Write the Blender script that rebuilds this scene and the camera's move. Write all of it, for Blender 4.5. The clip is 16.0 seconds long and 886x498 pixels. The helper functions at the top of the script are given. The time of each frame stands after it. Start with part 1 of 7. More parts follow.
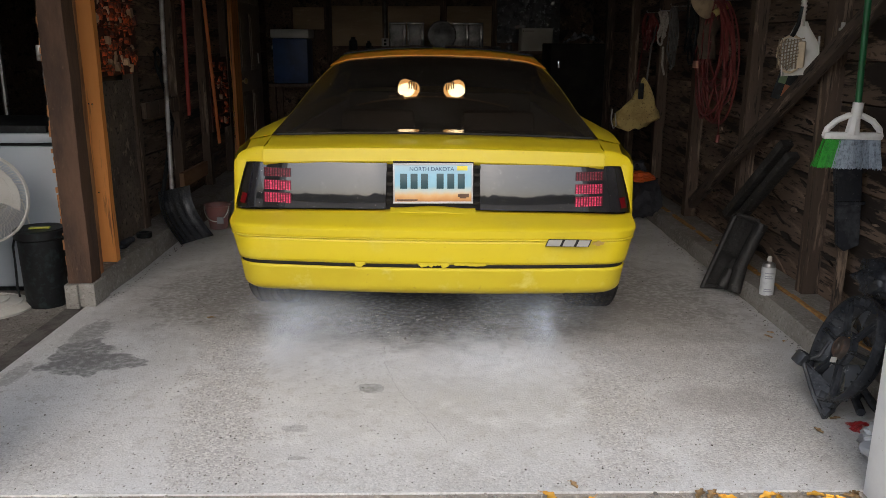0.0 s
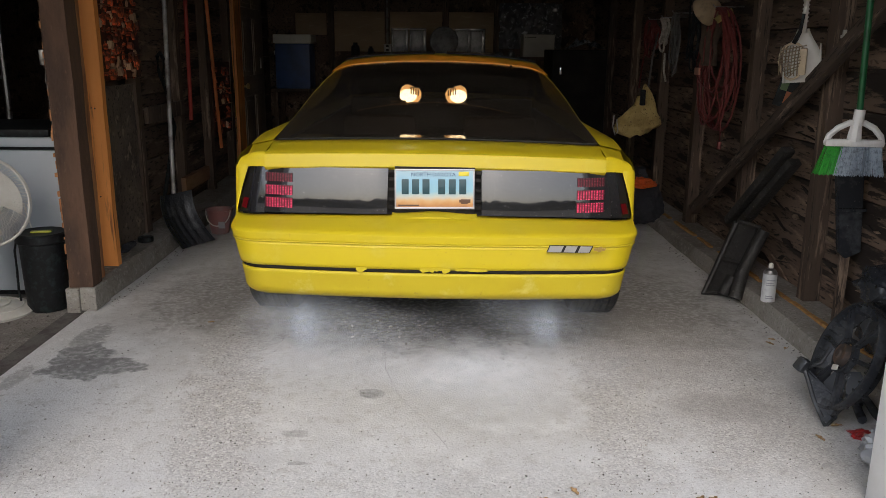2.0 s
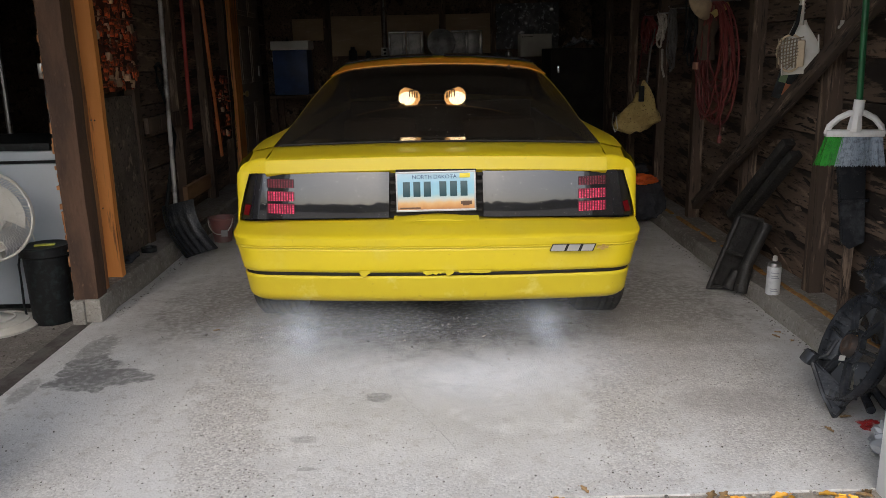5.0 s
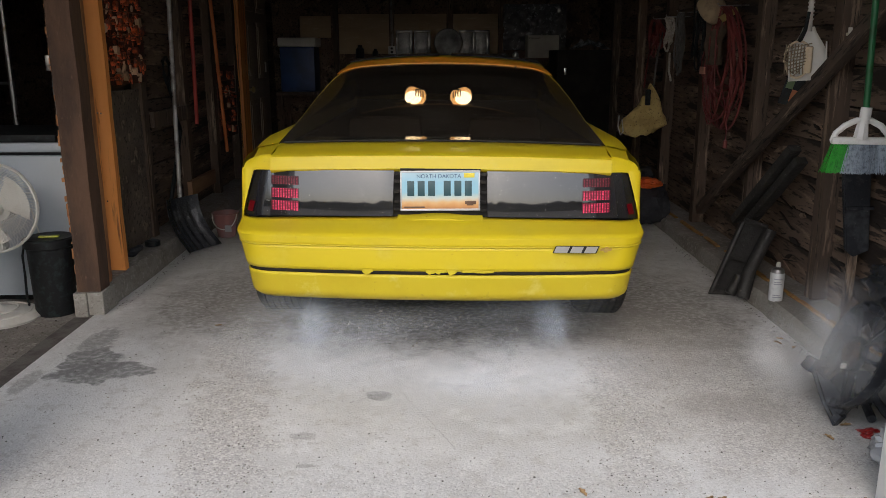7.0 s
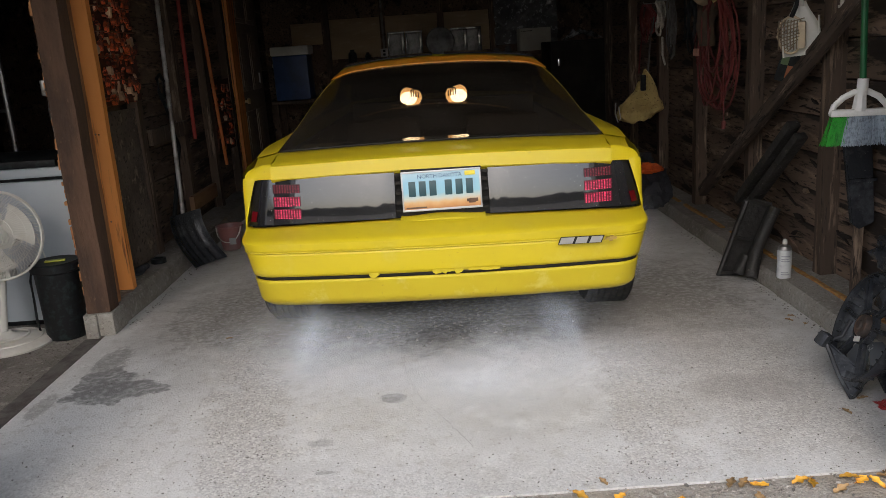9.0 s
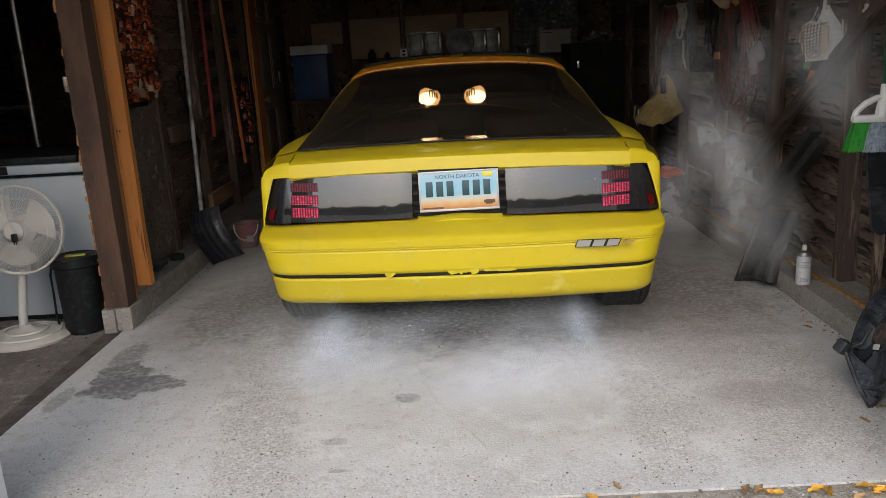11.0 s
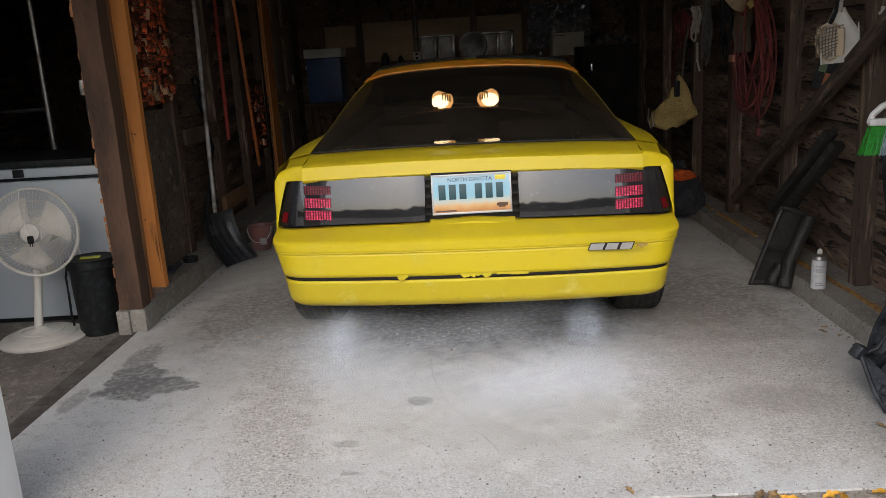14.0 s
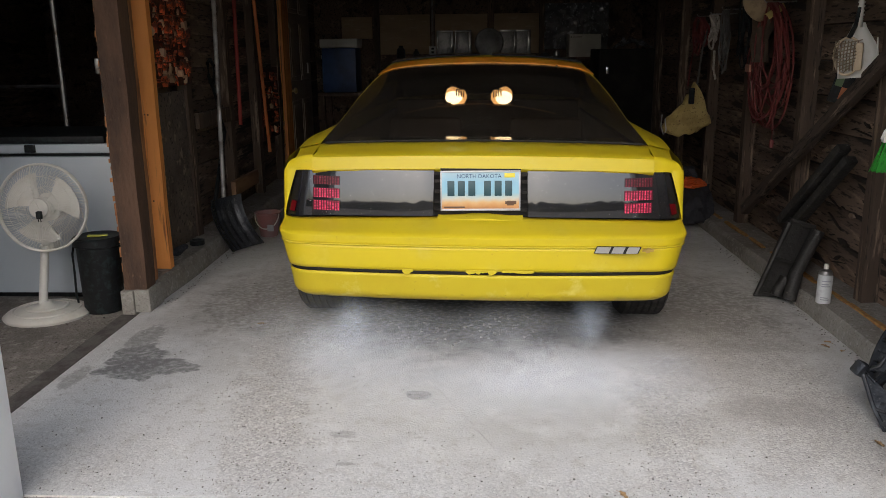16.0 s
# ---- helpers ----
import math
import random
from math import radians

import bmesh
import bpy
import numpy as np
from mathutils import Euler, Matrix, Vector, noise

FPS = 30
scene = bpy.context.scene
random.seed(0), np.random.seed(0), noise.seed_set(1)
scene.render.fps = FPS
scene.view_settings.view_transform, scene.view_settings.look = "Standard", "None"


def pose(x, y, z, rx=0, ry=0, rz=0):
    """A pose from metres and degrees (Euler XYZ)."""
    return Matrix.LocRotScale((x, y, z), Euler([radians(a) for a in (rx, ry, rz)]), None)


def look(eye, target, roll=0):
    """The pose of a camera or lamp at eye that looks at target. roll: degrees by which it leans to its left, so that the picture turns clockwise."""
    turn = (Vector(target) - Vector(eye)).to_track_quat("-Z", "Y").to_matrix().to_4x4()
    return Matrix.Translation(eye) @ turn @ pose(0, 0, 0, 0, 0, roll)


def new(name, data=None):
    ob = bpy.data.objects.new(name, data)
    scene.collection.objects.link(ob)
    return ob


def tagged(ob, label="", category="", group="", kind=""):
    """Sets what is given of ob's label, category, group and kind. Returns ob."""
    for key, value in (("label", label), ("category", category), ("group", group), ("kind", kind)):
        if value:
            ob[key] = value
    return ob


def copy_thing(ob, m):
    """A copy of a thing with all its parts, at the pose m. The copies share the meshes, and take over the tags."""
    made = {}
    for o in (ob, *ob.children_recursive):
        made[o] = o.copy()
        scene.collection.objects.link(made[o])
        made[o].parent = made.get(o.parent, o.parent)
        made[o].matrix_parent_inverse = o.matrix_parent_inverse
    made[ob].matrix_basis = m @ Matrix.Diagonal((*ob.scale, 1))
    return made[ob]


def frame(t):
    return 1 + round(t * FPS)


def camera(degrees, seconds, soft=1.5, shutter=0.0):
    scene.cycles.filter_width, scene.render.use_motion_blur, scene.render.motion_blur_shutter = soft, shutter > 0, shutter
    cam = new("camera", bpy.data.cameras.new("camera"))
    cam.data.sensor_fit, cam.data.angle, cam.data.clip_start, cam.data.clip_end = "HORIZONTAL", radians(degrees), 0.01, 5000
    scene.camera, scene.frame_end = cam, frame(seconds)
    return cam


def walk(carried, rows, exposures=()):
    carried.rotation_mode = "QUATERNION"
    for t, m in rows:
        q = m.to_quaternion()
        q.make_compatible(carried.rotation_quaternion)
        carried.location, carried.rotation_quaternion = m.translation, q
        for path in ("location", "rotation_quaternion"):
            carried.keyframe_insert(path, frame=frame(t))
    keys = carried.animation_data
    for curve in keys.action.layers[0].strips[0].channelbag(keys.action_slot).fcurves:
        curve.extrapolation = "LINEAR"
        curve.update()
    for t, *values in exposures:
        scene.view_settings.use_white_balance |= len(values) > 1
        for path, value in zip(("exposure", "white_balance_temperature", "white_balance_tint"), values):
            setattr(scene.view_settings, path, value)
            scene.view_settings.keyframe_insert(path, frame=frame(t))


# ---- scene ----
cam = camera(58.3, 16.0, soft=0.8)
EYE = (-0.019, -3.030, 1.262)
PATH = [
    (0, (0.0185, -1.09, 0.7618), 0.25),
    (0.5, (0.0146, -1.09, 0.7707), 0.54),
    (1, (0.0188, -1.09, 0.7747), 0.6),
    (1.5, (0.0154, -1.09, 0.7765), 0.66),
    (2, (0.0153, -1.09, 0.7761), 0.46),
    (2.5, (0.0153, -1.09, 0.7755), 0.44),
    (3, (0.0145, -1.09, 0.7749), 0.55),
    (3.5, (0.0103, -1.09, 0.7775), 0.66),
    (4, (0.0084, -1.09, 0.7816), 0.19),
    (6.3, (0.0099, -1.09, 0.7799), -2.16),
    (6.5, (0.0085, -1.09, 0.7787), -0.97),
    (7, (-0, -1.09, 0.7803), -0.12),
    (7.5, (-0.0007, -1.09, 0.7819), 0.05),
    (8, (0.0034, -1.09, 0.777), -1.75),
    (8.5, (-0.004, -1.09, 0.7761), -3.76),
    (9, (-0.0132, -1.09, 0.7779), -3.91),
    (9.5, (-0.0307, -1.09, 0.7784), -3.61),
    (12, (-0.0591, -1.09, 0.7872), -3.4),
    (12.5, (-0.0599, -1.09, 0.7904), -3.51),
    (13, (-0.0637, -1.09, 0.7921), -3.04),
    (13.5, (-0.0756, -1.09, 0.7904), -3.06),
    (14, (-0.0852, -1.09, 0.7914), -3.38),
    (14.5, (-0.0878, -1.09, 0.7786), -3.64),
    (15, (-0.0994, -1.09, 0.7666), -3.71),
    (15.5, (-0.1059, -1.09, 0.7581), -3.13),
    (16, (-0.1006, -1.09, 0.7805), -0.62),
]
walk(cam, [(t, look(EYE, target, roll)) for t, target, roll in PATH], ((0, 0.12, 6150, 10), (16, 0.12, 6150, 10)))

# ---- light: an overcast day outside the open garage ----
world = bpy.data.worlds.new("overcast_sky")
scene.world = world
world.use_nodes = True
wn = world.node_tree
sky = wn.nodes.new("ShaderNodeTexSky")
sky.sky_type = "NISHITA"
sky.sun_disc = False
sky.sun_elevation = radians(38)
sky.sun_rotation = radians(187)
sky.air_density, sky.dust_density = 1.0, 4.0
grey = wn.nodes.new("ShaderNodeHueSaturation")
grey.inputs["Saturation"].default_value = 0.85
wn.links.new(sky.outputs[0], grey.inputs["Color"])
wn.links.new(grey.outputs[0], wn.nodes["Background"].inputs["Color"])
wn.nodes["Background"].inputs["Strength"].default_value = 0.15
sun_data = bpy.data.lights.new("sun", "SUN")
sun_data.energy, sun_data.angle, sun_data.color = 1.25, radians(100), (1.0, 0.99, 0.985)
sun = new("sun", sun_data)
sun.matrix_world = look((-1.25, -10, 7.9), (0, 0, 0))
scene.cycles.transparent_max_bounces = 48


# ---- material helpers ----
def mat(name, color, rough=0.6, metal=0.0, spots=(), bump=0.0, bscale=60.0, coat=0.0, spec=0.5, stretch=(1, 1, 1), island=0.0, obj_rand=0.0):
    """A principled material; spots: (scale, colour, low, high) noise layers over the base."""
    m = bpy.data.materials.new(name)
    m.use_nodes = True
    nt = m.node_tree
    b = nt.nodes["Principled BSDF"]
    b.inputs["Roughness"].default_value = rough
    b.inputs["Metallic"].default_value = metal
    b.inputs["Specular IOR Level"].default_value = spec
    b.inputs["Coat Weight"].default_value = coat
    co = nt.nodes.new("ShaderNodeTexCoord")
    mp = nt.nodes.new("ShaderNodeMapping")
    mp.inputs["Scale"].default_value = stretch
    nt.links.new(co.outputs["Object"], mp.inputs["Vector"])
    rgb = nt.nodes.new("ShaderNodeRGB")
    rgb.outputs[0].default_value = (*color, 1)
    out = rgb.outputs[0]
    for scale, col, lo, hi in spots:
        n = nt.nodes.new("ShaderNodeTexNoise")
        n.inputs["Scale"].default_value = scale
        n.inputs["Detail"].default_value = 6
        n.inputs["Roughness"].default_value = 0.65
        nt.links.new(mp.outputs[0], n.inputs["Vector"])
        r = nt.nodes.new("ShaderNodeMapRange")
        r.inputs["From Min"].default_value, r.inputs["From Max"].default_value = 0.5 + (lo - 0.5) * 0.6, 0.5 + (hi - 0.5) * 0.6
        nt.links.new(n.outputs["Fac"], r.inputs["Value"])
        mx = nt.nodes.new("ShaderNodeMix")
        mx.data_type = "RGBA"
        nt.links.new(r.outputs["Result"], mx.inputs["Factor"])
        nt.links.new(out, mx.inputs["A"])
        mx.inputs["B"].default_value = (*col, 1)
        out = mx.outputs["Result"]
    if island or obj_rand:
        src = nt.nodes.new("ShaderNodeNewGeometry").outputs["Random Per Island"] if island else nt.nodes.new("ShaderNodeObjectInfo").outputs["Random"]
        k = island or obj_rand
        r = nt.nodes.new("ShaderNodeMapRange")
        r.inputs["To Min"].default_value, r.inputs["To Max"].default_value = 1 - k, 1 + k
        nt.links.new(src, r.inputs["Value"])
        hs = nt.nodes.new("ShaderNodeHueSaturation")
        nt.links.new(r.outputs["Result"], hs.inputs["Value"])
        nt.links.new(out, hs.inputs["Color"])
        out = hs.outputs[0]
    nt.links.new(out, b.inputs["Base Color"])
    if bump:
        n = nt.nodes.new("ShaderNodeTexNoise")
        n.inputs["Scale"].default_value = bscale
        n.inputs["Detail"].default_value = 8
        nt.links.new(mp.outputs[0], n.inputs["Vector"])
        bp = nt.nodes.new("ShaderNodeBump")
        bp.inputs["Strength"].default_value = bump
        bp.inputs["Distance"].default_value = 0.01
        nt.links.new(n.outputs["Fac"], bp.inputs["Height"])
        nt.links.new(bp.outputs[0], b.inputs["Normal"])
    return m


def glow(name, color, strength, tint=1.0):
    m = mat(name, tuple(c * tint for c in color), 0.3)
    b = m.node_tree.nodes["Principled BSDF"]
    b.inputs["Emission Color"].default_value = (*color, 1)
    b.inputs["Emission Strength"].default_value = strength
    return m


def tinted_glass(name, tint, rough=0.03):
    m = bpy.data.materials.new(name)
    m.use_nodes = True
    nt = m.node_tree
    nt.nodes.remove(nt.nodes["Principled BSDF"])
    tr = nt.nodes.new("ShaderNodeBsdfTransparent")
    tr.inputs[0].default_value = (*tint, 1)
    gl = nt.nodes.new("ShaderNodeBsdfGlossy")
    gl.inputs["Roughness"].default_value = rough
    lw = nt.nodes.new("ShaderNodeLayerWeight")
    fr = nt.nodes.new("ShaderNodeMath")
    fr.operation = "POWER"
    nt.links.new(lw.outputs["Facing"], fr.inputs[0])
    fr.inputs[1].default_value = 5.0
    mx = nt.nodes.new("ShaderNodeMixShader")
    nt.links.new(fr.outputs[0], mx.inputs[0])
    nt.links.new(tr.outputs[0], mx.inputs[1])
    nt.links.new(gl.outputs[0], mx.inputs[2])
    # diffuse layer: some dust, plus the brown cabin glow painted onto the pane
    dust = nt.nodes.new("ShaderNodeBsdfDiffuse")
    dust.inputs[0].default_value = (0.42, 0.37, 0.31, 1)
    co = nt.nodes.new("ShaderNodeTexCoord")
    n = nt.nodes.new("ShaderNodeTexNoise")
    n.inputs["Scale"].default_value, n.inputs["Detail"].default_value = 6, 7
    nt.links.new(co.outputs["Object"], n.inputs["Vector"])
    r = nt.nodes.new("ShaderNodeMapRange")
    r.inputs["From Min"].default_value, r.inputs["From Max"].default_value = 0.35, 0.75
    r.inputs["To Min"].default_value, r.inputs["To Max"].default_value = 0.018, 0.042
    nt.links.new(n.outputs["Fac"], r.inputs["Value"])
    dust_glow_film = nt.nodes.new("ShaderNodeMixShader")
    nt.links.new(r.outputs[0], dust_glow_film.inputs[0])
    nt.links.new(mx.outputs[0], dust_glow_film.inputs[1])
    nt.links.new(dust.outputs[0], dust_glow_film.inputs[2])
    nt.links.new(dust_glow_film.outputs[0], nt.nodes["Material Output"].inputs[0])
    return m


YELLOW = mat("yellow_paint", (0.58, 0.455, 0.010), 0.42, spots=[(1.7, (0.53, 0.415, 0.020), 0.45, 0.8), (45, (0.50, 0.37, 0.02), 0.74, 0.85), (7, (0.60, 0.49, 0.05), 0.62, 0.9)], bump=0.04, bscale=250, coat=0.08, spec=0.32)
YELLOW_DULL = mat("faded_yellow_plastic", (0.56, 0.445, 0.018), 0.5, spots=[(2.5, (0.52, 0.40, 0.015), 0.45, 0.75), (30, (0.40, 0.29, 0.03), 0.74, 0.86), (9, (0.62, 0.52, 0.09), 0.66, 0.85)], bump=0.06, bscale=180, spec=0.3)
BLACK_TRIM = mat("black_trim", (0.018, 0.017, 0.016), 0.6, spots=[(20, (0.04, 0.034, 0.03), 0.5, 0.8)], bump=0.2, bscale=80, spec=0.2)
SMOKED = mat("smoked_lens", (0.016, 0.016, 0.018), 0.05, spots=[(3, (0.03, 0.03, 0.032), 0.4, 0.8), (120, (0.2, 0.2, 0.2), 0.84, 0.88)], spec=1.0)
RED_LENS = mat("red_lens", (0.12, 0.004, 0.008), 0.12)


def cell_glow(name, color, low, high):
    """Lamp cells that each glow at a strength of their own."""
    m = glow(name, color, low, 0.12)
    nt = m.node_tree
    r = nt.nodes.new("ShaderNodeMapRange")
    r.inputs["To Min"].default_value, r.inputs["To Max"].default_value = low, high
    nt.links.new(nt.nodes.new("ShaderNodeNewGeometry").outputs["Random Per Island"], r.inputs["Value"])
    nt.links.new(r.outputs[0], nt.nodes["Principled BSDF"].inputs["Emission Strength"])
    return m


RED_LIT = cell_glow("lit_red_lens", (0.95, 0.07, 0.17), 0.15, 1.25)
RED_SOFT = glow("soft_red_lens", (0.20, 0.010, 0.025), 0.16, 0.3)
RED_FAINT = glow("faint_red_lens", (0.06, 0.010, 0.014), 0.08, 0.4)
RED_DIM = cell_glow("dim_red_lens", (0.5, 0.04, 0.08), 0.05, 0.55)
RUBBER = mat("tyre_rubber", (0.02, 0.02, 0.02), 0.8, spots=[(30, (0.06, 0.055, 0.05), 0.45, 0.8)], bump=0.3, bscale=60)
STEEL = mat("dull_steel", (0.35, 0.34, 0.33), 0.4, 0.9, spots=[(12, (0.12, 0.08, 0.05), 0.5, 0.8)])
CHROME = mat("chrome", (0.6, 0.6, 0.6), 0.15, 1.0)
HATCH_GLASS = tinted_glass("tinted_hatch_glass", (0.45, 0.42, 0.38))
CABIN = mat("dark_cabin", (0.045, 0.030, 0.022), 0.8, spots=[(25, (0.025, 0.018, 0.014), 0.5, 0.8)])
GLOSSBLACK = mat("gloss_black", (0.01, 0.01, 0.01), 0.12, spots=[(40, (0.03, 0.03, 0.03), 0.6, 0.8)])
LAMP_GLOW = glow("warm_lamp_glass", (1.0, 0.55, 0.20), 4.5)
LAMP_CORE = glow("hot_lamp_core", (1.0, 0.80, 0.50), 14.0)
LAMP_BRACKET = mat("brass_lamp_bracket", (0.5, 0.32, 0.14), 0.35, 0.6, spots=[(30, (0.3, 0.18, 0.08), 0.5, 0.8)])
OLDWOOD = mat("dark_weathered_boards", (0.175, 0.120, 0.085), 0.9, spots=[(2.2, (0.075, 0.050, 0.036), 0.4, 0.7), (14, (0.28, 0.195, 0.138), 0.58, 0.74), (9, (0.022, 0.015, 0.011), 0.60, 0.68), (50, (0.025, 0.017, 0.013), 0.56, 0.68)], bump=0.7, bscale=30, stretch=(1, 0.15, 1), obj_rand=0.3)
STUD = mat("old_brown_stud", (0.125, 0.085, 0.060), 0.85, spots=[(3, (0.075, 0.052, 0.038), 0.4, 0.7), (25, (0.30, 0.215, 0.15), 0.6, 0.74), (60, (0.03, 0.022, 0.017), 0.62, 0.74)], bump=0.5, bscale=25, stretch=(1, 1, 0.1), obj_rand=0.2)
ORANGEWOOD = mat("orange_stained_wood", (0.80, 0.31, 0.075), 0.55, spots=[(6, (0.62, 0.24, 0.065), 0.45, 0.75), (30, (0.26, 0.09, 0.03), 0.62, 0.75), (3, (0.68, 0.33, 0.12), 0.6, 0.8)], bump=0.25, bscale=40, stretch=(1, 1, 0.06))
DARKPOST = mat("rough_sawn_dark_post", (0.125, 0.070, 0.044), 0.9, spots=[(5, (0.065, 0.038, 0.026), 0.4, 0.7), (60, (0.15, 0.09, 0.06), 0.68, 0.85)], bump=0.8, bscale=50, stretch=(1, 1, 0.3))
SPLINTER = mat("fresh_splintered_wood", (0.50, 0.225, 0.085), 0.8, spots=[(20, (0.25, 0.1, 0.04), 0.4, 0.7)], bump=0.5, bscale=50, stretch=(1, 1, 0.2))
KERB = mat("old_concrete_kerb", (0.30, 0.28, 0.25), 0.95, spots=[(3, (0.2, 0.18, 0.155), 0.4, 0.7), (40, (0.38, 0.36, 0.33), 0.55, 0.75), (120, (0.15, 0.13, 0.11), 0.6, 0.75)], bump=0.8, bscale=60)
WHITE_PAINT = mat("white_painted_trim", (0.86, 0.87, 0.88), 0.5, spots=[(4, (0.78, 0.79, 0.80), 0.5, 0.8), (60, (0.65, 0.63, 0.6), 0.76, 0.86)], bump=0.08, bscale=70)
PLY = mat("aged_plywood", (0.42, 0.31, 0.20), 0.85, spots=[(2, (0.30, 0.22, 0.14), 0.4, 0.75), (30, (0.48, 0.37, 0.25), 0.6, 0.8)], bump=0.2, bscale=50, stretch=(0.2, 1, 1))
CEILING_BOARDS = mat("dark_ceiling_boards", (0.06, 0.045, 0.035), 0.9, spots=[(3, (0.03, 0.024, 0.02), 0.4, 0.7)], bump=0.3, bscale=30)


# ---- mesh helpers ----
def smooth(a, b, v):
    v = min(1.0, max(0.0, (v - a) / (b - a)))
    return v * v * (3 - 2 * v)


def box(bm, lo, hi, m=None, bev=0.0):
    """A box between two corners, with an optional bevel and transform."""
    r = bmesh.ops.create_cube(bm, size=1.0)
    vs = r["verts"]
    for v in vs:
        v.co = Vector([(lo[i] + hi[i]) / 2 + v.co[i] * (hi[i] - lo[i]) for i in range(3)])
    if bev:
        es = list({e for v in vs for e in v.link_edges})
        out = bmesh.ops.bevel(bm, geom=es, offset=bev, segments=2, affect="EDGES", profile=0.6)
        vs = list({v for f in out["faces"] for v in f.verts} | {v for v in vs if v.is_valid})
    if m is not None:
        bmesh.ops.transform(bm, matrix=m, verts=vs)
    return vs


def tube(bm, pts, r, n=8, r2=None, cap=True):
    """A round bar along points."""
    pts = [Vector(p) for p in pts]
    rings = []
    for i, p in enumerate(pts):
        d = (pts[min(i + 1, len(pts) - 1)] - pts[max(i - 1, 0)]).normalized()
        q = d.to_track_quat("Z", "Y")
        rr = r if r2 is None else r + (r2 - r) * i / max(1, len(pts) - 1)
        rings.append([bm.verts.new(p + q @ Vector((rr * math.cos(2 * math.pi * k / n), rr * math.sin(2 * math.pi * k / n), 0))) for k in range(n)])
    for a, b in zip(rings, rings[1:]):
        for k in range(n):
            bm.faces.new((a[k], a[(k + 1) % n], b[(k + 1) % n], b[k]))
    if cap:
        bm.faces.new(rings[0][::-1])
        bm.faces.new(rings[-1])


def lathe(bm, prof, n=24, m=None, cap=True):
    """A turned body from (radius, height) pairs."""
    rings = [[bm.verts.new((r * math.cos(2 * math.pi * k / n), r * math.sin(2 * math.pi * k / n), z)) for k in range(n)] for r, z in prof]
    for a, b in zip(rings, rings[1:]):
        for k in range(n):
            bm.faces.new((a[k], a[(k + 1) % n], b[(k + 1) % n], b[k]))
    if cap:
        bm.faces.new(rings[0][::-1])
        bm.faces.new(rings[-1])
    vs = [v for r in rings for v in r]
    if m is not None:
        bmesh.ops.transform(bm, matrix=m, verts=vs)
    return vs


def grid(bm, fn, us, vs, thick=None):
    """A sheet fn(u, v); thick: a vector by which a second side lies behind, closed round the rim."""
    g = [[bm.verts.new(fn(u, v)) for v in vs] for u in us]
    for i in range(len(us) - 1):
        for j in range(len(vs) - 1):
            bm.faces.new((g[i][j], g[i + 1][j], g[i + 1][j + 1], g[i][j + 1]))
    if thick is not None:
        t = Vector(thick)
        h = [[bm.verts.new(v.co + t) for v in row] for row in g]
        for i in range(len(us) - 1):
            for j in range(len(vs) - 1):
                bm.faces.new((h[i][j], h[i][j + 1], h[i + 1][j + 1], h[i + 1][j]))
        rim = [(i, 0) for i in range(len(us))] + [(len(us) - 1, j) for j in range(1, len(vs))] + [(i, len(vs) - 1) for i in range(len(us) - 2, -1, -1)] + [(0, j) for j in range(len(vs) - 2, 0, -1)]
        for (a, b), (c, d) in zip(rim, rim[1:] + rim[:1]):
            bm.faces.new((g[c][d], g[a][b], h[a][b], h[c][d]))


def prism(bm, pts, axis, a, b, bev=0.0):
    """A flat outline pushed along an axis (0 x, 1 y, 2 z) from a to b."""
    def co(p, d):
        c = [0, 0, 0]
        o = [i for i in range(3) if i != axis]
        c[o[0]], c[o[1]], c[axis] = p[0], p[1], d
        return c
    A = [bm.verts.new(co(p, a)) for p in pts]
    B = [bm.verts.new(co(p, b)) for p in pts]
    n = len(pts)
    fs = [bm.faces.new(A[::-1]), bm.faces.new(B)]
    for k in range(n):
        fs.append(bm.faces.new((A[k], A[(k + 1) % n], B[(k + 1) % n], B[k])))
    if bev:
        bmesh.ops.bevel(bm, geom=list({e for f in fs for e in f.edges}), offset=bev, segments=2, affect="EDGES")


def finish(name, bm, material, shade=True):
    bmesh.ops.recalc_face_normals(bm, faces=bm.faces[:])
    me = bpy.data.meshes.new(name)
    bm.to_mesh(me)
    bm.free()
    me.materials.append(material)
    if shade:
        me.shade_smooth()
        me.set_sharp_from_angle(angle=radians(38))
    return me


def part(name, bm, material, parent=None, label=""):
    ob = new(name, finish(name, bm, material))
    ob.parent = parent
    if label:
        ob["label"] = label
    return ob


def thing(name, label, category, m=None, group="", kind=""):
    ob = new(name)
    if m is not None:
        ob.matrix_world = m
    return tagged(ob, label, category, group, kind)


def single(name, bm, material, label, category, m=None, group="", kind=""):
    ob = part(name, bm, material)
    if m is not None:
        ob.matrix_world = m
    return tagged(ob, label, category, group, kind)


def B():
    return bmesh.new()


def boxpart(name, lo, hi, material, parent=None, label="", bev=0.004, m=None):
    bm = B()
    box(bm, lo, hi, m, bev)
    return part(name, bm, material, parent, label)


def struct(name, lo, hi, material, label, category, bev=0.0, m=None):
    return tagged(boxpart(name, lo, hi, material, None, "", bev, m), label, category, kind="structure")


# ---- structure ----
FRONT, BACK = -0.97, 6.4


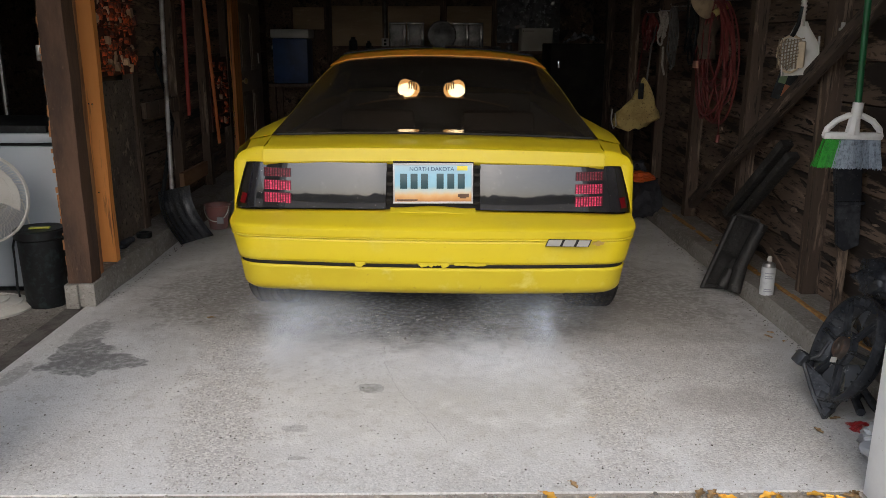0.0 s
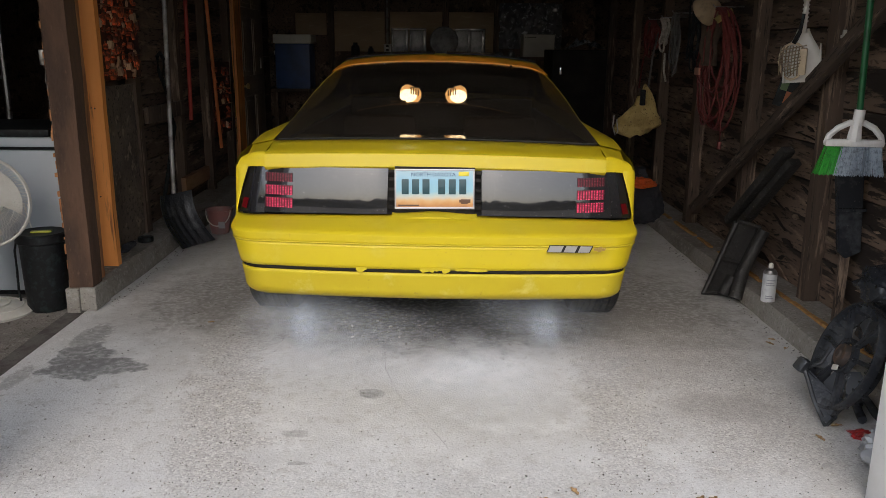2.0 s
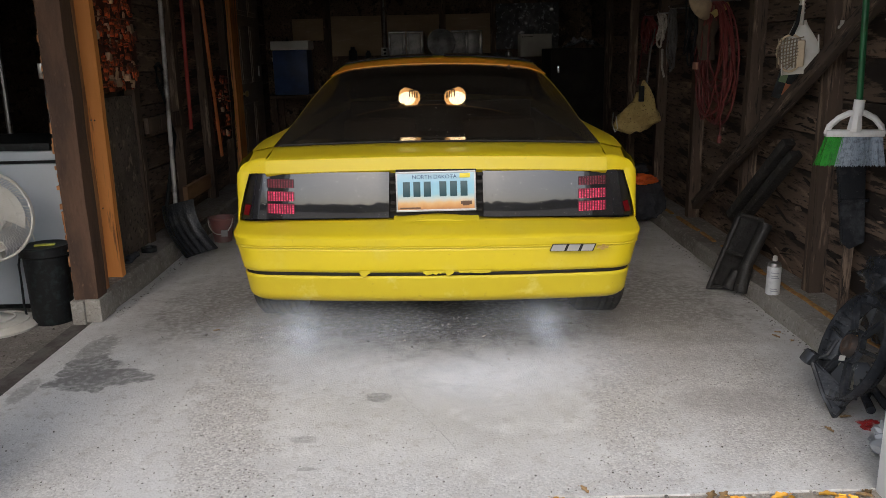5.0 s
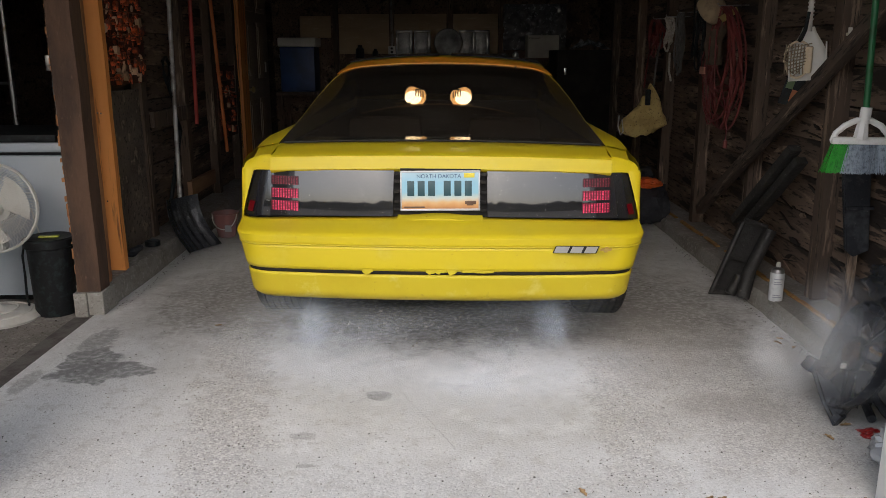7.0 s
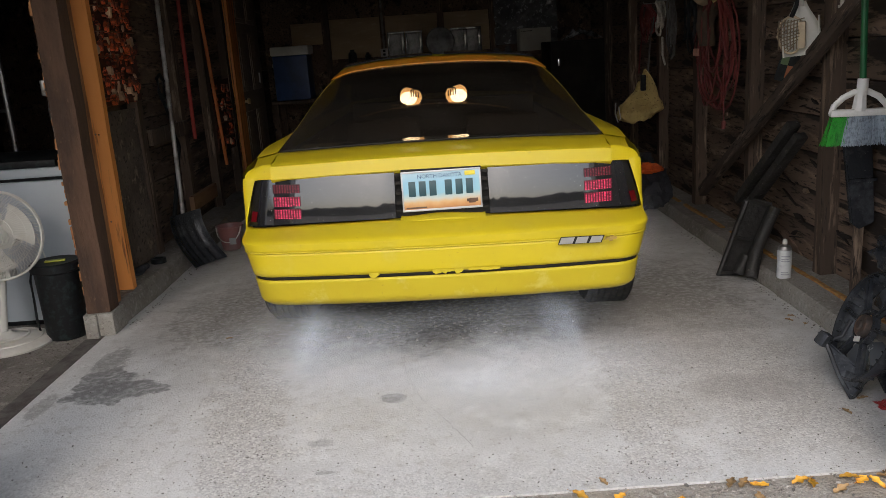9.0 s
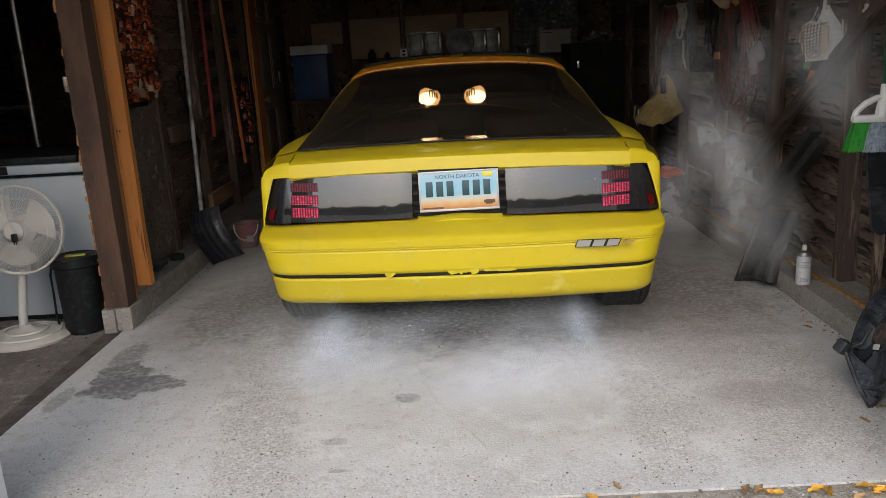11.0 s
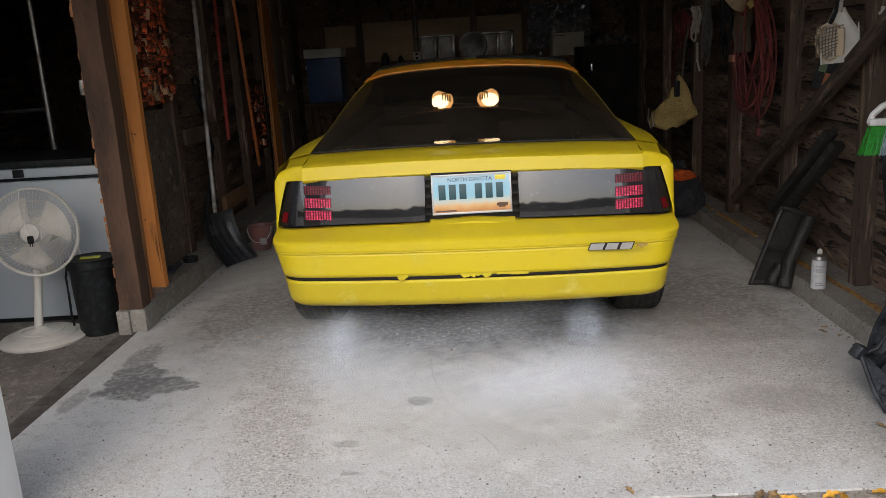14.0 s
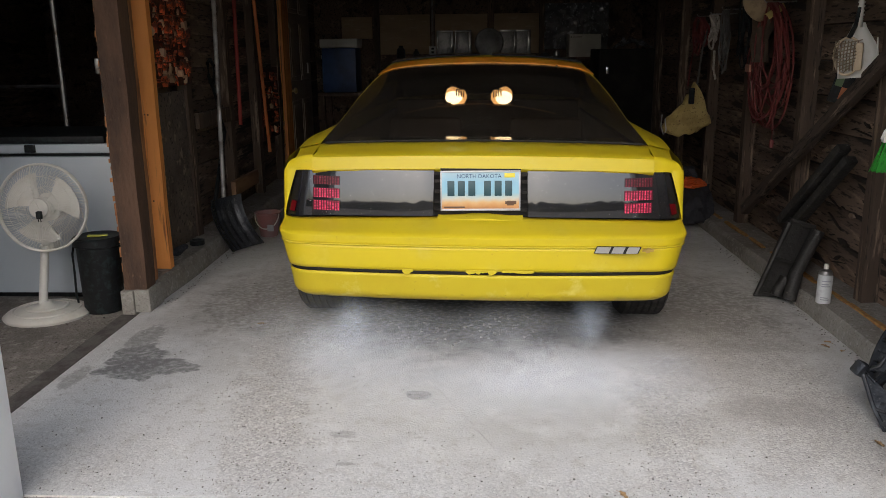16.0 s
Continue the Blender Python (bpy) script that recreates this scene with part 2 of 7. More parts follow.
def concrete_material():
    m = mat("worn_concrete_floor", (0.64, 0.635, 0.625), 0.9, spots=[(1.1, (0.53, 0.52, 0.50), 0.42, 0.75), (5, (0.70, 0.695, 0.68), 0.5, 0.8), (14, (0.53, 0.515, 0.49), 0.56, 0.78), (40, (0.44, 0.425, 0.40), 0.62, 0.78), (95, (0.34, 0.325, 0.305), 0.68, 0.78), (70, (0.80, 0.79, 0.77), 0.68, 0.80), (220, (0.42, 0.405, 0.385), 0.66, 0.78)], bump=0.35, bscale=120)
    nt = m.node_tree
    b = nt.nodes["Principled BSDF"]
    base = b.inputs["Base Color"].links[0].from_socket
    co = nt.nodes.new("ShaderNodeTexCoord")
    noise_tex = nt.nodes.new("ShaderNodeTexNoise")
    noise_tex.inputs["Scale"].default_value = 9
    noise_tex.inputs["Detail"].default_value = 6
    nt.links.new(co.outputs["Object"], noise_tex.inputs["Vector"])

    fine_tex = nt.nodes.new("ShaderNodeTexNoise")
    fine_tex.inputs["Scale"].default_value = 38
    fine_tex.inputs["Detail"].default_value = 5
    nt.links.new(co.outputs["Object"], fine_tex.inputs["Vector"])

    def stain_patch(base, x, y, rx, ry, col, ragged, hard, strength):
        """A ragged mark of its own shape, for stains and broad darker patches, round (x, y)."""
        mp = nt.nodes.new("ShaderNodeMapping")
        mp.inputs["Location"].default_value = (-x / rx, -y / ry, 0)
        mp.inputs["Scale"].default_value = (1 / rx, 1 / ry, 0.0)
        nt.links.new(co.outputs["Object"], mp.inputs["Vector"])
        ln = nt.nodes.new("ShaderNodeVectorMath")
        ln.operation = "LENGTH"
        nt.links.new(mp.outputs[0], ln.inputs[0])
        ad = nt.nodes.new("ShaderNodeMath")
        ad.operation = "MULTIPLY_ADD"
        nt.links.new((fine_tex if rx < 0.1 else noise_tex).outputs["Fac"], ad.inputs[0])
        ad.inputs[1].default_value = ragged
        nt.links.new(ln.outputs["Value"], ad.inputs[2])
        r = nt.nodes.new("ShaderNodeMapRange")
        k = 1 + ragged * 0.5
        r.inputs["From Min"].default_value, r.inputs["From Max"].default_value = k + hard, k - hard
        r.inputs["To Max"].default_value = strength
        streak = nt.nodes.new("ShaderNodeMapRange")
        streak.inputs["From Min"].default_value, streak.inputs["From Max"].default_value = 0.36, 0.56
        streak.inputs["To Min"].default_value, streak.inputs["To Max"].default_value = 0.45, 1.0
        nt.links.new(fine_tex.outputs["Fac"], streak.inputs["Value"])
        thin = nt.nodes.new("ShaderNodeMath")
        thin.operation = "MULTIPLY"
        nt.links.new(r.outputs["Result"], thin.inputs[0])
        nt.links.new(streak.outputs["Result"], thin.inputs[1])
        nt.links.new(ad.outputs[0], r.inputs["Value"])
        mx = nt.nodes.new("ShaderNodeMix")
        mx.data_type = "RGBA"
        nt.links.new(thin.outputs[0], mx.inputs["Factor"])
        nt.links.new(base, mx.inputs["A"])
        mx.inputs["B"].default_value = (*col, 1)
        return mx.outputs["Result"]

    def masked(worn, lines):
        """1 inside any of the long worn strips (x at y 0, slope, half width, y from, y to)."""
        sep = nt.nodes.new("ShaderNodeSeparateXYZ")
        nt.links.new(co.outputs["Object"], sep.inputs[0])
        total = None

        def op(kind, p, q):
            nd = nt.nodes.new("ShaderNodeMath")
            nd.operation = kind
            for k, v in enumerate((p, q)):
                if isinstance(v, (int, float)):
                    nd.inputs[k].default_value = v
                else:
                    nt.links.new(v, nd.inputs[k])
            return nd.outputs[0]

        def ramp(v, lo, hi):
            r = nt.nodes.new("ShaderNodeMapRange")
            r.interpolation_type = "SMOOTHSTEP"
            r.inputs["From Min"].default_value, r.inputs["From Max"].default_value = lo, hi
            nt.links.new(v, r.inputs["Value"])
            return r.outputs[0]
        wob = op("MULTIPLY", op("SUBTRACT", worn.outputs["Fac"], 0.5), 0.5)
        for x0, slope, hw, ya, yb, amount in lines:
            d = op("ABSOLUTE", op("ADD", op("SUBTRACT", op("SUBTRACT", sep.outputs["X"], x0), op("MULTIPLY", sep.outputs["Y"], slope)), wob), 0.0)
            k = op("MULTIPLY", ramp(d, hw * 1.25, hw * 0.55), op("MULTIPLY", ramp(sep.outputs["Y"], ya - 0.15, ya + 0.15), ramp(sep.outputs["Y"], yb + 0.2, yb - 0.2)))
            k = op("MULTIPLY", k, amount)
            total = k if total is None else op("MAXIMUM", total, k)
        return total

    worn = masked(noise_tex, WORN)
    vor = nt.nodes.new("ShaderNodeTexVoronoi")
    vor.inputs["Scale"].default_value = 140
    nt.links.new(co.outputs["Object"], vor.inputs["Vector"])
    bw = nt.nodes.new("ShaderNodeRGBToBW")
    nt.links.new(vor.outputs["Color"], bw.inputs[0])
    stones = nt.nodes.new("ShaderNodeValToRGB")
    e = stones.color_ramp.elements
    e[0].position, e[0].color = 0.18, (0.22, 0.205, 0.188, 1)
    e[1].position, e[1].color = 0.85, (0.72, 0.69, 0.65, 1)
    k = e.new(0.5)
    k.color = (0.45, 0.425, 0.39, 1)
    nt.links.new(bw.outputs[0], stones.inputs[0])
    mx = nt.nodes.new("ShaderNodeMix")
    mx.data_type = "RGBA"
    nt.links.new(worn, mx.inputs["Factor"])
    nt.links.new(base, mx.inputs["A"])
    nt.links.new(stones.outputs[0], mx.inputs["B"])
    base = mx.outputs["Result"]
    for s in STAINS_AND_PATCHES:
        base = stain_patch(base, *s)
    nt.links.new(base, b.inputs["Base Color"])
    hgt = nt.nodes.new("ShaderNodeMath")
    hgt.operation = "MULTIPLY"
    nt.links.new(worn, hgt.inputs[0])
    nt.links.new(vor.outputs["Distance"], hgt.inputs[1])
    bp = nt.nodes.new("ShaderNodeBump")
    bp.inputs["Strength"].default_value, bp.inputs["Distance"].default_value = 0.55, 0.005
    bp.invert = True
    nt.links.new(hgt.outputs[0], bp.inputs["Height"])
    nt.links.new(b.inputs["Normal"].links[0].from_socket, bp.inputs["Normal"])
    nt.links.new(bp.outputs[0], b.inputs["Normal"])
    return m


# worn strips where the stones show: x at y = 0, slope, half width, from y, to y, amount
WORN = [
    (-0.82, -0.16, 0.16, -0.95, 0.75, 0.50),
    (0.74, 0.16, 0.15, -0.95, 0.75, 0.42),
    (1.15, 0.05, 0.30, -0.9, 0.8, 0.38),
    (-1.3, 0.0, 0.30, -1.0, -0.55, 0.30),
    (0.0, 0.0, 0.85, -1.0, -0.80, 0.36),
    (0.0, 0.0, 0.9, 0.30, 1.2, 0.40),
]


STAINS_AND_PATCHES = [
    (-1.385, 0.0, 0.20, 0.115, (0.24, 0.235, 0.23), 1.5, 0.05, 0.95),
    (-1.475, 0.12, 0.135, 0.16, (0.22, 0.215, 0.21), 1.7, 0.05, 0.95),
    (-1.535, 0.36, 0.07, 0.17, (0.28, 0.27, 0.26), 1.8, 0.07, 0.85),
    (-1.64, -0.10, 0.04, 0.12, (0.28, 0.27, 0.26), 1.2, 0.1, 0.7),
    (-0.239, -0.245, 0.05, 0.045, (0.28, 0.27, 0.26), 1.9, 0.06, 0.9),
    (-0.469, -0.569, 0.045, 0.028, (0.34, 0.33, 0.32), 1.6, 0.12, 0.7),
    (-0.431, -0.768, 0.035, 0.012, (0.30, 0.29, 0.27), 1.2, 0.12, 0.7),
    # broad darker patches: behind the tail, below the body and along both sides
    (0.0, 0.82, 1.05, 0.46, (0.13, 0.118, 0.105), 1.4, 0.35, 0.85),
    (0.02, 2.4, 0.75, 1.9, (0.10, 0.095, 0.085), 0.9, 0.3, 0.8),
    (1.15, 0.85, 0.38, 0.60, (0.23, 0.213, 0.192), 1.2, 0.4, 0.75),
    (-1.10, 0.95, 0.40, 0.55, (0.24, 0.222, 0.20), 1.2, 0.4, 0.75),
    (1.05, -0.36, 0.20, 0.11, (0.34, 0.32, 0.30), 1.4, 0.3, 0.6),
    (0.9, 0.3, 0.28, 0.4, (0.36, 0.34, 0.315), 1.5, 0.3, 0.5),
]
CONCRETE = concrete_material()
DIRTFLOOR = mat("dirty_dark_concrete", (0.22, 0.20, 0.18), 0.95, spots=[(2, (0.14, 0.125, 0.11), 0.4, 0.7), (25, (0.29, 0.27, 0.24), 0.55, 0.75), (110, (0.1, 0.085, 0.07), 0.58, 0.7)], bump=0.7, bscale=70)
GRAVEL = mat("gravel_drive", (0.36, 0.33, 0.29), 0.95, spots=[(30, (0.24, 0.21, 0.18), 0.45, 0.7), (120, (0.5, 0.46, 0.4), 0.55, 0.7), (3, (0.3, 0.26, 0.21), 0.45, 0.7)], bump=1.0, bscale=90)

bm = B()
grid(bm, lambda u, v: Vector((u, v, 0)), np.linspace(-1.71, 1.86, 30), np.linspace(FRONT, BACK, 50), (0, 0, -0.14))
tagged(part("floor", bm, CONCRETE), "worn pale concrete garage floor with dark oil stains and broad darker patches round the car", "floor", kind="structure")
struct("side_bay_floor", (-5.2, FRONT, -0.16), (-1.714, BACK, -0.012), DIRTFLOOR, "dirty dark concrete floor of the side bay", "floor")
struct("slab_edge_plank", (-1.80, -0.9, -0.014), (-1.718, 0.70, -0.004), mat("grimy_plank", (0.12, 0.11, 0.10), 0.9, spots=[(10, (0.07, 0.06, 0.055), 0.4, 0.7)], bump=0.4), "grimy timber strip along the slab edge", "trim")
bm = B()
grid(bm, lambda u, v: Vector((u, v, -0.006 - 0.03 * smooth(-1.0, -3.0, v))), [-400, -60, -12, -6, -3, -1.5, 0, 1.5, 3, 6, 12, 60, 400], [-400, -60, -20, -8, -5, -3, -2, -1.4, FRONT - 0.002, ])
tagged(part("ground", bm, GRAVEL), "grey gravel drive outside the garage", "ground", kind="structure")
bm = B()
grid(bm, lambda u, v: Vector((u, v, -0.17)), [-400, -60, -12, 0, 12, 60, 400], [FRONT - 0.002, 10, 60, 400])
tagged(part("ground_behind", bm, GRAVEL), "grey gravel ground behind the garage", "ground", kind="structure")

# walls, thick, with the big front opening
struct("wall_back", (-5.2, BACK, -0.15), (2.1, BACK + 0.15, 2.6), OLDWOOD, "dark unpainted board wall of an old garage", "wall")
struct("wall_right", (1.90, FRONT, -0.15), (2.05, BACK, 2.6), OLDWOOD, "dark outer sheathing of the board wall", "wall")
struct("wall_bay", (-5.2, FRONT, -0.15), (-5.05, BACK, 2.6), OLDWOOD, "dark board wall of the side bay", "wall")
struct("wall_front_right", (1.375, FRONT - 0.13, -0.02), (2.05, FRONT - 0.01, 2.6), WHITE_PAINT, "white painted front wall beside the opening", "wall")
struct("wall_front_pier", (-1.78, FRONT - 0.13, -0.02), (-1.475, FRONT - 0.01, 2.6), WHITE_PAINT, "white painted pier between the two openings", "wall")
# both out of view: bay gap and header height are set for the daylight inside
struct("wall_front_left", (-5.2, FRONT - 0.13, -0.02), (-2.45, FRONT - 0.01, 2.6), WHITE_PAINT, "unseen white front wall, its gap sized to light the bay", "wall")
struct("wall_header", (-2.45, FRONT - 0.13, 2.30), (1.375, FRONT - 0.01, 2.6), WHITE_PAINT, "unseen white header, set high to let daylight in", "wall")
struct("trim_jamb_right", (1.255, FRONT - 0.14, -0.015), (1.373, FRONT - 0.005, 2.298), WHITE_PAINT, "white painted door jamb with a small foot gap", "trim", 0.004)
struct("trim_jamb_left", (-1.473, FRONT - 0.14, -0.015), (-1.355, FRONT - 0.005, 2.298), WHITE_PAINT, "white painted door jamb with a small foot gap", "trim", 0.004)
# ceiling out of view, added in near-black boards to keep the inside dim
struct("ceiling", (-5.2, FRONT, 2.6), (2.05, BACK + 0.15, 2.72), CEILING_BOARDS, "unseen dark board ceiling, added to keep the garage dim", "ceiling")


def kerb(name, xs, ys, h, out):
    bm = B()
    n = 60
    rows = []
    for i in range(n + 1):
        y = ys[0] + (ys[1] - ys[0]) * i / n
        x = xs[0] + (xs[1] - xs[0]) * i / n + 0.012 * noise.noise((y * 5, 3, xs[0]))
        hh = h + 0.010 * noise.noise((y * 4, 9, xs[0]))
        s = 1 if out > x else -1
        rows.append([bm.verts.new(p) for p in ((x, y, 0.001), (x + s * 0.004, y, hh - 0.02), (x + s * 0.022 + 0.008 * noise.noise((y * 11, 1, 1)), y, hh), (out, y, hh + 0.006), (out, y, -0.1))])
    for a, b in zip(rows, rows[1:]):
        for k in range(4):
            bm.faces.new((a[k], a[k + 1], b[k + 1], b[k]))
    bm.faces.new(rows[0])
    bm.faces.new(rows[-1])
    return tagged(part(name, bm, KERB), "crumbling old concrete kerb along the wall foot", "kerb", kind="structure")


kerb("kerb_left", (-1.665, -1.62), (0.83, BACK), 0.12, -1.90)
kerb("kerb_right", (1.585, 1.66), (FRONT + 0.12, BACK), 0.085, 1.90)
bm = B()
box(bm, (-1.80, 0.715, -0.01), (-1.735, 0.90, 0.115), bev=0.008)
box(bm, (-1.733, 0.722, 0.0), (-1.655, 0.90, 0.118), bev=0.008)
tagged(part("kerb_end_blocks", bm, KERB), "pale concrete end blocks under the post", "kerb", kind="structure")


def board_wall(name, x, y0, y1, z0, z1, side, h, label):
    """Horizontal rough boards, each a piece of its own, on the inside of a wall."""
    root = thing(name, label, "wall", kind="structure")
    z, meshes = z0, []
    for k in range(3):
        bm = B()
        L, n = y1 - y0, 26
        rows = []
        for i in range(n + 1):
            yy = L * i / n
            w1, w2 = 0.006 * noise.noise((yy * 2, k, 5)), 0.006 * noise.noise((yy * 2.3, k, 8))
            t = 0.022 + 0.004 * noise.noise((yy * 3, k, 2))
            rows.append([bm.verts.new(p) for p in ((0, yy, w1), (-side * t, yy, 0.003 + w1), (-side * t, yy, h - 0.006 + w2), (0, yy, h - 0.002 + w2))])
        for a, b in zip(rows, rows[1:]):
            for j in range(4):
                bm.faces.new((a[j], a[(j + 1) % 4], b[(j + 1) % 4], b[j]))
        bm.faces.new(rows[0])
        bm.faces.new(rows[-1][::-1])
        meshes.append(finish("board", bm, OLDWOOD))
    i = 0
    while z < z1:
        ob = new("board", meshes[i % 3])
        ob.parent = root
        ob.matrix_local = Matrix.Translation((x + 0.004 * math.sin(i * 2.3), y0, z))
        z += h
        i += 1
    return root


board_wall("wall_right_boards", 1.895, FRONT + 0.12, BACK - 0.01, 0.09, 2.55, 1, 0.185, "dark rough horizontal boards of the old wall")
struct("wall_left_sheathing", (-1.93, 1.68, -0.02), (-1.89, BACK, 2.6), OLDWOOD, "dark partition between the bays", "wall")
board_wall("wall_left_boards", -1.888, 1.03, BACK - 0.01, 0.126, 2.55, -1, 0.21, "dark rough boards of the partition wall")


def stud(name, x0, x1, y0, y1, z0, z1, material=STUD, label="old brown timber stud", m=None):
    bm = B()
    box(bm, (x0, y0, z0), (x1, y1, z1))
    bmesh.ops.subdivide_edges(bm, edges=[e for e in bm.edges if abs(e.verts[0].co.z - e.verts[1].co.z) > 0.5], cuts=14, use_grid_fill=True)
    for v in bm.verts:
        v.co.x += 0.005 * noise.noise((v.co.x * 9, v.co.y * 9, v.co.z * 4))
        v.co.y += 0.005 * noise.noise((v.co.x * 9 + 7, v.co.y * 9, v.co.z * 4))
    ob = part(name, bm, material)
    if m is not None:
        ob.matrix_world = m
    return tagged(ob, label, "timber post", kind="structure")


for y in (0.62, 1.52, 2.45, 3.35, 4.3, 5.3):
    stud("wall_stud", 1.795, 1.872, y, y + 0.075, 0.088, 2.6)
for y in (1.9, 2.75, 3.5, 4.25):
    stud("wall_stud", -1.864, -1.80, y, y + 0.09, 0.12, 2.6)


BRACE_WOOD = mat("dark_brace_wood", (0.085, 0.060, 0.045), 0.9, spots=[(4, (0.045, 0.032, 0.025), 0.4, 0.7), (30, (0.20, 0.145, 0.105), 0.62, 0.74), (50, (0.02, 0.015, 0.012), 0.58, 0.7)], bump=0.7, bscale=30, stretch=(1, 0.15, 1))


def brace(y0, z0, y1, z1, x0=1.775, x1=1.825, w=0.13):
    L = math.hypot(y1 - y0, z1 - z0)
    bm = B()
    box(bm, (-0.025, 0, -w / 2), (0.025, L, w / 2), bev=0.006)
    return single("diagonal_brace", bm, BRACE_WOOD, "dark diagonal timber brace nailed to the wall studs", "timber brace", Matrix.Translation(((x0 + x1) / 2, y0, z0)) @ pose(0, 0, 0, math.degrees(math.atan2(z1 - z0, y1 - y0))), kind="structure")


brace(2.15, 0.24, 0.02, 1.52, 1.72, 1.76, 0.065)
# the partition's end: dark post, splintered strip and orange post
stud("partition_post", -1.782, -1.668, 0.735, 0.85, 0.117, 2.6, DARKPOST, "rough dark brown timber post at the partition end")
bm = B()
rnd = random.Random(4)
for i in range(130):
    z = 0.13 + i * 0.019
    h = 0.008 + rnd.random() * 0.045
    box(bm, (-1.785 - rnd.random() ** 2 * 0.014, 0.738 + rnd.random() * 0.02, z), (-1.781, 0.78 + rnd.random() * 0.03, z + h), bev=0.001)
tagged(part("splintered_edge", bm, SPLINTER), "splintered torn wood along the post edge", "trim", kind="structure")
stud("partition_strip", -1.712, -1.686, 0.87, 0.93, 0.12, 2.6, SPLINTER, "thin light wood strip behind the post")
stud("partition_orange_post", -1.795, -1.692, 1.12, 1.17, 0.12, 2.6, ORANGEWOOD, "orange stained timber post with bright nail heads")
stud("partition_backing", -1.84, -1.80, 0.86, 1.12, 0.12, 2.6, DARKPOST, "dark timber backing board of the partition")
bm = B()
for x, z in ((-1.752, 0.96), (-1.735, 0.958), (-1.748, 0.50), (-1.77, 1.30)):
    bmesh.ops.create_uvsphere(bm, u_segments=8, v_segments=5, radius=0.005, matrix=Matrix.Translation((x, 1.118, z)))
tagged(part("nail_heads", bm, CHROME), "bright steel nail heads in the post", "nail", kind="stuff")

# torn pale flakes and dark gouges on the board wall
rnd = random.Random(14)
for nm, mm, n, lab in (("torn_flakes", mat("pale_torn_wood", (0.24, 0.17, 0.12), 0.9, spots=[(20, (0.13, 0.085, 0.06), 0.45, 0.65)], island=0.4), 60, "pale torn flakes of wood on the board wall"), ("dark_gouges", mat("dark_gouge", (0.025, 0.018, 0.014), 1.0), 80, "dark gouges in the board wall")):
    bm = B()
    for k in range(n):
        y, z = 0.0 + 2.6 * rnd.random() ** 1.3 - 0.4, 0.14 + 1.3 * rnd.random() ** 1.4
        L, h = 0.02 + 0.10 * rnd.random() ** 2, 0.004 + 0.016 * rnd.random() ** 2
        m = Matrix.Translation((1.868, y, z)) @ pose(0, 0, 0, rnd.uniform(-22, 22))
        pts = [(-L, 0), (-L * 0.4, -h * rnd.random()), (L * 0.3, -h), (L, -h * 0.2), (L * 0.5, h * rnd.random()), (-L * 0.2, h)]
        a = [bm.verts.new(m @ Vector((-0.003 - 0.004 * rnd.random(), p[0], p[1]))) for p in pts]
        b = [bm.verts.new(m @ Vector((0.006, p[0], p[1]))) for p in pts]
        bm.faces.new(a)
        for i in range(6):
            bm.faces.new((a[i], a[(i + 1) % 6], b[(i + 1) % 6], b[i]))
    tagged(part(nm, bm, mm), lab, "wood damage", kind="stuff")


# ---- the car ----
CAR = thing("sports_coupe", "yellow 1980s sports coupe with dark tail lights, engine running", "car", pose(-0.006, 0, 0, 0, 0.5, -1.3))


def lvl(v, table):
    for (a, fa), (b, fb) in zip(table, table[1:]):
        if v <= b:
            k = max(0.0, (v - a) / (b - a))
            return fa + (fb - fa) * k
    return table[-1][1]


REAR_Y = [(0.20, 0.10), (0.328, -0.085), (0.345, -0.118), (0.44, -0.145), (0.48, -0.150), (0.54, -0.147), (0.585, -0.147), (0.597, -0.137), (0.618, -0.075), (0.640, 0.0), (0.83, 0.055), (0.86, 0.07)]
REAR_W = [(0.20, 0.70), (0.328, 0.733), (0.345, 0.742), (0.44, 0.752), (0.54, 0.775), (0.59, 0.790), (0.64, 0.790), (0.66, 0.788), (0.80, 0.786), (0.84, 0.776), (0.86, 0.760)]
SIDE_W = [(0.20, 0.84), (0.35, 0.90), (0.6, 0.912), (0.75, 0.895), (0.86, 0.845)]


def half_width(y, z):
    w = lvl(z, REAR_W) + (lvl(z, SIDE_W) - lvl(z, REAR_W)) * smooth(-0.05, 0.95, y)
    return w - 0.09 * smooth(3.6, 4.75, y)


def belt(y):
    return 0.86 - 0.13 * smooth(3.0, 4.7, y)


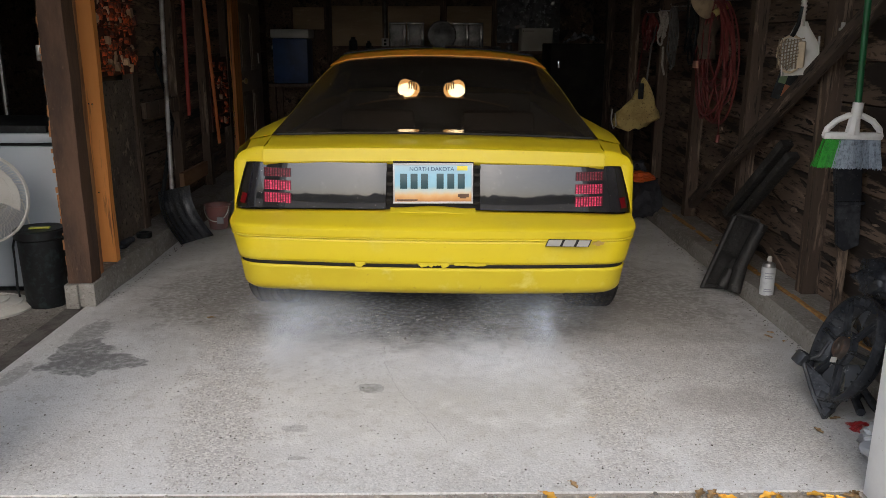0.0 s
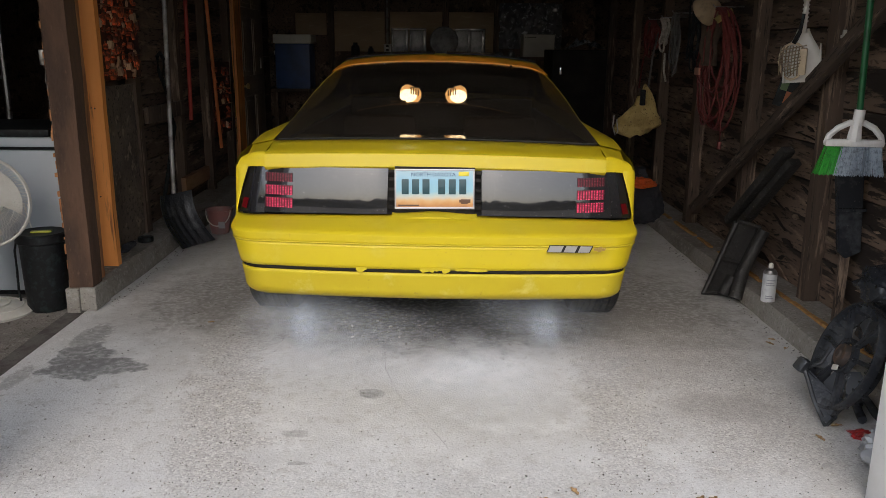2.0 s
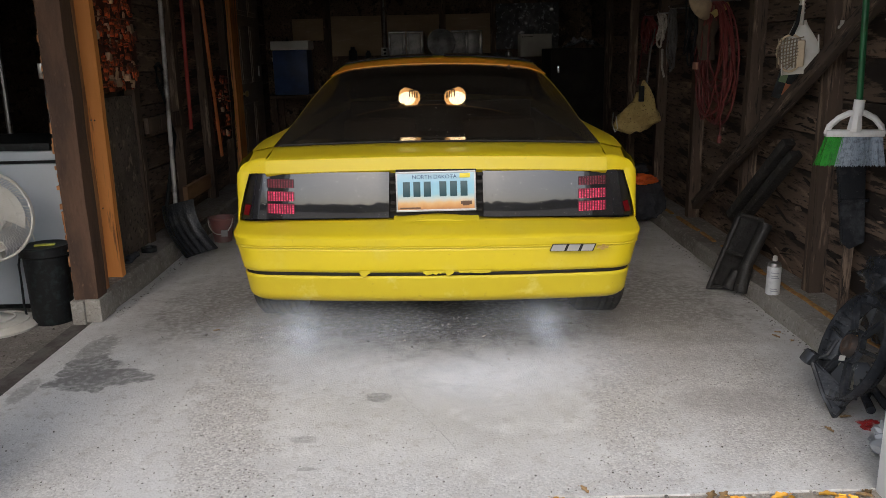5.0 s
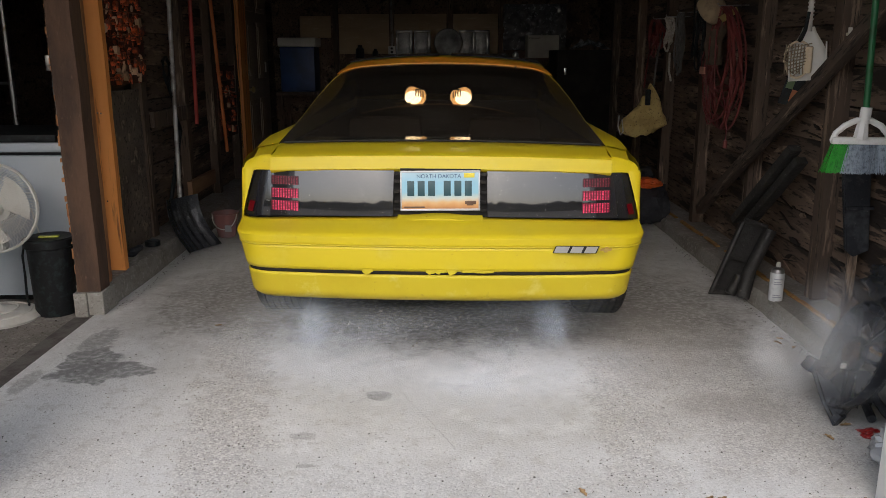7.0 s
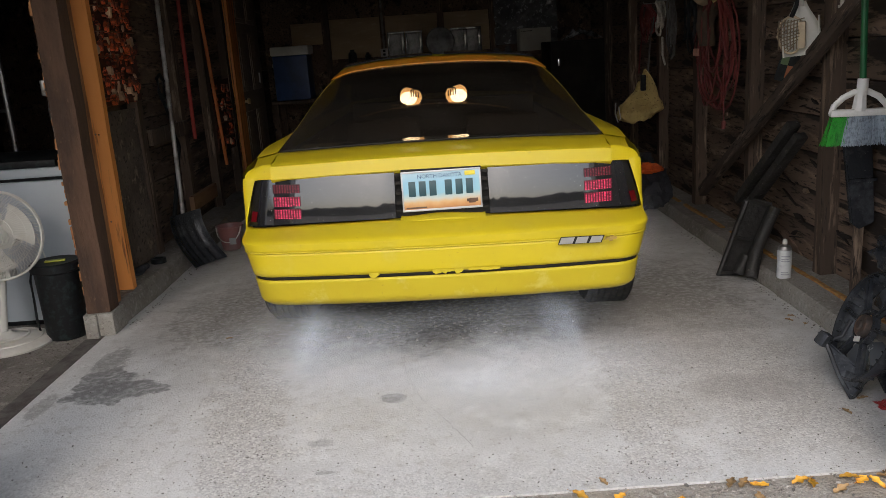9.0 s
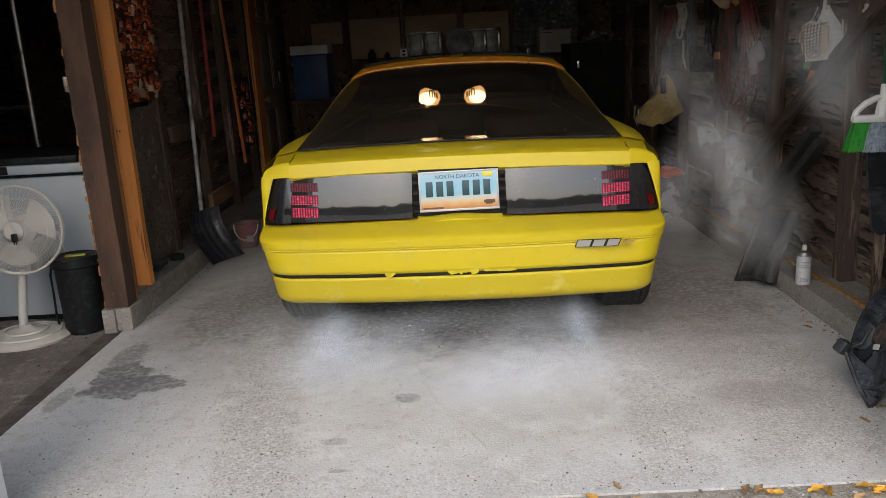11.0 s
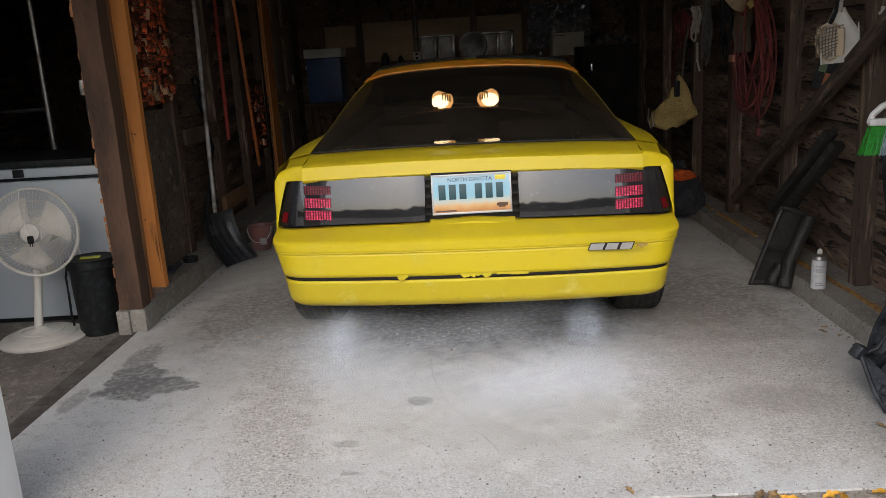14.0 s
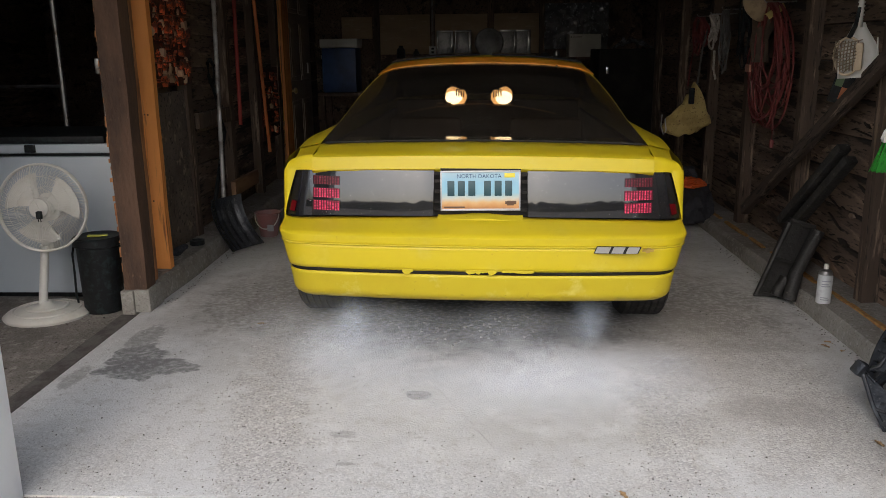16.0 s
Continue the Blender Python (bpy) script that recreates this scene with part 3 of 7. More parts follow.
def hull(z0, z1, nz, ya, yb, material, name, label=""):
    """The body side and rear between two heights: a wall that runs from one flank round the tail to the other."""
    bm = B()
    zs = np.linspace(z0, z1, nz)
    rows = []
    for z in zs:
        ry = lvl(z, REAR_Y)
        pts = []
        # flank, front to back, then the tail
        for y in np.concatenate([np.linspace(yb, 0.5, 60), np.linspace(0.47, ry + 0.20, 6)]):
            pts.append((half_width(y, z), y))
        wr = half_width(ry + 0.14, z)
        for a in np.linspace(0.15, 1.0, 7):
            an = a * math.pi / 2
            c = 0.12
            pts.append((wr - c + c * math.cos(an), ry + 0.14 - 0.105 * math.sin(an)))
        edge_y = pts[-1][1]
        xe = pts[-1][0]
        for k in np.linspace(0.9, 0.0, 12):
            pts.append((xe * k, ry + (edge_y - ry) * k ** 2.2))
        full = [(x, y) for x, y in pts] + [(-x, y) for x, y in pts[::-1][1:]]
        row = []
        for x, y in full:
            zz = min(z, z if y < 3 else z * (belt(y) / 0.86))
            zz -= 0.020 * smooth(0.585, 0.64, z) * min(1.0, abs(x) / 0.78) ** 2 * (1 - smooth(0.12, 0.4, y))
            for yw in (0.82, 3.40):
                d = abs(y - yw)
                if d < 0.37 and abs(x) > 0.7:
                    zz = max(zz, 0.32 + math.sqrt(0.37 ** 2 - d * d) * 1.0)
            row.append(bm.verts.new((x, y, zz)))
        rows.append(row)
    for a, b in zip(rows, rows[1:]):
        for k in range(len(a) - 1):
            if len({a[k].co.to_tuple(4), a[k + 1].co.to_tuple(4), b[k + 1].co.to_tuple(4), b[k].co.to_tuple(4)}) == 4:
                bm.faces.new((a[k], a[k + 1], b[k + 1], b[k]))
    bmesh.ops.remove_doubles(bm, verts=bm.verts[:], dist=0.0005)
    bmesh.ops.recalc_face_normals(bm, faces=bm.faces[:])
    ob = part(name, bm, material, CAR, label)
    md = ob.modifiers.new("sheet", "SOLIDIFY")
    md.thickness, md.offset = 0.006, -1
    return ob


hull(0.323, 0.4415, 9, -0.2, 4.72, YELLOW_DULL, "lower_valance", "yellow lower bumper cover with scuffs")
hull(0.4580, 0.5522, 8, -0.2, 4.72, YELLOW, "bumper_cover", "yellow plastic bumper cover")
hull(0.5540, 0.640, 12, -0.2, 4.72, YELLOW, "bumper_top", "yellow upper bumper cover with a moulded crease")


def tail_ring(name, z0, z1, inset, material, label):
    """A narrow strip round the tail and flanks, set in from the skin."""
    ob = hull(z0, z1, 2, -0.2, 4.7, material, name, label)
    ob.scale = (1 - inset / 0.78, 1, 1)
    ob.location = (0, inset, 0)
    return ob


tail_ring("rub_strip", 0.436, 0.4635, 0.006, BLACK_TRIM, "dark rub strip with peeling yellow paint")
tail_ring("bumper_groove", 0.5505, 0.5560, 0.002, YELLOW_DULL, "thin moulded groove in the bumper")
# paint chips along the rub strip
rnd = random.Random(11)
for x0, x1 in ((-0.05, -0.012), (-0.016, 0.03), (0.026, 0.066), (0.085, 0.135), (0.13, 0.205), (-0.29, -0.25)):
    bm = B()
    pts = [(x0, 0.4655)] + [(x0 + (x1 - x0) * k / 6, 0.4575 - (0.016 if x0 < 0.06 else 0.006) * rnd.random() * math.sin(math.pi * (k + 0.5) / 7)) for k in range(7)] + [(x1, 0.4655)]
    prism(bm, pts, 1, -0.1512, -0.1495)
    part("paint_flap", bm, YELLOW_DULL, CAR, "torn yellow paint flap")

# quarter panels above the bumper: flanks and the corner pods beside the lamps
hull_flank = B()
for s in (-1, 1):
    zs = np.linspace(0.622, 0.86, 9)
    ys = np.concatenate([np.linspace(0.10, 0.5, 8), np.linspace(0.55, 4.72, 60)])
    g = []
    for z in zs:
        row = []
        for y in ys:
            zz = z if y < 3 else z * belt(y) / 0.86
            for yw in (0.82, 3.40):
                d = abs(y - yw)
                if d < 0.37:
                    zz = max(zz, 0.32 + math.sqrt(0.37 ** 2 - d * d))
            row.append(hull_flank.verts.new((s * half_width(y, z), y, zz)))
        g.append(row)
    for a, b in zip(g, g[1:]):
        for k in range(len(ys) - 1):
            hull_flank.faces.new((a[k], a[k + 1], b[k + 1], b[k]))
bmesh.ops.remove_doubles(hull_flank, verts=hull_flank.verts[:], dist=0.0005)
ob = part("quarter_panel", hull_flank, YELLOW, CAR)


def tail_y(x, z):
    """The tail panel's face behind the lamps."""
    v = (z - 0.63) / 0.19
    return -0.006 + 0.0114 * v + 0.019 * v * v + 0.09 * (abs(x) / 0.78) ** 3


for s in (-1, 1):
    # corner pod between lamp and flank
    bm = B()

    def pod(u, v):
        z = 0.618 + v * 0.194
        xin = 0.788 - 0.052 * v ** 1.2
        xout = half_width(0.10, z)
        x = xin + (xout - xin) * math.sin(u * math.pi / 2)
        y0 = tail_y(xin, z) - 0.012
        y = y0 + (0.102 - y0) * (1 - math.cos(u * math.pi / 2))
        return Vector((s * x, y, z))
    grid(bm, pod, np.linspace(0, 1, 9), np.linspace(0, 1, 9))
    # pod roof up to the deck height, and the brow over the lamp
    def brow_y(x):
        return tail_y(x, 0.81) - 0.014

    def roof_of_pod(u, v):
        xo = half_width(0.1 + 0.27 * v, 0.86)
        xi = 0.668 + 0.030 * v
        x = xi + (xo - 0.012 * (1 - v) - xi) * u ** (1 + v)
        return Vector((s * x, brow_y(0.70) + 0.018 + 0.045 * u ** 2 * (1 - v) + v * 0.31, 0.866 + 0.012 * v - 0.022 * u ** (2.4 - v)))
    grid(bm, roof_of_pod, np.linspace(0, 1, 11), np.linspace(0, 1, 8))

    def brow(u, v):
        x = 0.668 + u * (half_width(0.1, 0.83) - 0.668)
        top = roof_of_pod(u, 0.0)
        low = Vector((s * x, min(0.098, brow_y(min(x, 0.77))), 0.808 - 0.014 * u ** 3))
        k = math.sin(v * math.pi / 2)
        return Vector((low.x + (top.x - low.x) * v ** 2, low.y + (top.y - low.y) * (1 - math.cos(v * math.pi / 2)), low.z + (top.z - low.z) * k))
    grid(bm, brow, np.linspace(0, 1, 11), np.linspace(0, 1, 6))
    part("corner_panel", bm, YELLOW, CAR)

# tail panel and recess
bm = B()
grid(bm, lambda x, z: Vector((x, tail_y(x, z) + 0.03, z)), np.linspace(-0.775, 0.775, 30), np.linspace(0.612, 0.83, 5), (0, 0.01, 0))
part("tail_panel", bm, BLACK_TRIM, CAR)
bm = B()
box(bm, (-0.155, 0.012, 0.632), (0.155, 0.05, 0.825))
for z in (0.66, 0.69, 0.73, 0.77, 0.80):
    box(bm, (-0.178, 0.004, z), (-0.156, 0.02, z + 0.012), bev=0.002)
    box(bm, (0.156, 0.004, z), (0.180, 0.02, z + 0.012), bev=0.002)
part("plate_recess", bm, BLACK_TRIM, CAR, "black ribbed recess for the plate")
bm = B()
grid(bm, lambda u, v: Vector((u, -0.030 + 0.040 * v, 0.634 + 0.014 * v + 0.004 * math.cos(u * 22))), np.linspace(-0.165, 0.165, 16), np.linspace(0, 1, 4), (0, 0, -0.02))
part("plate_shelf", bm, YELLOW_DULL, CAR, "yellow moulded shelf under the plate")


def lamp(s):
    bm = B()

    def lens(u, v):
        z = 0.642 - 0.022 * u ** 2.5 + v * (0.174 + 0.012 * u ** 2.5)
        xo, xb = 0.788 - 0.052 * v ** 1.2, 0.738 - 0.030 * v
        xi = 0.184 - 0.004 * v
        x = xi + (xb - xi) * u / 0.86 if u < 0.86 else xb + (xo - xb) * (u - 0.86) / 0.14
        bul = 0.008 * (1 - min(1.0, abs(2 * u / 0.86 - 1)) ** 8)
        return Vector((s * x, tail_y(min(x, xb), z) - 0.004 - bul + 0.9 * max(0.0, x - xb), z))
    grid(bm, lens, list(np.linspace(0, 0.86, 26)) + [0.89, 0.93, 0.965, 1.0], np.linspace(0, 1, 10), (0, 0.03, 0))
    t = part("tail_lamp", bm, SMOKED, CAR, "smoked black plastic tail lamp with a red glow")
    rows = ((0.755, 0.788, RED_DIM, 0.05), (0.704, 0.741, RED_LIT, 0.0), (0.655, 0.693, RED_LIT, 0.0))
    for za, zb, mm, _ in rows:
        bm = B()
        nx, nz = 10, 6
        for i in range(nx):
            for j in range(nz):
                x = 0.555 + 0.108 * (i + 0.2) / nx
                z = za + (zb - za) * (j + 0.1) / nz
                w, h = 0.108 / nx * 0.45, (zb - za) / nz * 0.6
                y = tail_y(x, z) - 0.0140
                box(bm, (min(s * x, s * (x + w)), y - 0.001, z), (max(s * x, s * (x + w)), y + 0.004, z + h))
        part("lit_segment", bm, mm, t, "red glowing lamp cells")
        bm = B()
        grid(bm, lambda x, z: Vector((s * x, tail_y(x, z) - 0.0128, z)), np.linspace(0.553, 0.665, 6), [za, zb], (0, 0.004, 0))
        part("lamp_chamber", bm, RED_FAINT if mm is RED_DIM else RED_SOFT, t, "dim red lamp chamber")
    bm = B()
    grid(bm, lambda u, v: Vector((s * (0.748 + 0.026 * u - 0.012 * v), tail_y(0.735, 0.65) - 0.012 + 0.9 * (0.012 + 0.026 * u - 0.003 * v), 0.640 + 0.042 * v)), np.linspace(0, 1, 5), np.linspace(0, 1, 4), (0, 0.01, 0))
    part("side_reflector", bm, RED_LENS, t, "dark red corner reflector")


lamp(-1)
lamp(1)
rnd = random.Random(58)
verts, faces = [], []
for i in range(240):
    x, z, r = rnd.choice((-1, 1)) * rnd.uniform(0.19, 0.72), 0.640 + 0.165 * rnd.random() ** 1.5, 0.0005 + 0.0013 * rnd.random() ** 3
    y = tail_y(x, z) - 0.0135
    verts += [(x - r, y, z), (x, y, z - r), (x + r, y, z), (x, y, z + r), (x, y - r, z)]
    faces += [tuple(5 * i + k for k in f) for f in ((0, 1, 4), (1, 2, 4), (2, 3, 4), (3, 0, 4))]
me = bpy.data.meshes.new("lamp_dust")
me.from_pydata(verts, [], faces)
me.materials.append(mat("pale_lamp_dust", (0.6, 0.58, 0.54), 0.9))
lamp_dust = new("lamp_dust", me)
lamp_dust.parent = CAR
tagged(lamp_dust, "pale dust specks on the tail lamps", kind="stuff")

# deck lid with its raised lip
bm = B()
prof = [(0.030, 0.817), (0.012, 0.8185), (0.008, 0.824), (0.022, 0.872), (0.036, 0.8785), (0.12, 0.881), (0.25, 0.886), (0.36, 0.893)]


def deck(u, k):
    y, z = prof[int(k)]
    x = u * (0.665 + 0.031 * smooth(0.05, 0.36, y))
    return Vector((x, y + 0.03 * abs(u) ** 3 + 0.008, z - 0.014 * u * u))


grid(bm, deck, np.linspace(-1, 1, 25), range(len(prof)), (0, 0.012, -0.008))
part("deck_lid", bm, YELLOW, CAR, "yellow hatch deck with a raised lip")
bm = B()
grid(bm, lambda u, v: Vector((u, 0.075 + 0.29 * v + 0.03, 0.860 - 0.016 * (u / 0.7) ** 2)), np.linspace(-0.655, 0.655, 9), [0, 0.5, 1])
part("deck_gap", bm, BLACK_TRIM, CAR)

ST = [(0.36, 0.893, 0.874, 0.718), (0.60, 0.985, 0.955, 0.668), (0.90, 1.078, 1.043, 0.632), (1.15, 1.144, 1.108, 0.598), (1.38, 1.196, 1.160, 0.558), (1.45, 1.224, 1.180, 0.552), (1.80, 1.244, 1.198, 0.562), (2.30, 1.230, 1.185, 0.55), (3.05, 0.965, 0.93, 0.70), (3.25, 0.925, 0.905, 0.75), (4.0, 0.85, 0.83, 0.77), (4.55, 0.765, 0.745, 0.75), (4.76, 0.66, 0.65, 0.70)]


def st(y, i):
    return lvl(y, [(s[0], s[i]) for s in ST])


def top_sheet(y0, y1, n, name, material, umax=1.0, lift=0.0, label="", thick=-0.008, u0=None, parent=None):
    bm = B()
    u0 = -umax if u0 is None else u0
    grid(bm, lambda y, u: Vector((u * st(y, 3), y, st(y, 2) + (st(y, 1) - st(y, 2)) * (1 - abs(u) ** 2.4) + lift)), np.linspace(y0, y1, n), np.linspace(u0, umax, 21), (0, 0, thick))
    return part(name, bm, material, parent or CAR, label)


glass = top_sheet(0.365, 1.385, 16, "hatch_glass", HATCH_GLASS, 0.97, 0.002, "dark tinted curved hatch glass", -0.004)
glass.visible_shadow = False
roof = top_sheet(1.43, 2.31, 12, "roof", YELLOW, 0.985, 0.0, "yellow roof")
for s in (-1, 1):
    bm = B()
    grid(bm, lambda y, u: Vector((s * u * st(y, 3), y, st(y, 2) + (st(y, 1) - st(y, 2)) * (1 - abs(u) ** 2.4) + 0.013)), np.linspace(1.62, 2.26, 8), np.linspace(0.06, 0.97, 9), (0, 0, -0.006))
    part("roof_panel", bm, GLOSSBLACK, roof, "gloss black lift-out roof panel")
top_sheet(2.32, 3.06, 8, "windscreen", GLOSSBLACK, 0.97, 0.0, "dark windscreen")
top_sheet(3.07, 4.76, 16, "bonnet", YELLOW, 1.0, 0.0, "yellow bonnet")
bm = B()


def rail(y, u):
    yy = y - 0.10 * max(0.0, (abs(u) - 0.84) / 0.16) ** 2.2
    return Vector((u * st(yy, 3) * 0.992, yy, st(yy, 2) + (st(yy, 1) - st(yy, 2)) * (1 - abs(u) ** 2.4) + 0.0085))


grid(bm, rail, np.linspace(1.383, 1.475, 5), np.linspace(-1, 1, 41), (0, 0, -0.006))
# the orange look of yellow paint at this angle is put into the colour
part("hatch_top_rail", bm, mat("orange_shaded_yellow", (0.72, 0.27, 0.015), 0.45, spots=[(5, (0.55, 0.27, 0.02), 0.45, 0.7)]), CAR, "yellow hatch top rail with its orange shading put in the colour")
# sail panels from the glass edge down to the belt line
for s in (-1, 1):
    def sail(y, k):
        xe, ze = st(y, 3) * 0.968, st(y, 2) + (st(y, 1) - st(y, 2)) * (1 - 0.97 ** 2.4) + 0.001
        xb, zb = half_width(y, 0.86), belt(y)
        return Vector((s * (xe + (xb - xe) * (0.12 * k + 0.88 * k ** (1.0 + 1.3 * smooth(0.36, 0.7, y)))), y, ze + 0.004 + (zb - ze - 0.004) * k ** 0.95))
    bm = B()
    grid(bm, sail, np.linspace(0.36, 1.46, 18), np.linspace(0, 1, 10))
    part("sail_panel", bm, YELLOW, CAR)
    bm = B()
    grid(bm, sail, np.linspace(1.47, 3.0, 12), np.linspace(0, 1, 7))
    part("side_window", bm, GLOSSBLACK, CAR, "dark side window")
    bm = B()
    grid(bm, sail, np.linspace(3.0, 4.75, 12), np.linspace(0, 1, 5))
    part("wing_top", bm, YELLOW, CAR)
# black line of seal round the hatch glass, with small bright screws
bm = B()
pts = [(x * 0.985, 0.352, 0.896 - 0.012 * (x / 0.68) ** 2) for x in np.linspace(-0.68, 0.68, 15)]
tube(bm, pts, 0.005, 6)
part("glass_seal", bm, BLACK_TRIM, CAR)
for x in (-0.30, -0.20, 0.38):
    bm = B()
    bmesh.ops.create_uvsphere(bm, u_segments=8, v_segments=5, radius=0.006, matrix=Matrix.Translation((x, 1.35, st(1.35, 1) - 0.004)))
    part("glass_screw", bm, CHROME, CAR)
rnd = random.Random(77)
verts, faces = [], []
for i in range(170):
    y, u = 0.38 + 0.95 * rnd.random() ** 2.2, rnd.uniform(-0.9, 0.9)
    x, z, r = u * st(y, 3), st(y, 2) + (st(y, 1) - st(y, 2)) * (1 - abs(u) ** 2.4) + 0.003, 0.0006 + 0.0016 * rnd.random() ** 2
    verts += [(x - r, y, z), (x, y - r, z + 0.0003), (x + r, y, z), (x, y + r, z + 0.0006), (x, y, z + r)]
    faces += [tuple(5 * i + k for k in f) for f in ((0, 1, 4), (1, 2, 4), (2, 3, 4), (3, 0, 4))]
me = bpy.data.meshes.new("dust_specks")
me.from_pydata(verts, [], faces)
me.materials.append(mat("pale_dust", (0.55, 0.5, 0.42), 0.9))
dust = new("dust_specks", me)
dust.parent = CAR
tagged(dust, "pale dust specks on the glass", kind="stuff")

# cabin: seat backs, rear cargo floor and tub, and the two glowing lamps seen through the glass
bm = B()
box(bm, (-0.66, 0.30, 0.62), (0.66, 2.9, 0.70), bev=0.02)
box(bm, (-0.66, 2.85, 0.62), (0.66, 2.95, 0.92), bev=0.02)
for s in (-1, 1):
    box(bm, (min(s * 0.66, s * 0.69), 0.36, 0.62), (max(s * 0.66, s * 0.69), 2.9, 0.86))
part("cabin_tub", bm, CABIN, CAR, "dark carpeted cabin")
for s in (-1, 1):
    bm = B()
    box(bm, (s * 0.36 - 0.22, 1.75, 0.70), (s * 0.36 + 0.22, 1.88, 0.88), bev=0.05)
    part("seat_back", bm, CABIN, CAR, "dark seat back")
# added reflector: gloss strip tilted to show the lamps low in the glass
bm = B()
grid(bm, lambda u, v: Vector((u, 0.42 + 0.16 * v, 0.886 - 0.006 * (u / 0.65) ** 2 + 0.0034 * v)), np.linspace(-0.62, 0.62, 12), np.linspace(0, 1, 4), (0, 0, -0.01))
part("lamp_mirror_strip", bm, GLOSSBLACK, CAR, "added glossy black strip under the hatch glass that mirrors the lamps")
bm = B()
tube(bm, [(x - 0.03, 1.42 - 0.05 * (x / 0.4) ** 2, 0.982 - 0.045 * (x / 0.4) ** 2) for x in np.linspace(-0.42, 0.42, 15)], 0.0035, 6)
part("lamp_rail", bm, LAMP_BRACKET, CAR, "thin curved brass rail")
for s in (-1, 1):
    cx = -0.035 + s * 0.125
    bm = B()
    lathe(bm, [(0.004, -0.05), (0.03, -0.046), (0.045, -0.028), (0.050, 0.0), (0.046, 0.022), (0.034, 0.04), (0.028, 0.044)], 20, Matrix.Translation((cx, 1.42, 1.027)) @ pose(0, 0, 0, 0, s * -18, 0) @ Matrix.Diagonal((1.22, 0.8, 0.92, 1)))
    shade = part("cabin_lamp", bm, LAMP_GLOW, CAR, "warm glowing domed lamp with a slotted side")
    bm = B()
    bmesh.ops.create_uvsphere(bm, u_segments=16, v_segments=10, radius=1.0, matrix=Matrix.Translation((cx + s * 0.012, 1.385, 1.018)) @ Matrix.Diagonal((0.046, 0.014, 0.036, 1)))
    part("bulb", bm, LAMP_CORE, shade, "white-hot bulb")
    bm = B()
    for i in range(4):
        box(bm, (cx - s * (0.004 + i * 0.013) - 0.0032, 1.366, 1.026 - i * 0.002), (cx - s * (0.004 + i * 0.013) + 0.0032, 1.376, 1.062 - i * 0.003), bev=0.001)
    box(bm, (min(cx - s * 0.004, cx - s * 0.052), 1.366, 1.060), (max(cx - s * 0.004, cx - s * 0.052), 1.382, 1.066), bev=0.002)
    part("lamp_slats", bm, CABIN, shade, "dark slats")
    bm = B()
    box(bm, (min(cx - s * 0.05, cx + s * 0.06), 1.40, 0.972), (max(cx - s * 0.05, cx + s * 0.06), 1.44, 0.982), bev=0.003)
    box(bm, (cx - 0.015, 1.40, 0.975), (cx + 0.015, 1.43, 0.995), bev=0.003)
    part("lamp_foot", bm, LAMP_BRACKET, shade, "brass lamp foot")
bm = B()
for lo, hi in (((-0.265, 1.37, 0.966), (-0.165, 1.38, 0.973)), ((-0.265, 1.37, 0.985), (-0.225, 1.38, 0.991)), ((-0.265, 1.37, 0.966), (-0.259, 1.38, 0.991)), ((-0.205, 1.37, 0.973), (-0.185, 1.38, 0.993))):
    box(bm, lo, hi, bev=0.001)
part("lamp_clip", bm, LAMP_BRACKET, CAR, "small brass clip")

# number plate: state name lettered, number as plain bars
def plate_material():
    m = mat("plate_print", (0.5, 0.7, 0.8), 0.35)
    nt = m.node_tree
    co = nt.nodes.new("ShaderNodeTexCoord")
    sp = nt.nodes.new("ShaderNodeSeparateXYZ")
    nt.links.new(co.outputs["Object"], sp.inputs[0])
    n = nt.nodes.new("ShaderNodeTexNoise")
    n.inputs["Scale"].default_value = 25
    nt.links.new(co.outputs["Object"], n.inputs["Vector"])
    ad = nt.nodes.new("ShaderNodeMath")
    ad.operation = "MULTIPLY_ADD"
    nt.links.new(n.outputs["Fac"], ad.inputs[0])
    ad.inputs[1].default_value = 0.02
    nt.links.new(sp.outputs["Z"], ad.inputs[2])
    r = nt.nodes.new("ShaderNodeMapRange")
    r.inputs["From Min"].default_value, r.inputs["From Max"].default_value = -0.066, 0.086
    nt.links.new(ad.outputs[0], r.inputs["Value"])
    cr = nt.nodes.new("ShaderNodeValToRGB")
    e = cr.color_ramp.elements
    e[0].position, e[0].color = 0.0, (0.30, 0.14, 0.06, 1)
    e[1].position, e[1].color = 1.0, (0.42, 0.56, 0.63, 1)
    for p, c in ((0.10, (0.52, 0.24, 0.07, 1)), (0.20, (0.62, 0.38, 0.16, 1)), (0.31, (0.50, 0.52, 0.46, 1)), (0.45, (0.27, 0.50, 0.61, 1)), (0.7, (0.26, 0.48, 0.62, 1))):
        k = e.new(p)
        k.color = c
    nt.links.new(r.outputs[0], cr.inputs[0])
    nt.links.new(cr.outputs[0], nt.nodes["Principled BSDF"].inputs["Base Color"])
    return m


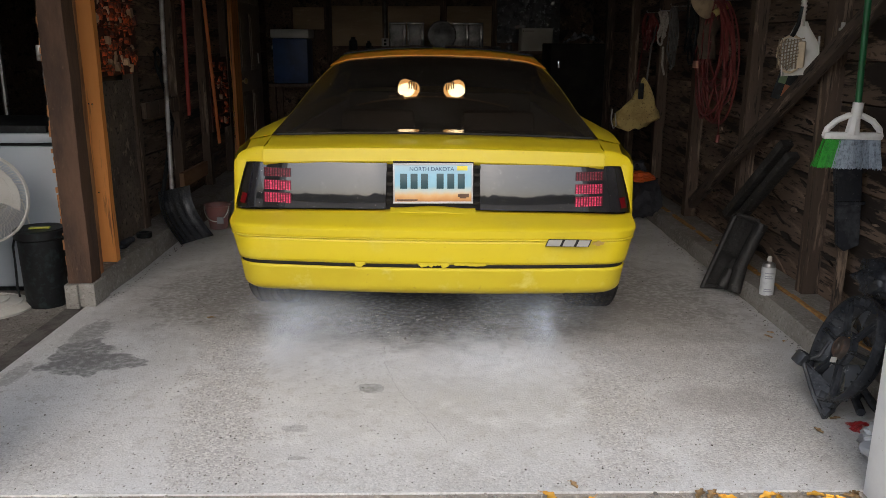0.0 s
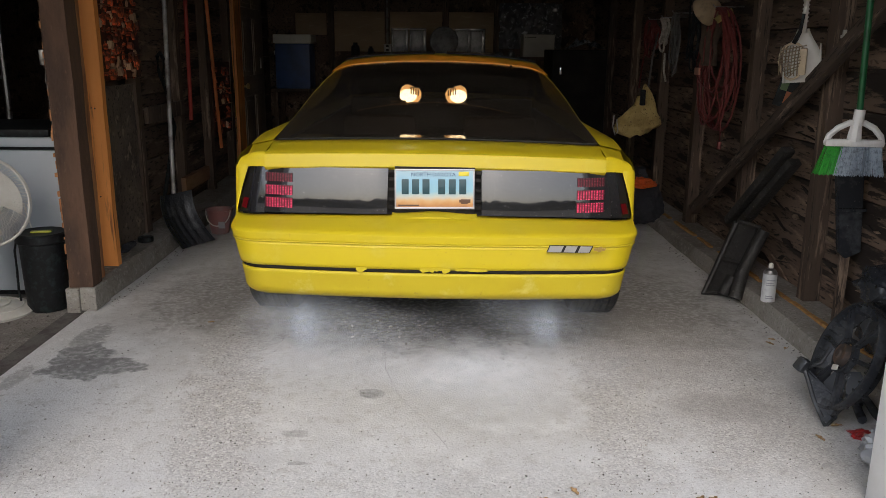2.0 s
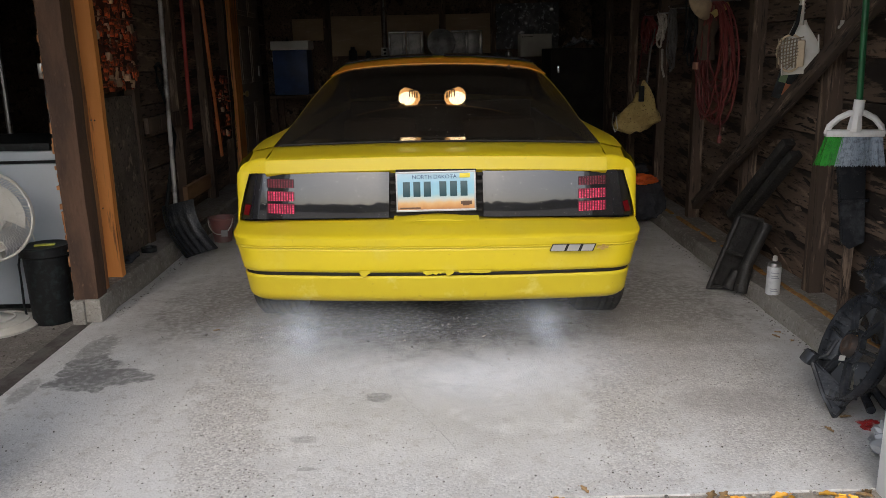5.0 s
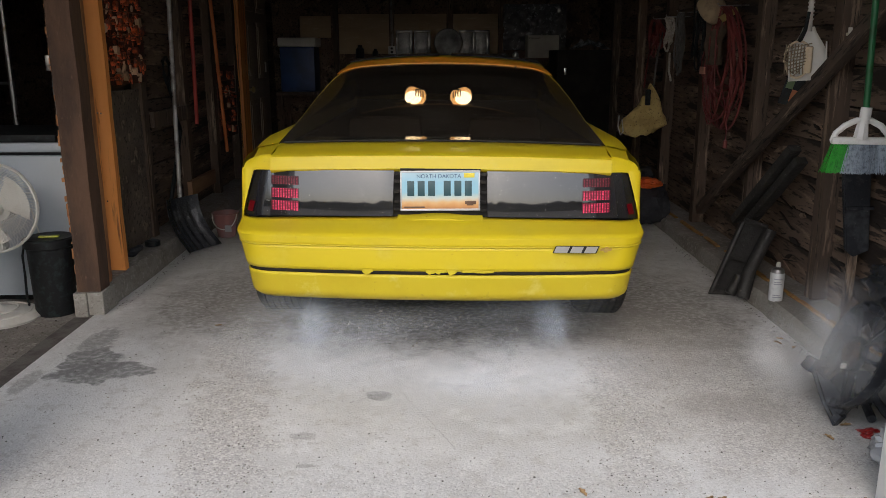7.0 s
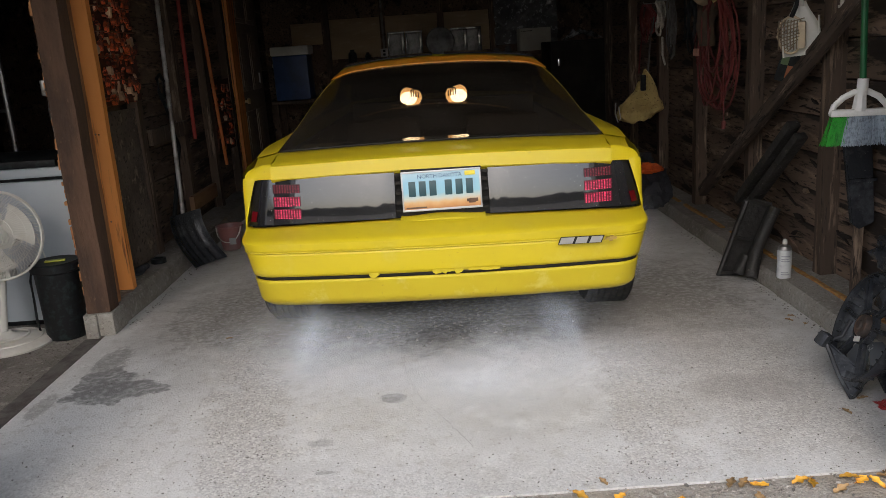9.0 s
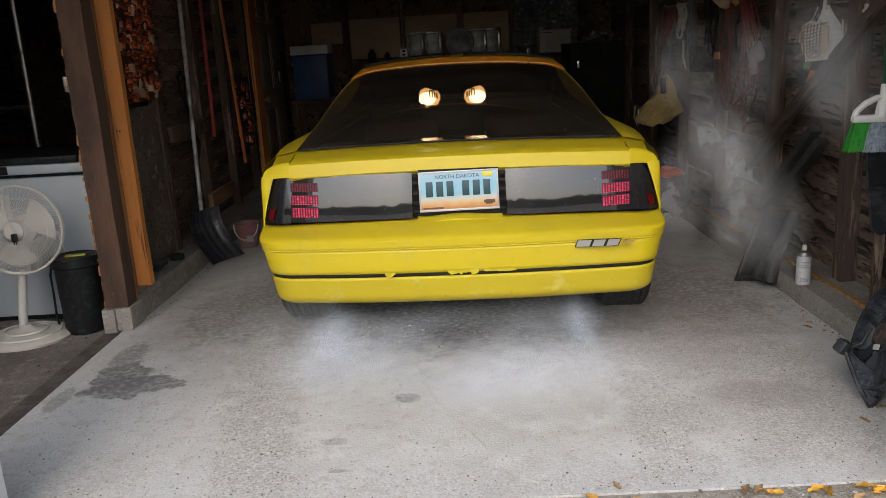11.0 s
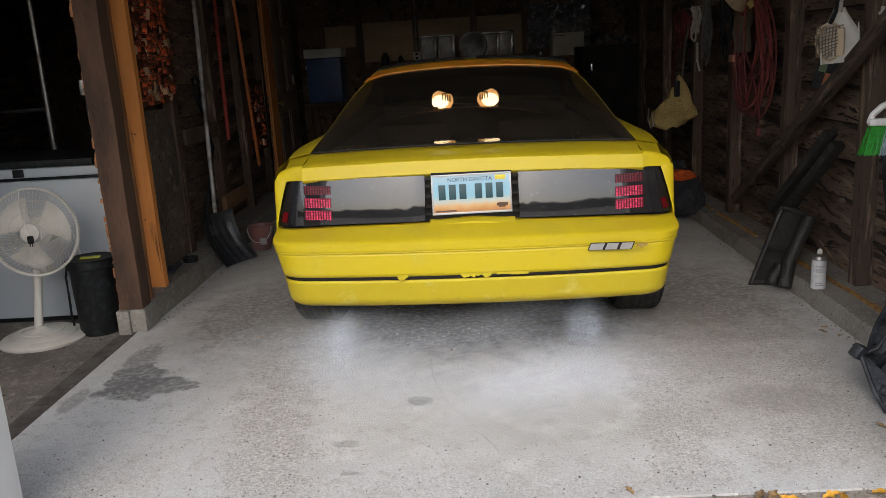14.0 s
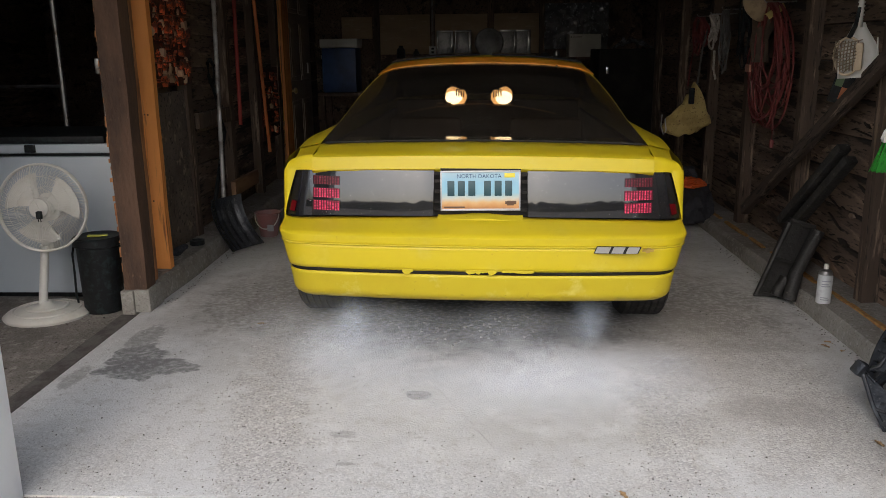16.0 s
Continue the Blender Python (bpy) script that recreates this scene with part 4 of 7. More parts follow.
PLATE_INK = mat("dark_teal_ink", (0.015, 0.06, 0.075), 0.4)
plate = part("number_plate", B(), plate_material(), CAR, "sunset-printed number plate with a white frame")
bm = B()
box(bm, (-0.150, -0.001, -0.0745), (0.150, 0.003, 0.0745), bev=0.0012)
bmesh.ops.recalc_face_normals(bm, faces=bm.faces[:])
bm.to_mesh(plate.data)
bm.free()
plate.location, plate.rotation_euler = (0.0, -0.012, 0.7435), (radians(-7), radians(-0.7), radians(1.0))
bm = B()
for lo, hi in (((-0.1535, -0.004, 0.070), (0.1535, 0.004, 0.077)), ((-0.1535, -0.004, -0.077), (0.1535, 0.004, -0.069)), ((-0.1535, -0.004, -0.069), (-0.1475, 0.004, 0.070)), ((0.1475, -0.004, -0.069), (0.1535, 0.004, 0.070))):
    box(bm, lo, hi, bev=0.0015)
part("plate_frame", bm, mat("dull_plate_metal", (0.42, 0.42, 0.43), 0.35, 0.5), plate, "white plate frame")
for x in (-0.113, -0.073, -0.033, 0.027, 0.068, 0.108):
    boxpart("plate_bar", (x - 0.0135, -0.0032, -0.020), (x + 0.0135, -0.0012, 0.038), PLATE_INK, plate, "dark teal bar", 0.0008)
bm = B()
box(bm, (0.092, -0.0030, 0.050), (0.132, -0.0012, 0.067), bev=0.0006)
part("plate_sticker", bm, mat("yellow_sticker", (0.75, 0.62, 0.05), 0.5), plate, "yellow sticker")
BROWN_PRINT = mat("brown_print", (0.12, 0.06, 0.03), 0.5)
boxpart("plate_print_bar", (-0.14, -0.0030, -0.066), (-0.06, -0.0012, -0.060), BROWN_PRINT, plate, "small dark printed bar", 0.0006)
bm = B()
for x, z, r in ((0.115, -0.048, 0.013), (0.128, -0.046, 0.010), (0.103, -0.046, 0.008)):
    box(bm, (x - r, -0.0031, z - r * 0.7), (x + r, -0.0012, z + r * 0.7), bev=0.0008)
part("plate_print_shape", bm, BROWN_PRINT, plate, "small brown printed shape")
curve = bpy.data.curves.new("lettering", "FONT")
curve.body, curve.size, curve.align_x, curve.extrude = "NORTH DAKOTA", 0.0215, "CENTER", 0.0006
curve.materials.append(mat("blue_ink", (0.03, 0.07, 0.16), 0.4))
txt = new("plate_lettering", curve)
txt.parent = plate
txt.matrix_local = pose(-0.005, -0.0022, 0.0485, 90, 0, 0)
txt["label"] = "dark blue state name"

# emblem as plain silver shapes on a dark outline
bm = B()
prism(bm, [(0.424, 0.5355), (0.586, 0.5355), (0.597, 0.5625), (0.435, 0.5625)], 1, -0.1505, -0.1445)
part("emblem_outline", bm, BLACK_TRIM, CAR, "dark emblem outline")
bm = B()
for k, (x, w) in enumerate(((0.427, 0.050), (0.487, 0.042), (0.540, 0.042))):
    prism(bm, [(x, 0.537), (x + w, 0.537), (x + w + 0.010, 0.561), (x + 0.010, 0.561)], 1, -0.152, -0.1455)
part("emblem", bm, mat("silver_emblem", (0.46, 0.45, 0.43), 0.35, 0.6), CAR, "small silver emblem shapes")
bm = B()
prism(bm, [(0.600, 0.545), (0.64, 0.545), (0.645, 0.554), (0.605, 0.554)], 1, -0.151, -0.1435)
prism(bm, [(0.615, 0.540), (0.627, 0.540), (0.631, 0.559), (0.619, 0.559)], 1, -0.1515, -0.1437)
part("emblem_cross", bm, mat("faded_gold_emblem", (0.45, 0.30, 0.08), 0.4, 0.5), CAR, "small faded gold emblem")

# underbody, axle, exhausts
bm = B()
box(bm, (-0.66, 0.10, 0.30), (0.66, 4.6, 0.42), bev=0.02)
box(bm, (-0.80, 0.76, 0.27), (0.80, 0.88, 0.36), bev=0.03)
part("underbody", bm, BLACK_TRIM, CAR, "dark underbody")
for s, xx in ((-1, -0.52), (1, 0.44)):
    bm = B()
    tube(bm, [(xx, 0.7, 0.36), (xx, 0.3, 0.37), (xx, 0.10, 0.365)], 0.024, 12)
    part("exhaust_pipe", bm, STEEL, CAR, "rusty exhaust tail pipe")


def wheel(x, y):
    bm = B()
    s = 1 if x > 0 else -1
    prof = [(0.20, -0.10), (0.27, -0.108), (0.305, -0.105), (0.322, -0.085)]
    n_tread = 6
    for i in range(n_tread):
        z = -0.075 + 0.15 * i / (n_tread - 1)
        prof += [(0.326, z - 0.009), (0.326, z + 0.009), (0.318, z + 0.011), (0.318, z + 0.014)]
    prof += [(0.322, 0.092), (0.305, 0.105), (0.27, 0.108), (0.20, 0.10)]
    m = Matrix.Translation((x, y, 0.324)) @ pose(0, 0, 0, 0, 90, 0)
    lathe(bm, prof, 40, m)
    w = part("wheel", bm, RUBBER, CAR, "black tyre with worn tread")
    bm = B()
    lathe(bm, [(0.195, 0.085 * s), (0.195, 0.111 * s), (0.17, 0.112 * s), (0.15, 0.09 * s), (0.05, 0.10 * s), (0.03, 0.112 * s)], 24, m)
    part("rim", bm, STEEL, w, "dull alloy rim")


for x in (-0.772, 0.765):
    wheel(x, 0.82)
    wheel(x, 3.40)


# ---- side bay things ----
APPLIANCE = mat("white_enamel", (0.44, 0.48, 0.52), 0.35, spots=[(2, (0.40, 0.44, 0.48), 0.45, 0.8), (70, (0.42, 0.42, 0.42), 0.78, 0.85)])
DARKPLASTIC = mat("black_plastic", (0.010, 0.010, 0.011), 0.5, spec=0.25, spots=[(30, (0.022, 0.034, 0.033), 0.5, 0.8)], bump=0.1)
DUSTY_BLACK = mat("dusty_black_plastic", (0.034, 0.037, 0.043), 0.27, spots=[(9, (0.11, 0.115, 0.125), 0.52, 0.9), (60, (0.2, 0.2, 0.2), 0.70, 0.86)], bump=0.3, bscale=70)
WHITE_PLASTIC = mat("off_white_plastic", (0.62, 0.60, 0.55), 0.4, spots=[(8, (0.54, 0.51, 0.45), 0.5, 0.8)])
BEIGE_PLASTIC = mat("beige_plastic", (0.55, 0.44, 0.30), 0.45, spots=[(10, (0.42, 0.33, 0.22), 0.5, 0.8)])
DARKCLOTH = mat("dark_cloth", (0.03, 0.032, 0.04), 0.85, spots=[(15, (0.06, 0.06, 0.07), 0.5, 0.8)], bump=0.5, bscale=60)
ORANGE_CLOTH = mat("orange_cloth", (0.75, 0.13, 0.02), 0.8, spots=[(15, (0.5, 0.08, 0.02), 0.5, 0.8)])

freezer = thing("chest_freezer", "white enamel chest freezer with a dark mat on its lid", "freezer", Matrix.Translation((0, 0, -0.012)))
boxpart("body", (-3.15, 1.0, 0.03), (-1.905, 1.62, 0.768), APPLIANCE, freezer, bev=0.012)
boxpart("gasket", (-3.14, 1.01, 0.769), (-1.915, 1.61, 0.785), DARKPLASTIC, freezer, "black rubber gasket")
boxpart("lid", (-3.16, 0.985, 0.786), (-1.897, 1.63, 0.834), APPLIANCE, freezer, bev=0.012)
boxpart("lid_mat", (-3.10, 1.0, 0.835), (-1.93, 1.60, 0.872), DARKPLASTIC, freezer, "dark grey mat")
boxpart("handle", (-2.34, 0.972, 0.792), (-2.285, 0.986, 0.832), DARKPLASTIC, freezer, "black lid handle")
boxpart("foot", (-3.1, 1.03, 0.0), (-2.0, 1.58, 0.029), DARKPLASTIC, freezer)

# pedestal fan
fan = thing("pedestal_fan", "white pedestal fan with a round wire cage, standing still", "fan", Matrix.Translation((-2.185, 0.72, -0.012)))
bm = B()
lathe(bm, [(0.205, 0.0), (0.21, 0.012), (0.19, 0.028), (0.10, 0.045), (0.035, 0.06), (0.022, 0.075)], 36, Matrix.Diagonal((1, 0.95, 1, 1)))
base = part("base", bm, WHITE_PLASTIC, fan)
bm = B()
for r in (0.16, 0.10):
    tube(bm, [(r * math.cos(a), r * 0.95 * math.sin(a), 0.050 - (r - 0.1) * 0.25) for a in np.linspace(0, 2 * math.pi, 33)], 0.005, 6, cap=False)
part("base_ridge", bm, WHITE_PLASTIC, base)
bm = B()
tube(bm, [(-0.02, 0, 0.05), (0.02, 0.02, 0.36)], 0.021, 14)
part("pole", bm, WHITE_PLASTIC, fan)
bm = B()
box(bm, (-0.005, 0.02, 0.33), (0.065, 0.09, 0.42), bev=0.015)
part("neck", bm, WHITE_PLASTIC, fan)
FAN_M = Matrix.Translation((0.045, 0.0, 0.553)) @ pose(0, 0, 0, 84, 0, 4)
bm = B()
lathe(bm, [(0.055, -0.17), (0.068, -0.15), (0.07, -0.05), (0.05, -0.04)], 20, FAN_M)
part("motor", bm, WHITE_PLASTIC, fan)
bm = B()
lathe(bm, [(0.01, 0.05), (0.045, 0.046), (0.05, 0.035), (0.05, -0.03)], 20, FAN_M)
hub = part("front_hub", bm, WHITE_PLASTIC, fan)
for k in range(3):
    bm = B()

    def blade(u, v):
        r = 0.045 + 0.13 * u
        a = math.radians(120 * k + 20 + (v - 0.5) * (58 + 24 * u))
        return FAN_M @ Vector((r * math.cos(a), r * math.sin(a), 0.0 + 0.035 * (v - 0.5)))
    grid(bm, blade, np.linspace(0, 1, 7), np.linspace(0, 1, 7), FAN_M.to_3x3() @ Vector((0, 0, -0.003)))
    part("blade", bm, WHITE_PLASTIC, fan, "white fan blade")
bm = B()
for r, z in ((0.212, 0.0), (0.214, 0.008), (0.214, -0.008)):
    tube(bm, [FAN_M @ Vector((r * math.cos(a), r * math.sin(a), z)) for a in np.linspace(0, 2 * math.pi, 49)], 0.0055, 6, cap=False)
part("cage_rim", bm, WHITE_PLASTIC, fan)
for side, nm in ((1, "front_cage"), (-1, "rear_cage")):
    bm = B()
    n = 90 if side > 0 else 60
    for k in range(n):
        a = 2 * math.pi * k / n
        pts = []
        for r in (0.055, 0.10, 0.15, 0.185, 0.212):
            aa = a + (0.212 - r) * 2.2
            pts.append(FAN_M @ Vector((r * math.cos(aa), r * math.sin(aa), side * (0.055 * (1 - (r / 0.212) ** 3)))))
        tube(bm, pts, 0.0011, 3, cap=False)
    for r in (0.10, 0.155):
        tube(bm, [FAN_M @ Vector((r * math.cos(a), r * math.sin(a), side * (0.055 * (1 - (r / 0.212) ** 3)))) for a in np.linspace(0, 2 * math.pi, 41)], 0.0016, 4, cap=False)
    part(nm, bm, WHITE_PLASTIC, fan, "white wire cage")["kind"] = "stuff"
bm = B()
tube(bm, [(0.02, -0.02, 0.765), (0.035, -0.065, 0.70), (0.055, -0.078, 0.60), (0.073, -0.085, 0.56)], 0.003, 6)
cord = part("cord", bm, WHITE_PLASTIC, fan, "white power cord")
bm = B()
box(bm, (0.061, -0.10, 0.515), (0.085, -0.078, 0.553), bev=0.005)
box(bm, (0.066, -0.092, 0.50), (0.069, -0.088, 0.515))
box(bm, (0.077, -0.092, 0.50), (0.080, -0.088, 0.515))
part("plug", bm, DARKPLASTIC, cord, "black plug")
bm = B()
pts = [(-2.06, 0.93, 0.50), (-2.03, 0.95, 0.30), (-2.0, 0.93, 0.10), (-1.99, 0.9, 0.0), (-2.03, 0.84, -0.004), (-2.08, 0.90, -0.004), (-2.15, 0.93, -0.004)]
tube(bm, pts, 0.004, 6)
single("white_cable", bm, WHITE_PLASTIC, "thin white cable trailing down the freezer to the floor", "cable")

# black bin with lid
bin_ = thing("round_bin", "black ribbed plastic bin with a lid and strap", "bin", Matrix.Translation((-1.931, 0.815, -0.012)))
bm = B()
prof = [(0.092, 0.0), (0.095, 0.005)]
for i in range(12):
    z = 0.02 + i * 0.027
    prof += [(0.0990 + i * 0.0007, z), (0.0995 + i * 0.0007, z + 0.010), (0.0993 + i * 0.0007, z + 0.025)]
lathe(bm, prof, 32)
part("body", bm, DARKPLASTIC, bin_)
bm = B()
lathe(bm, [(0.115, 0.345), (0.121, 0.35), (0.121, 0.385), (0.112, 0.393), (0.09, 0.388)], 32)
part("lid", bm, DARKPLASTIC, bin_)
bm = B()
tube(bm, [(-0.115, -0.02, 0.36), (-0.125, -0.03, 0.30), (-0.13, -0.02, 0.2), (-0.14, -0.01, 0.08), (-0.135, 0.0, 0.01)], 0.006, 6)
part("strap", bm, DARKPLASTIC, bin_, "black strap")
bm = B()
box(bm, (-0.045, -0.02, 0.389), (0.05, 0.01, 0.398), pose(0, 0, 0, 0, 0, 12), 0.003)
single("utility_knife", bm, mat("yellow_green_plastic", (0.35, 0.36, 0.04), 0.4), "yellow-green utility knife lying on the bin lid", "knife", Matrix.Translation((-1.931, 0.815, -0.012)))

# steel frame standing in the dark bay
bm = B()
tube(bm, [(-2.89, 2.5, -0.012), (-2.89, 2.5, 2.55)], 0.02, 8)
tube(bm, [(-3.9, 2.5, 1.06), (-2.89, 2.5, 1.06)], 0.012, 8)
tube(bm, [(-3.9, 2.5, -0.012), (-3.9, 2.5, 2.55)], 0.02, 8)
single("steel_rack", bm, STEEL, "thin grey steel rack frame in the dark bay", "rack")
bm = B()
tube(bm, [(-1.803, 0.80, 1.25), (-1.812, 0.79, 1.1), (-1.808, 0.80, 0.95), (-1.80, 0.80, 0.88)], 0.004, 6)
box(bm, (-1.825, 0.77, 1.18), (-1.803, 0.81, 1.25), bev=0.004)
single("wall_switch", bm, STEEL, "small grey switch box with a hanging wire", "switch")


# ---- partition wall things ----
RED_MIX = mat("assorted_red_goods", (0.55, 0.10, 0.03), 0.5, spots=[(1.5, (0.12, 0.03, 0.015), 0.45, 0.6)], obj_rand=0.7)
TAN_MIX = mat("pale_goods", (0.55, 0.36, 0.22), 0.5, obj_rand=0.5)
TRINKETS = []
for mm in (RED_MIX, TAN_MIX):
    bm = B()
    box(bm, (0, -0.5, -0.5), (1, 0.5, 0.5), bev=0.08)
    TRINKETS.append(finish("trinket", bm, mm))
    bm = B()
    bmesh.ops.create_uvsphere(bm, u_segments=8, v_segments=6, radius=0.6)
    TRINKETS.append(finish("trinket", bm, mm))


def organiser(name, y0, y1, z0, z1, x, n, seed, label):
    root = thing(name, label, "organiser")
    boxpart("backing", (x - 0.012, y0, z0), (x, y1, z1), mat("dark_red_backing", (0.09, 0.025, 0.015), 0.7, spots=[(20, (0.03, 0.015, 0.01), 0.4, 0.7)], bump=0.2), root)
    rnd = random.Random(seed)
    for i in range(n):
        y, z = y0 + 0.02 + rnd.random() * (y1 - y0 - 0.06), z0 + 0.02 + rnd.random() * (z1 - z0 - 0.06)
        w, h, d = 0.008 + rnd.random() * 0.035, 0.01 + rnd.random() * 0.05, 0.006 + rnd.random() * 0.025
        ob = new("trinket", TRINKETS[(0 if rnd.random() < 0.5 else 1) + (2 if rnd.random() < 0.16 else 0)])
        ob.parent = root
        ob.matrix_local = Matrix.Translation((x + 0.001, y, z)) @ pose(0, 0, 0, rnd.uniform(-40, 40)) @ Matrix.Diagonal((d, w, h, 1))
    bm = B()
    for z in np.linspace(z0, z1, 6)[1:-1]:
        box(bm, (x, y0 + 0.01, z), (x + 0.018, y1 - 0.01, z + 0.006))
    part("ledges", bm, mat("brown_ledge", (0.16, 0.06, 0.03), 0.6), root)


organiser("wall_organiser", 1.40, 2.00, 1.085, 1.75, -1.795, 190, 3, "red and orange printed wall organiser hung with small goods")
organiser("small_organiser", 3.62, 4.20, 0.55, 1.15, -1.795, 60, 8, "dim brown wall organiser with small hanging tools")

bm = B()
tube(bm, [(-1.70, 2.13, 0.12), (-1.765, 2.44, 1.54), (-1.78, 2.52, 1.95)], 0.014, 10)
single("steel_bar", bm, mat("galvanised_bar", (0.55, 0.53, 0.51), 0.5, 0.3, spots=[(6, (0.2, 0.17, 0.15), 0.45, 0.7)]), "long grey galvanised bar leaning on the wall", "bar")

shovel = thing("snow_shovel", "black plastic snow shovel with a ribbed scoop, leaning upright", "shovel")
bm = B()
SH = Matrix.Translation((-1.555, 2.02, 0.0)) @ pose(0, 0, 0, -16, 0, 62)


def scoop(u, v):
    z = 0.012 + 0.36 * v
    w = 0.145 - 0.01 * v
    y = 0.055 * (2 * u - 1) ** 2 * -1.2 + 0.10 * math.sin(v * 2.2) + 0.006 * math.cos(u * 38) * (1 - v)
    return SH @ Vector((w * (2 * u - 1), y, z))


grid(bm, scoop, np.linspace(0, 1, 33), np.linspace(0, 1, 12), SH.to_3x3() @ Vector((0, 0.006, 0)))
part("scoop", bm, DUSTY_BLACK, shovel, "black ribbed scoop with worn edges")
bm = B()
tube(bm, [SH @ Vector((0, 0.11, 0.15)), SH @ Vector((0, 0.13, 0.36)), (-1.735, 2.38, 0.75), (-1.76, 2.27, 1.08)], 0.014, 10)
part("shaft", bm, DARKPLASTIC, shovel)
bm = B()
tube(bm, [(-1.76, 2.27, 1.06), (-1.76, 2.22, 1.12), (-1.76, 2.21, 1.21), (-1.76, 2.27, 1.23), (-1.76, 2.33, 1.19), (-1.76, 2.31, 1.10), (-1.76, 2.27, 1.06)], 0.012, 8)
part("grip", bm, DARKPLASTIC, shovel, "black D-shaped grip")

for nm, p0, p1, col, lab in (("red_pole", (-1.765, 2.87, 0.75), (-1.765, 2.93, 1.9), (0.40, 0.04, 0.03), "dark red tool handle hanging on the wall"), ("orange_pole", (-1.75, 3.61, 0.46), (-1.75, 3.36, 1.9), (0.70, 0.20, 0.06), "orange wooden tool handle hanging on the wall")):
    bm = B()
    tube(bm, [p0, p1], 0.014, 10)
    single("tool_handle", bm, mat(nm, col, 0.5, spots=[(15, tuple(c * 0.5 for c in col), 0.5, 0.8)], stretch=(1, 1, 0.2)), lab, "handle", group="long tool handles")
bm = B()
box(bm, (-1.80, 2.64, 0.255), (-1.765, 3.27, 0.36), bev=0.004)
single("wood_offcut", bm, mat("pale_offcut", (0.34, 0.19, 0.10), 0.7, spots=[(12, (0.24, 0.12, 0.06), 0.45, 0.7)], stretch=(1, 0.2, 1)), "pale timber offcut nailed across the studs", "timber")
bm = B()
box(bm, (-1.80, 2.0, 0.80), (-1.77, 2.75, 0.90), bev=0.004)
single("cross_rail", bm, STUD, "brown timber rail across the studs", "timber")
# grey rough panel low on the partition
bm = B()
grid(bm, lambda u, v: Vector((-1.806 + 0.008 * noise.noise((u * 6, v * 6, 1)), u, v)), np.linspace(1.27, 1.88, 20), np.linspace(0.13, 1.05, 26), (-0.02, 0, 0))
tagged(part("wall_panel", bm, mat("grey_peeling_panel", (0.15, 0.115, 0.09), 0.9, spots=[(3, (0.08, 0.062, 0.05), 0.4, 0.65), (12, (0.25, 0.19, 0.14), 0.6, 0.72), (40, (0.04, 0.03, 0.025), 0.6, 0.72)], bump=0.8, bscale=20)), "grey peeling board panel between studs", "wall panel", kind="structure")

bucket = thing("bucket", "small pinkish plastic bucket with a white handle", "bucket", Matrix.Translation((-1.49, 2.45, 0.001)))
bm = B()
lathe(bm, [(0.055, 0.0), (0.06, 0.004), (0.088, 0.165), (0.094, 0.168), (0.094, 0.175), (0.085, 0.172), (0.055, 0.02)], 28, cap=False)
lathe(bm, [(0.0005, 0.004), (0.058, 0.004)], 28, cap=False)
part("pail", bm, mat("pinkish_plastic", (0.30, 0.13, 0.12), 0.4, spots=[(5, (0.2, 0.15, 0.15), 0.4, 0.8)]), bucket)
bm = B()
tube(bm, [(0.085 * math.cos(a), -0.05 * math.sin(a) - 0.03, 0.165 - 0.10 * math.sin(a)) for a in np.linspace(0, math.pi, 13)], 0.004, 6)
part("handle", bm, WHITE_PLASTIC, bucket, "white wire handle")
bm = B()
box(bm, (0.01, -0.083, 0.05), (0.055, -0.073, 0.095), bev=0.002)
part("sticker", bm, mat("grey_sticker", (0.35, 0.35, 0.36), 0.6), bucket)
bm = B()
lathe(bm, [(0.03, 0.0), (0.045, 0.002), (0.045, 0.03), (0.03, 0.032), (0.026, 0.016)], 20, Matrix.Translation((-1.73, 1.66, 0.127)))
single("tape_roll", bm, DARKPLASTIC, "black tape roll lying on the kerb", "tape")
bm = B()
for k in range(7):
    vs = bmesh.ops.create_icosphere(bm, subdivisions=2, radius=0.03)["verts"]
    bmesh.ops.transform(bm, matrix=Matrix.Translation((-1.76 + 0.02 * math.sin(k * 3), 1.40 + 0.035 * k * 0.5, 0.135 + 0.02 * (k % 2))) @ Matrix.Diagonal((0.8, 1, 0.6, 1)), verts=vs)
single("rag", bm, DARKCLOTH, "crumpled dark rag on the kerb", "rag")

# panelled door
door = thing("door_1", "brown panelled door with a brass knob, closed", "door", kind="structure")
DOORMAT = mat("brown_painted_door", (0.27, 0.21, 0.145), 0.55, spots=[(3, (0.20, 0.155, 0.105), 0.4, 0.7), (40, (0.32, 0.25, 0.18), 0.55, 0.75)], bump=0.1)
boxpart("leaf", (-1.862, 4.74, 0.125), (-1.825, 5.85, 2.1), DOORMAT, door)
for y in (4.86, 5.33):
    for z0, z1 in ((0.25, 0.80), (1.0, 1.55), (1.65, 2.0)):
        bm = B()
        box(bm, (-1.826, y, z0), (-1.818, y + 0.40, z1), bev=0.003)
        box(bm, (-1.819, y + 0.04, z0 + 0.04), (-1.812, y + 0.36, z1 - 0.04), bev=0.003)
        part("panel", bm, DOORMAT, door)
bm = B()
lathe(bm, [(0.02, 0), (0.012, 0.01), (0.012, 0.03), (0.028, 0.04), (0.03, 0.055), (0.02, 0.065)], 18, Matrix.Translation((-1.824, 4.83, 0.91)) @ pose(0, 0, 0, 0, 90, 0))
part("door_knob", bm, mat("brass", (0.55, 0.40, 0.18), 0.3, 0.9), door, "brass knob")
bm = B()
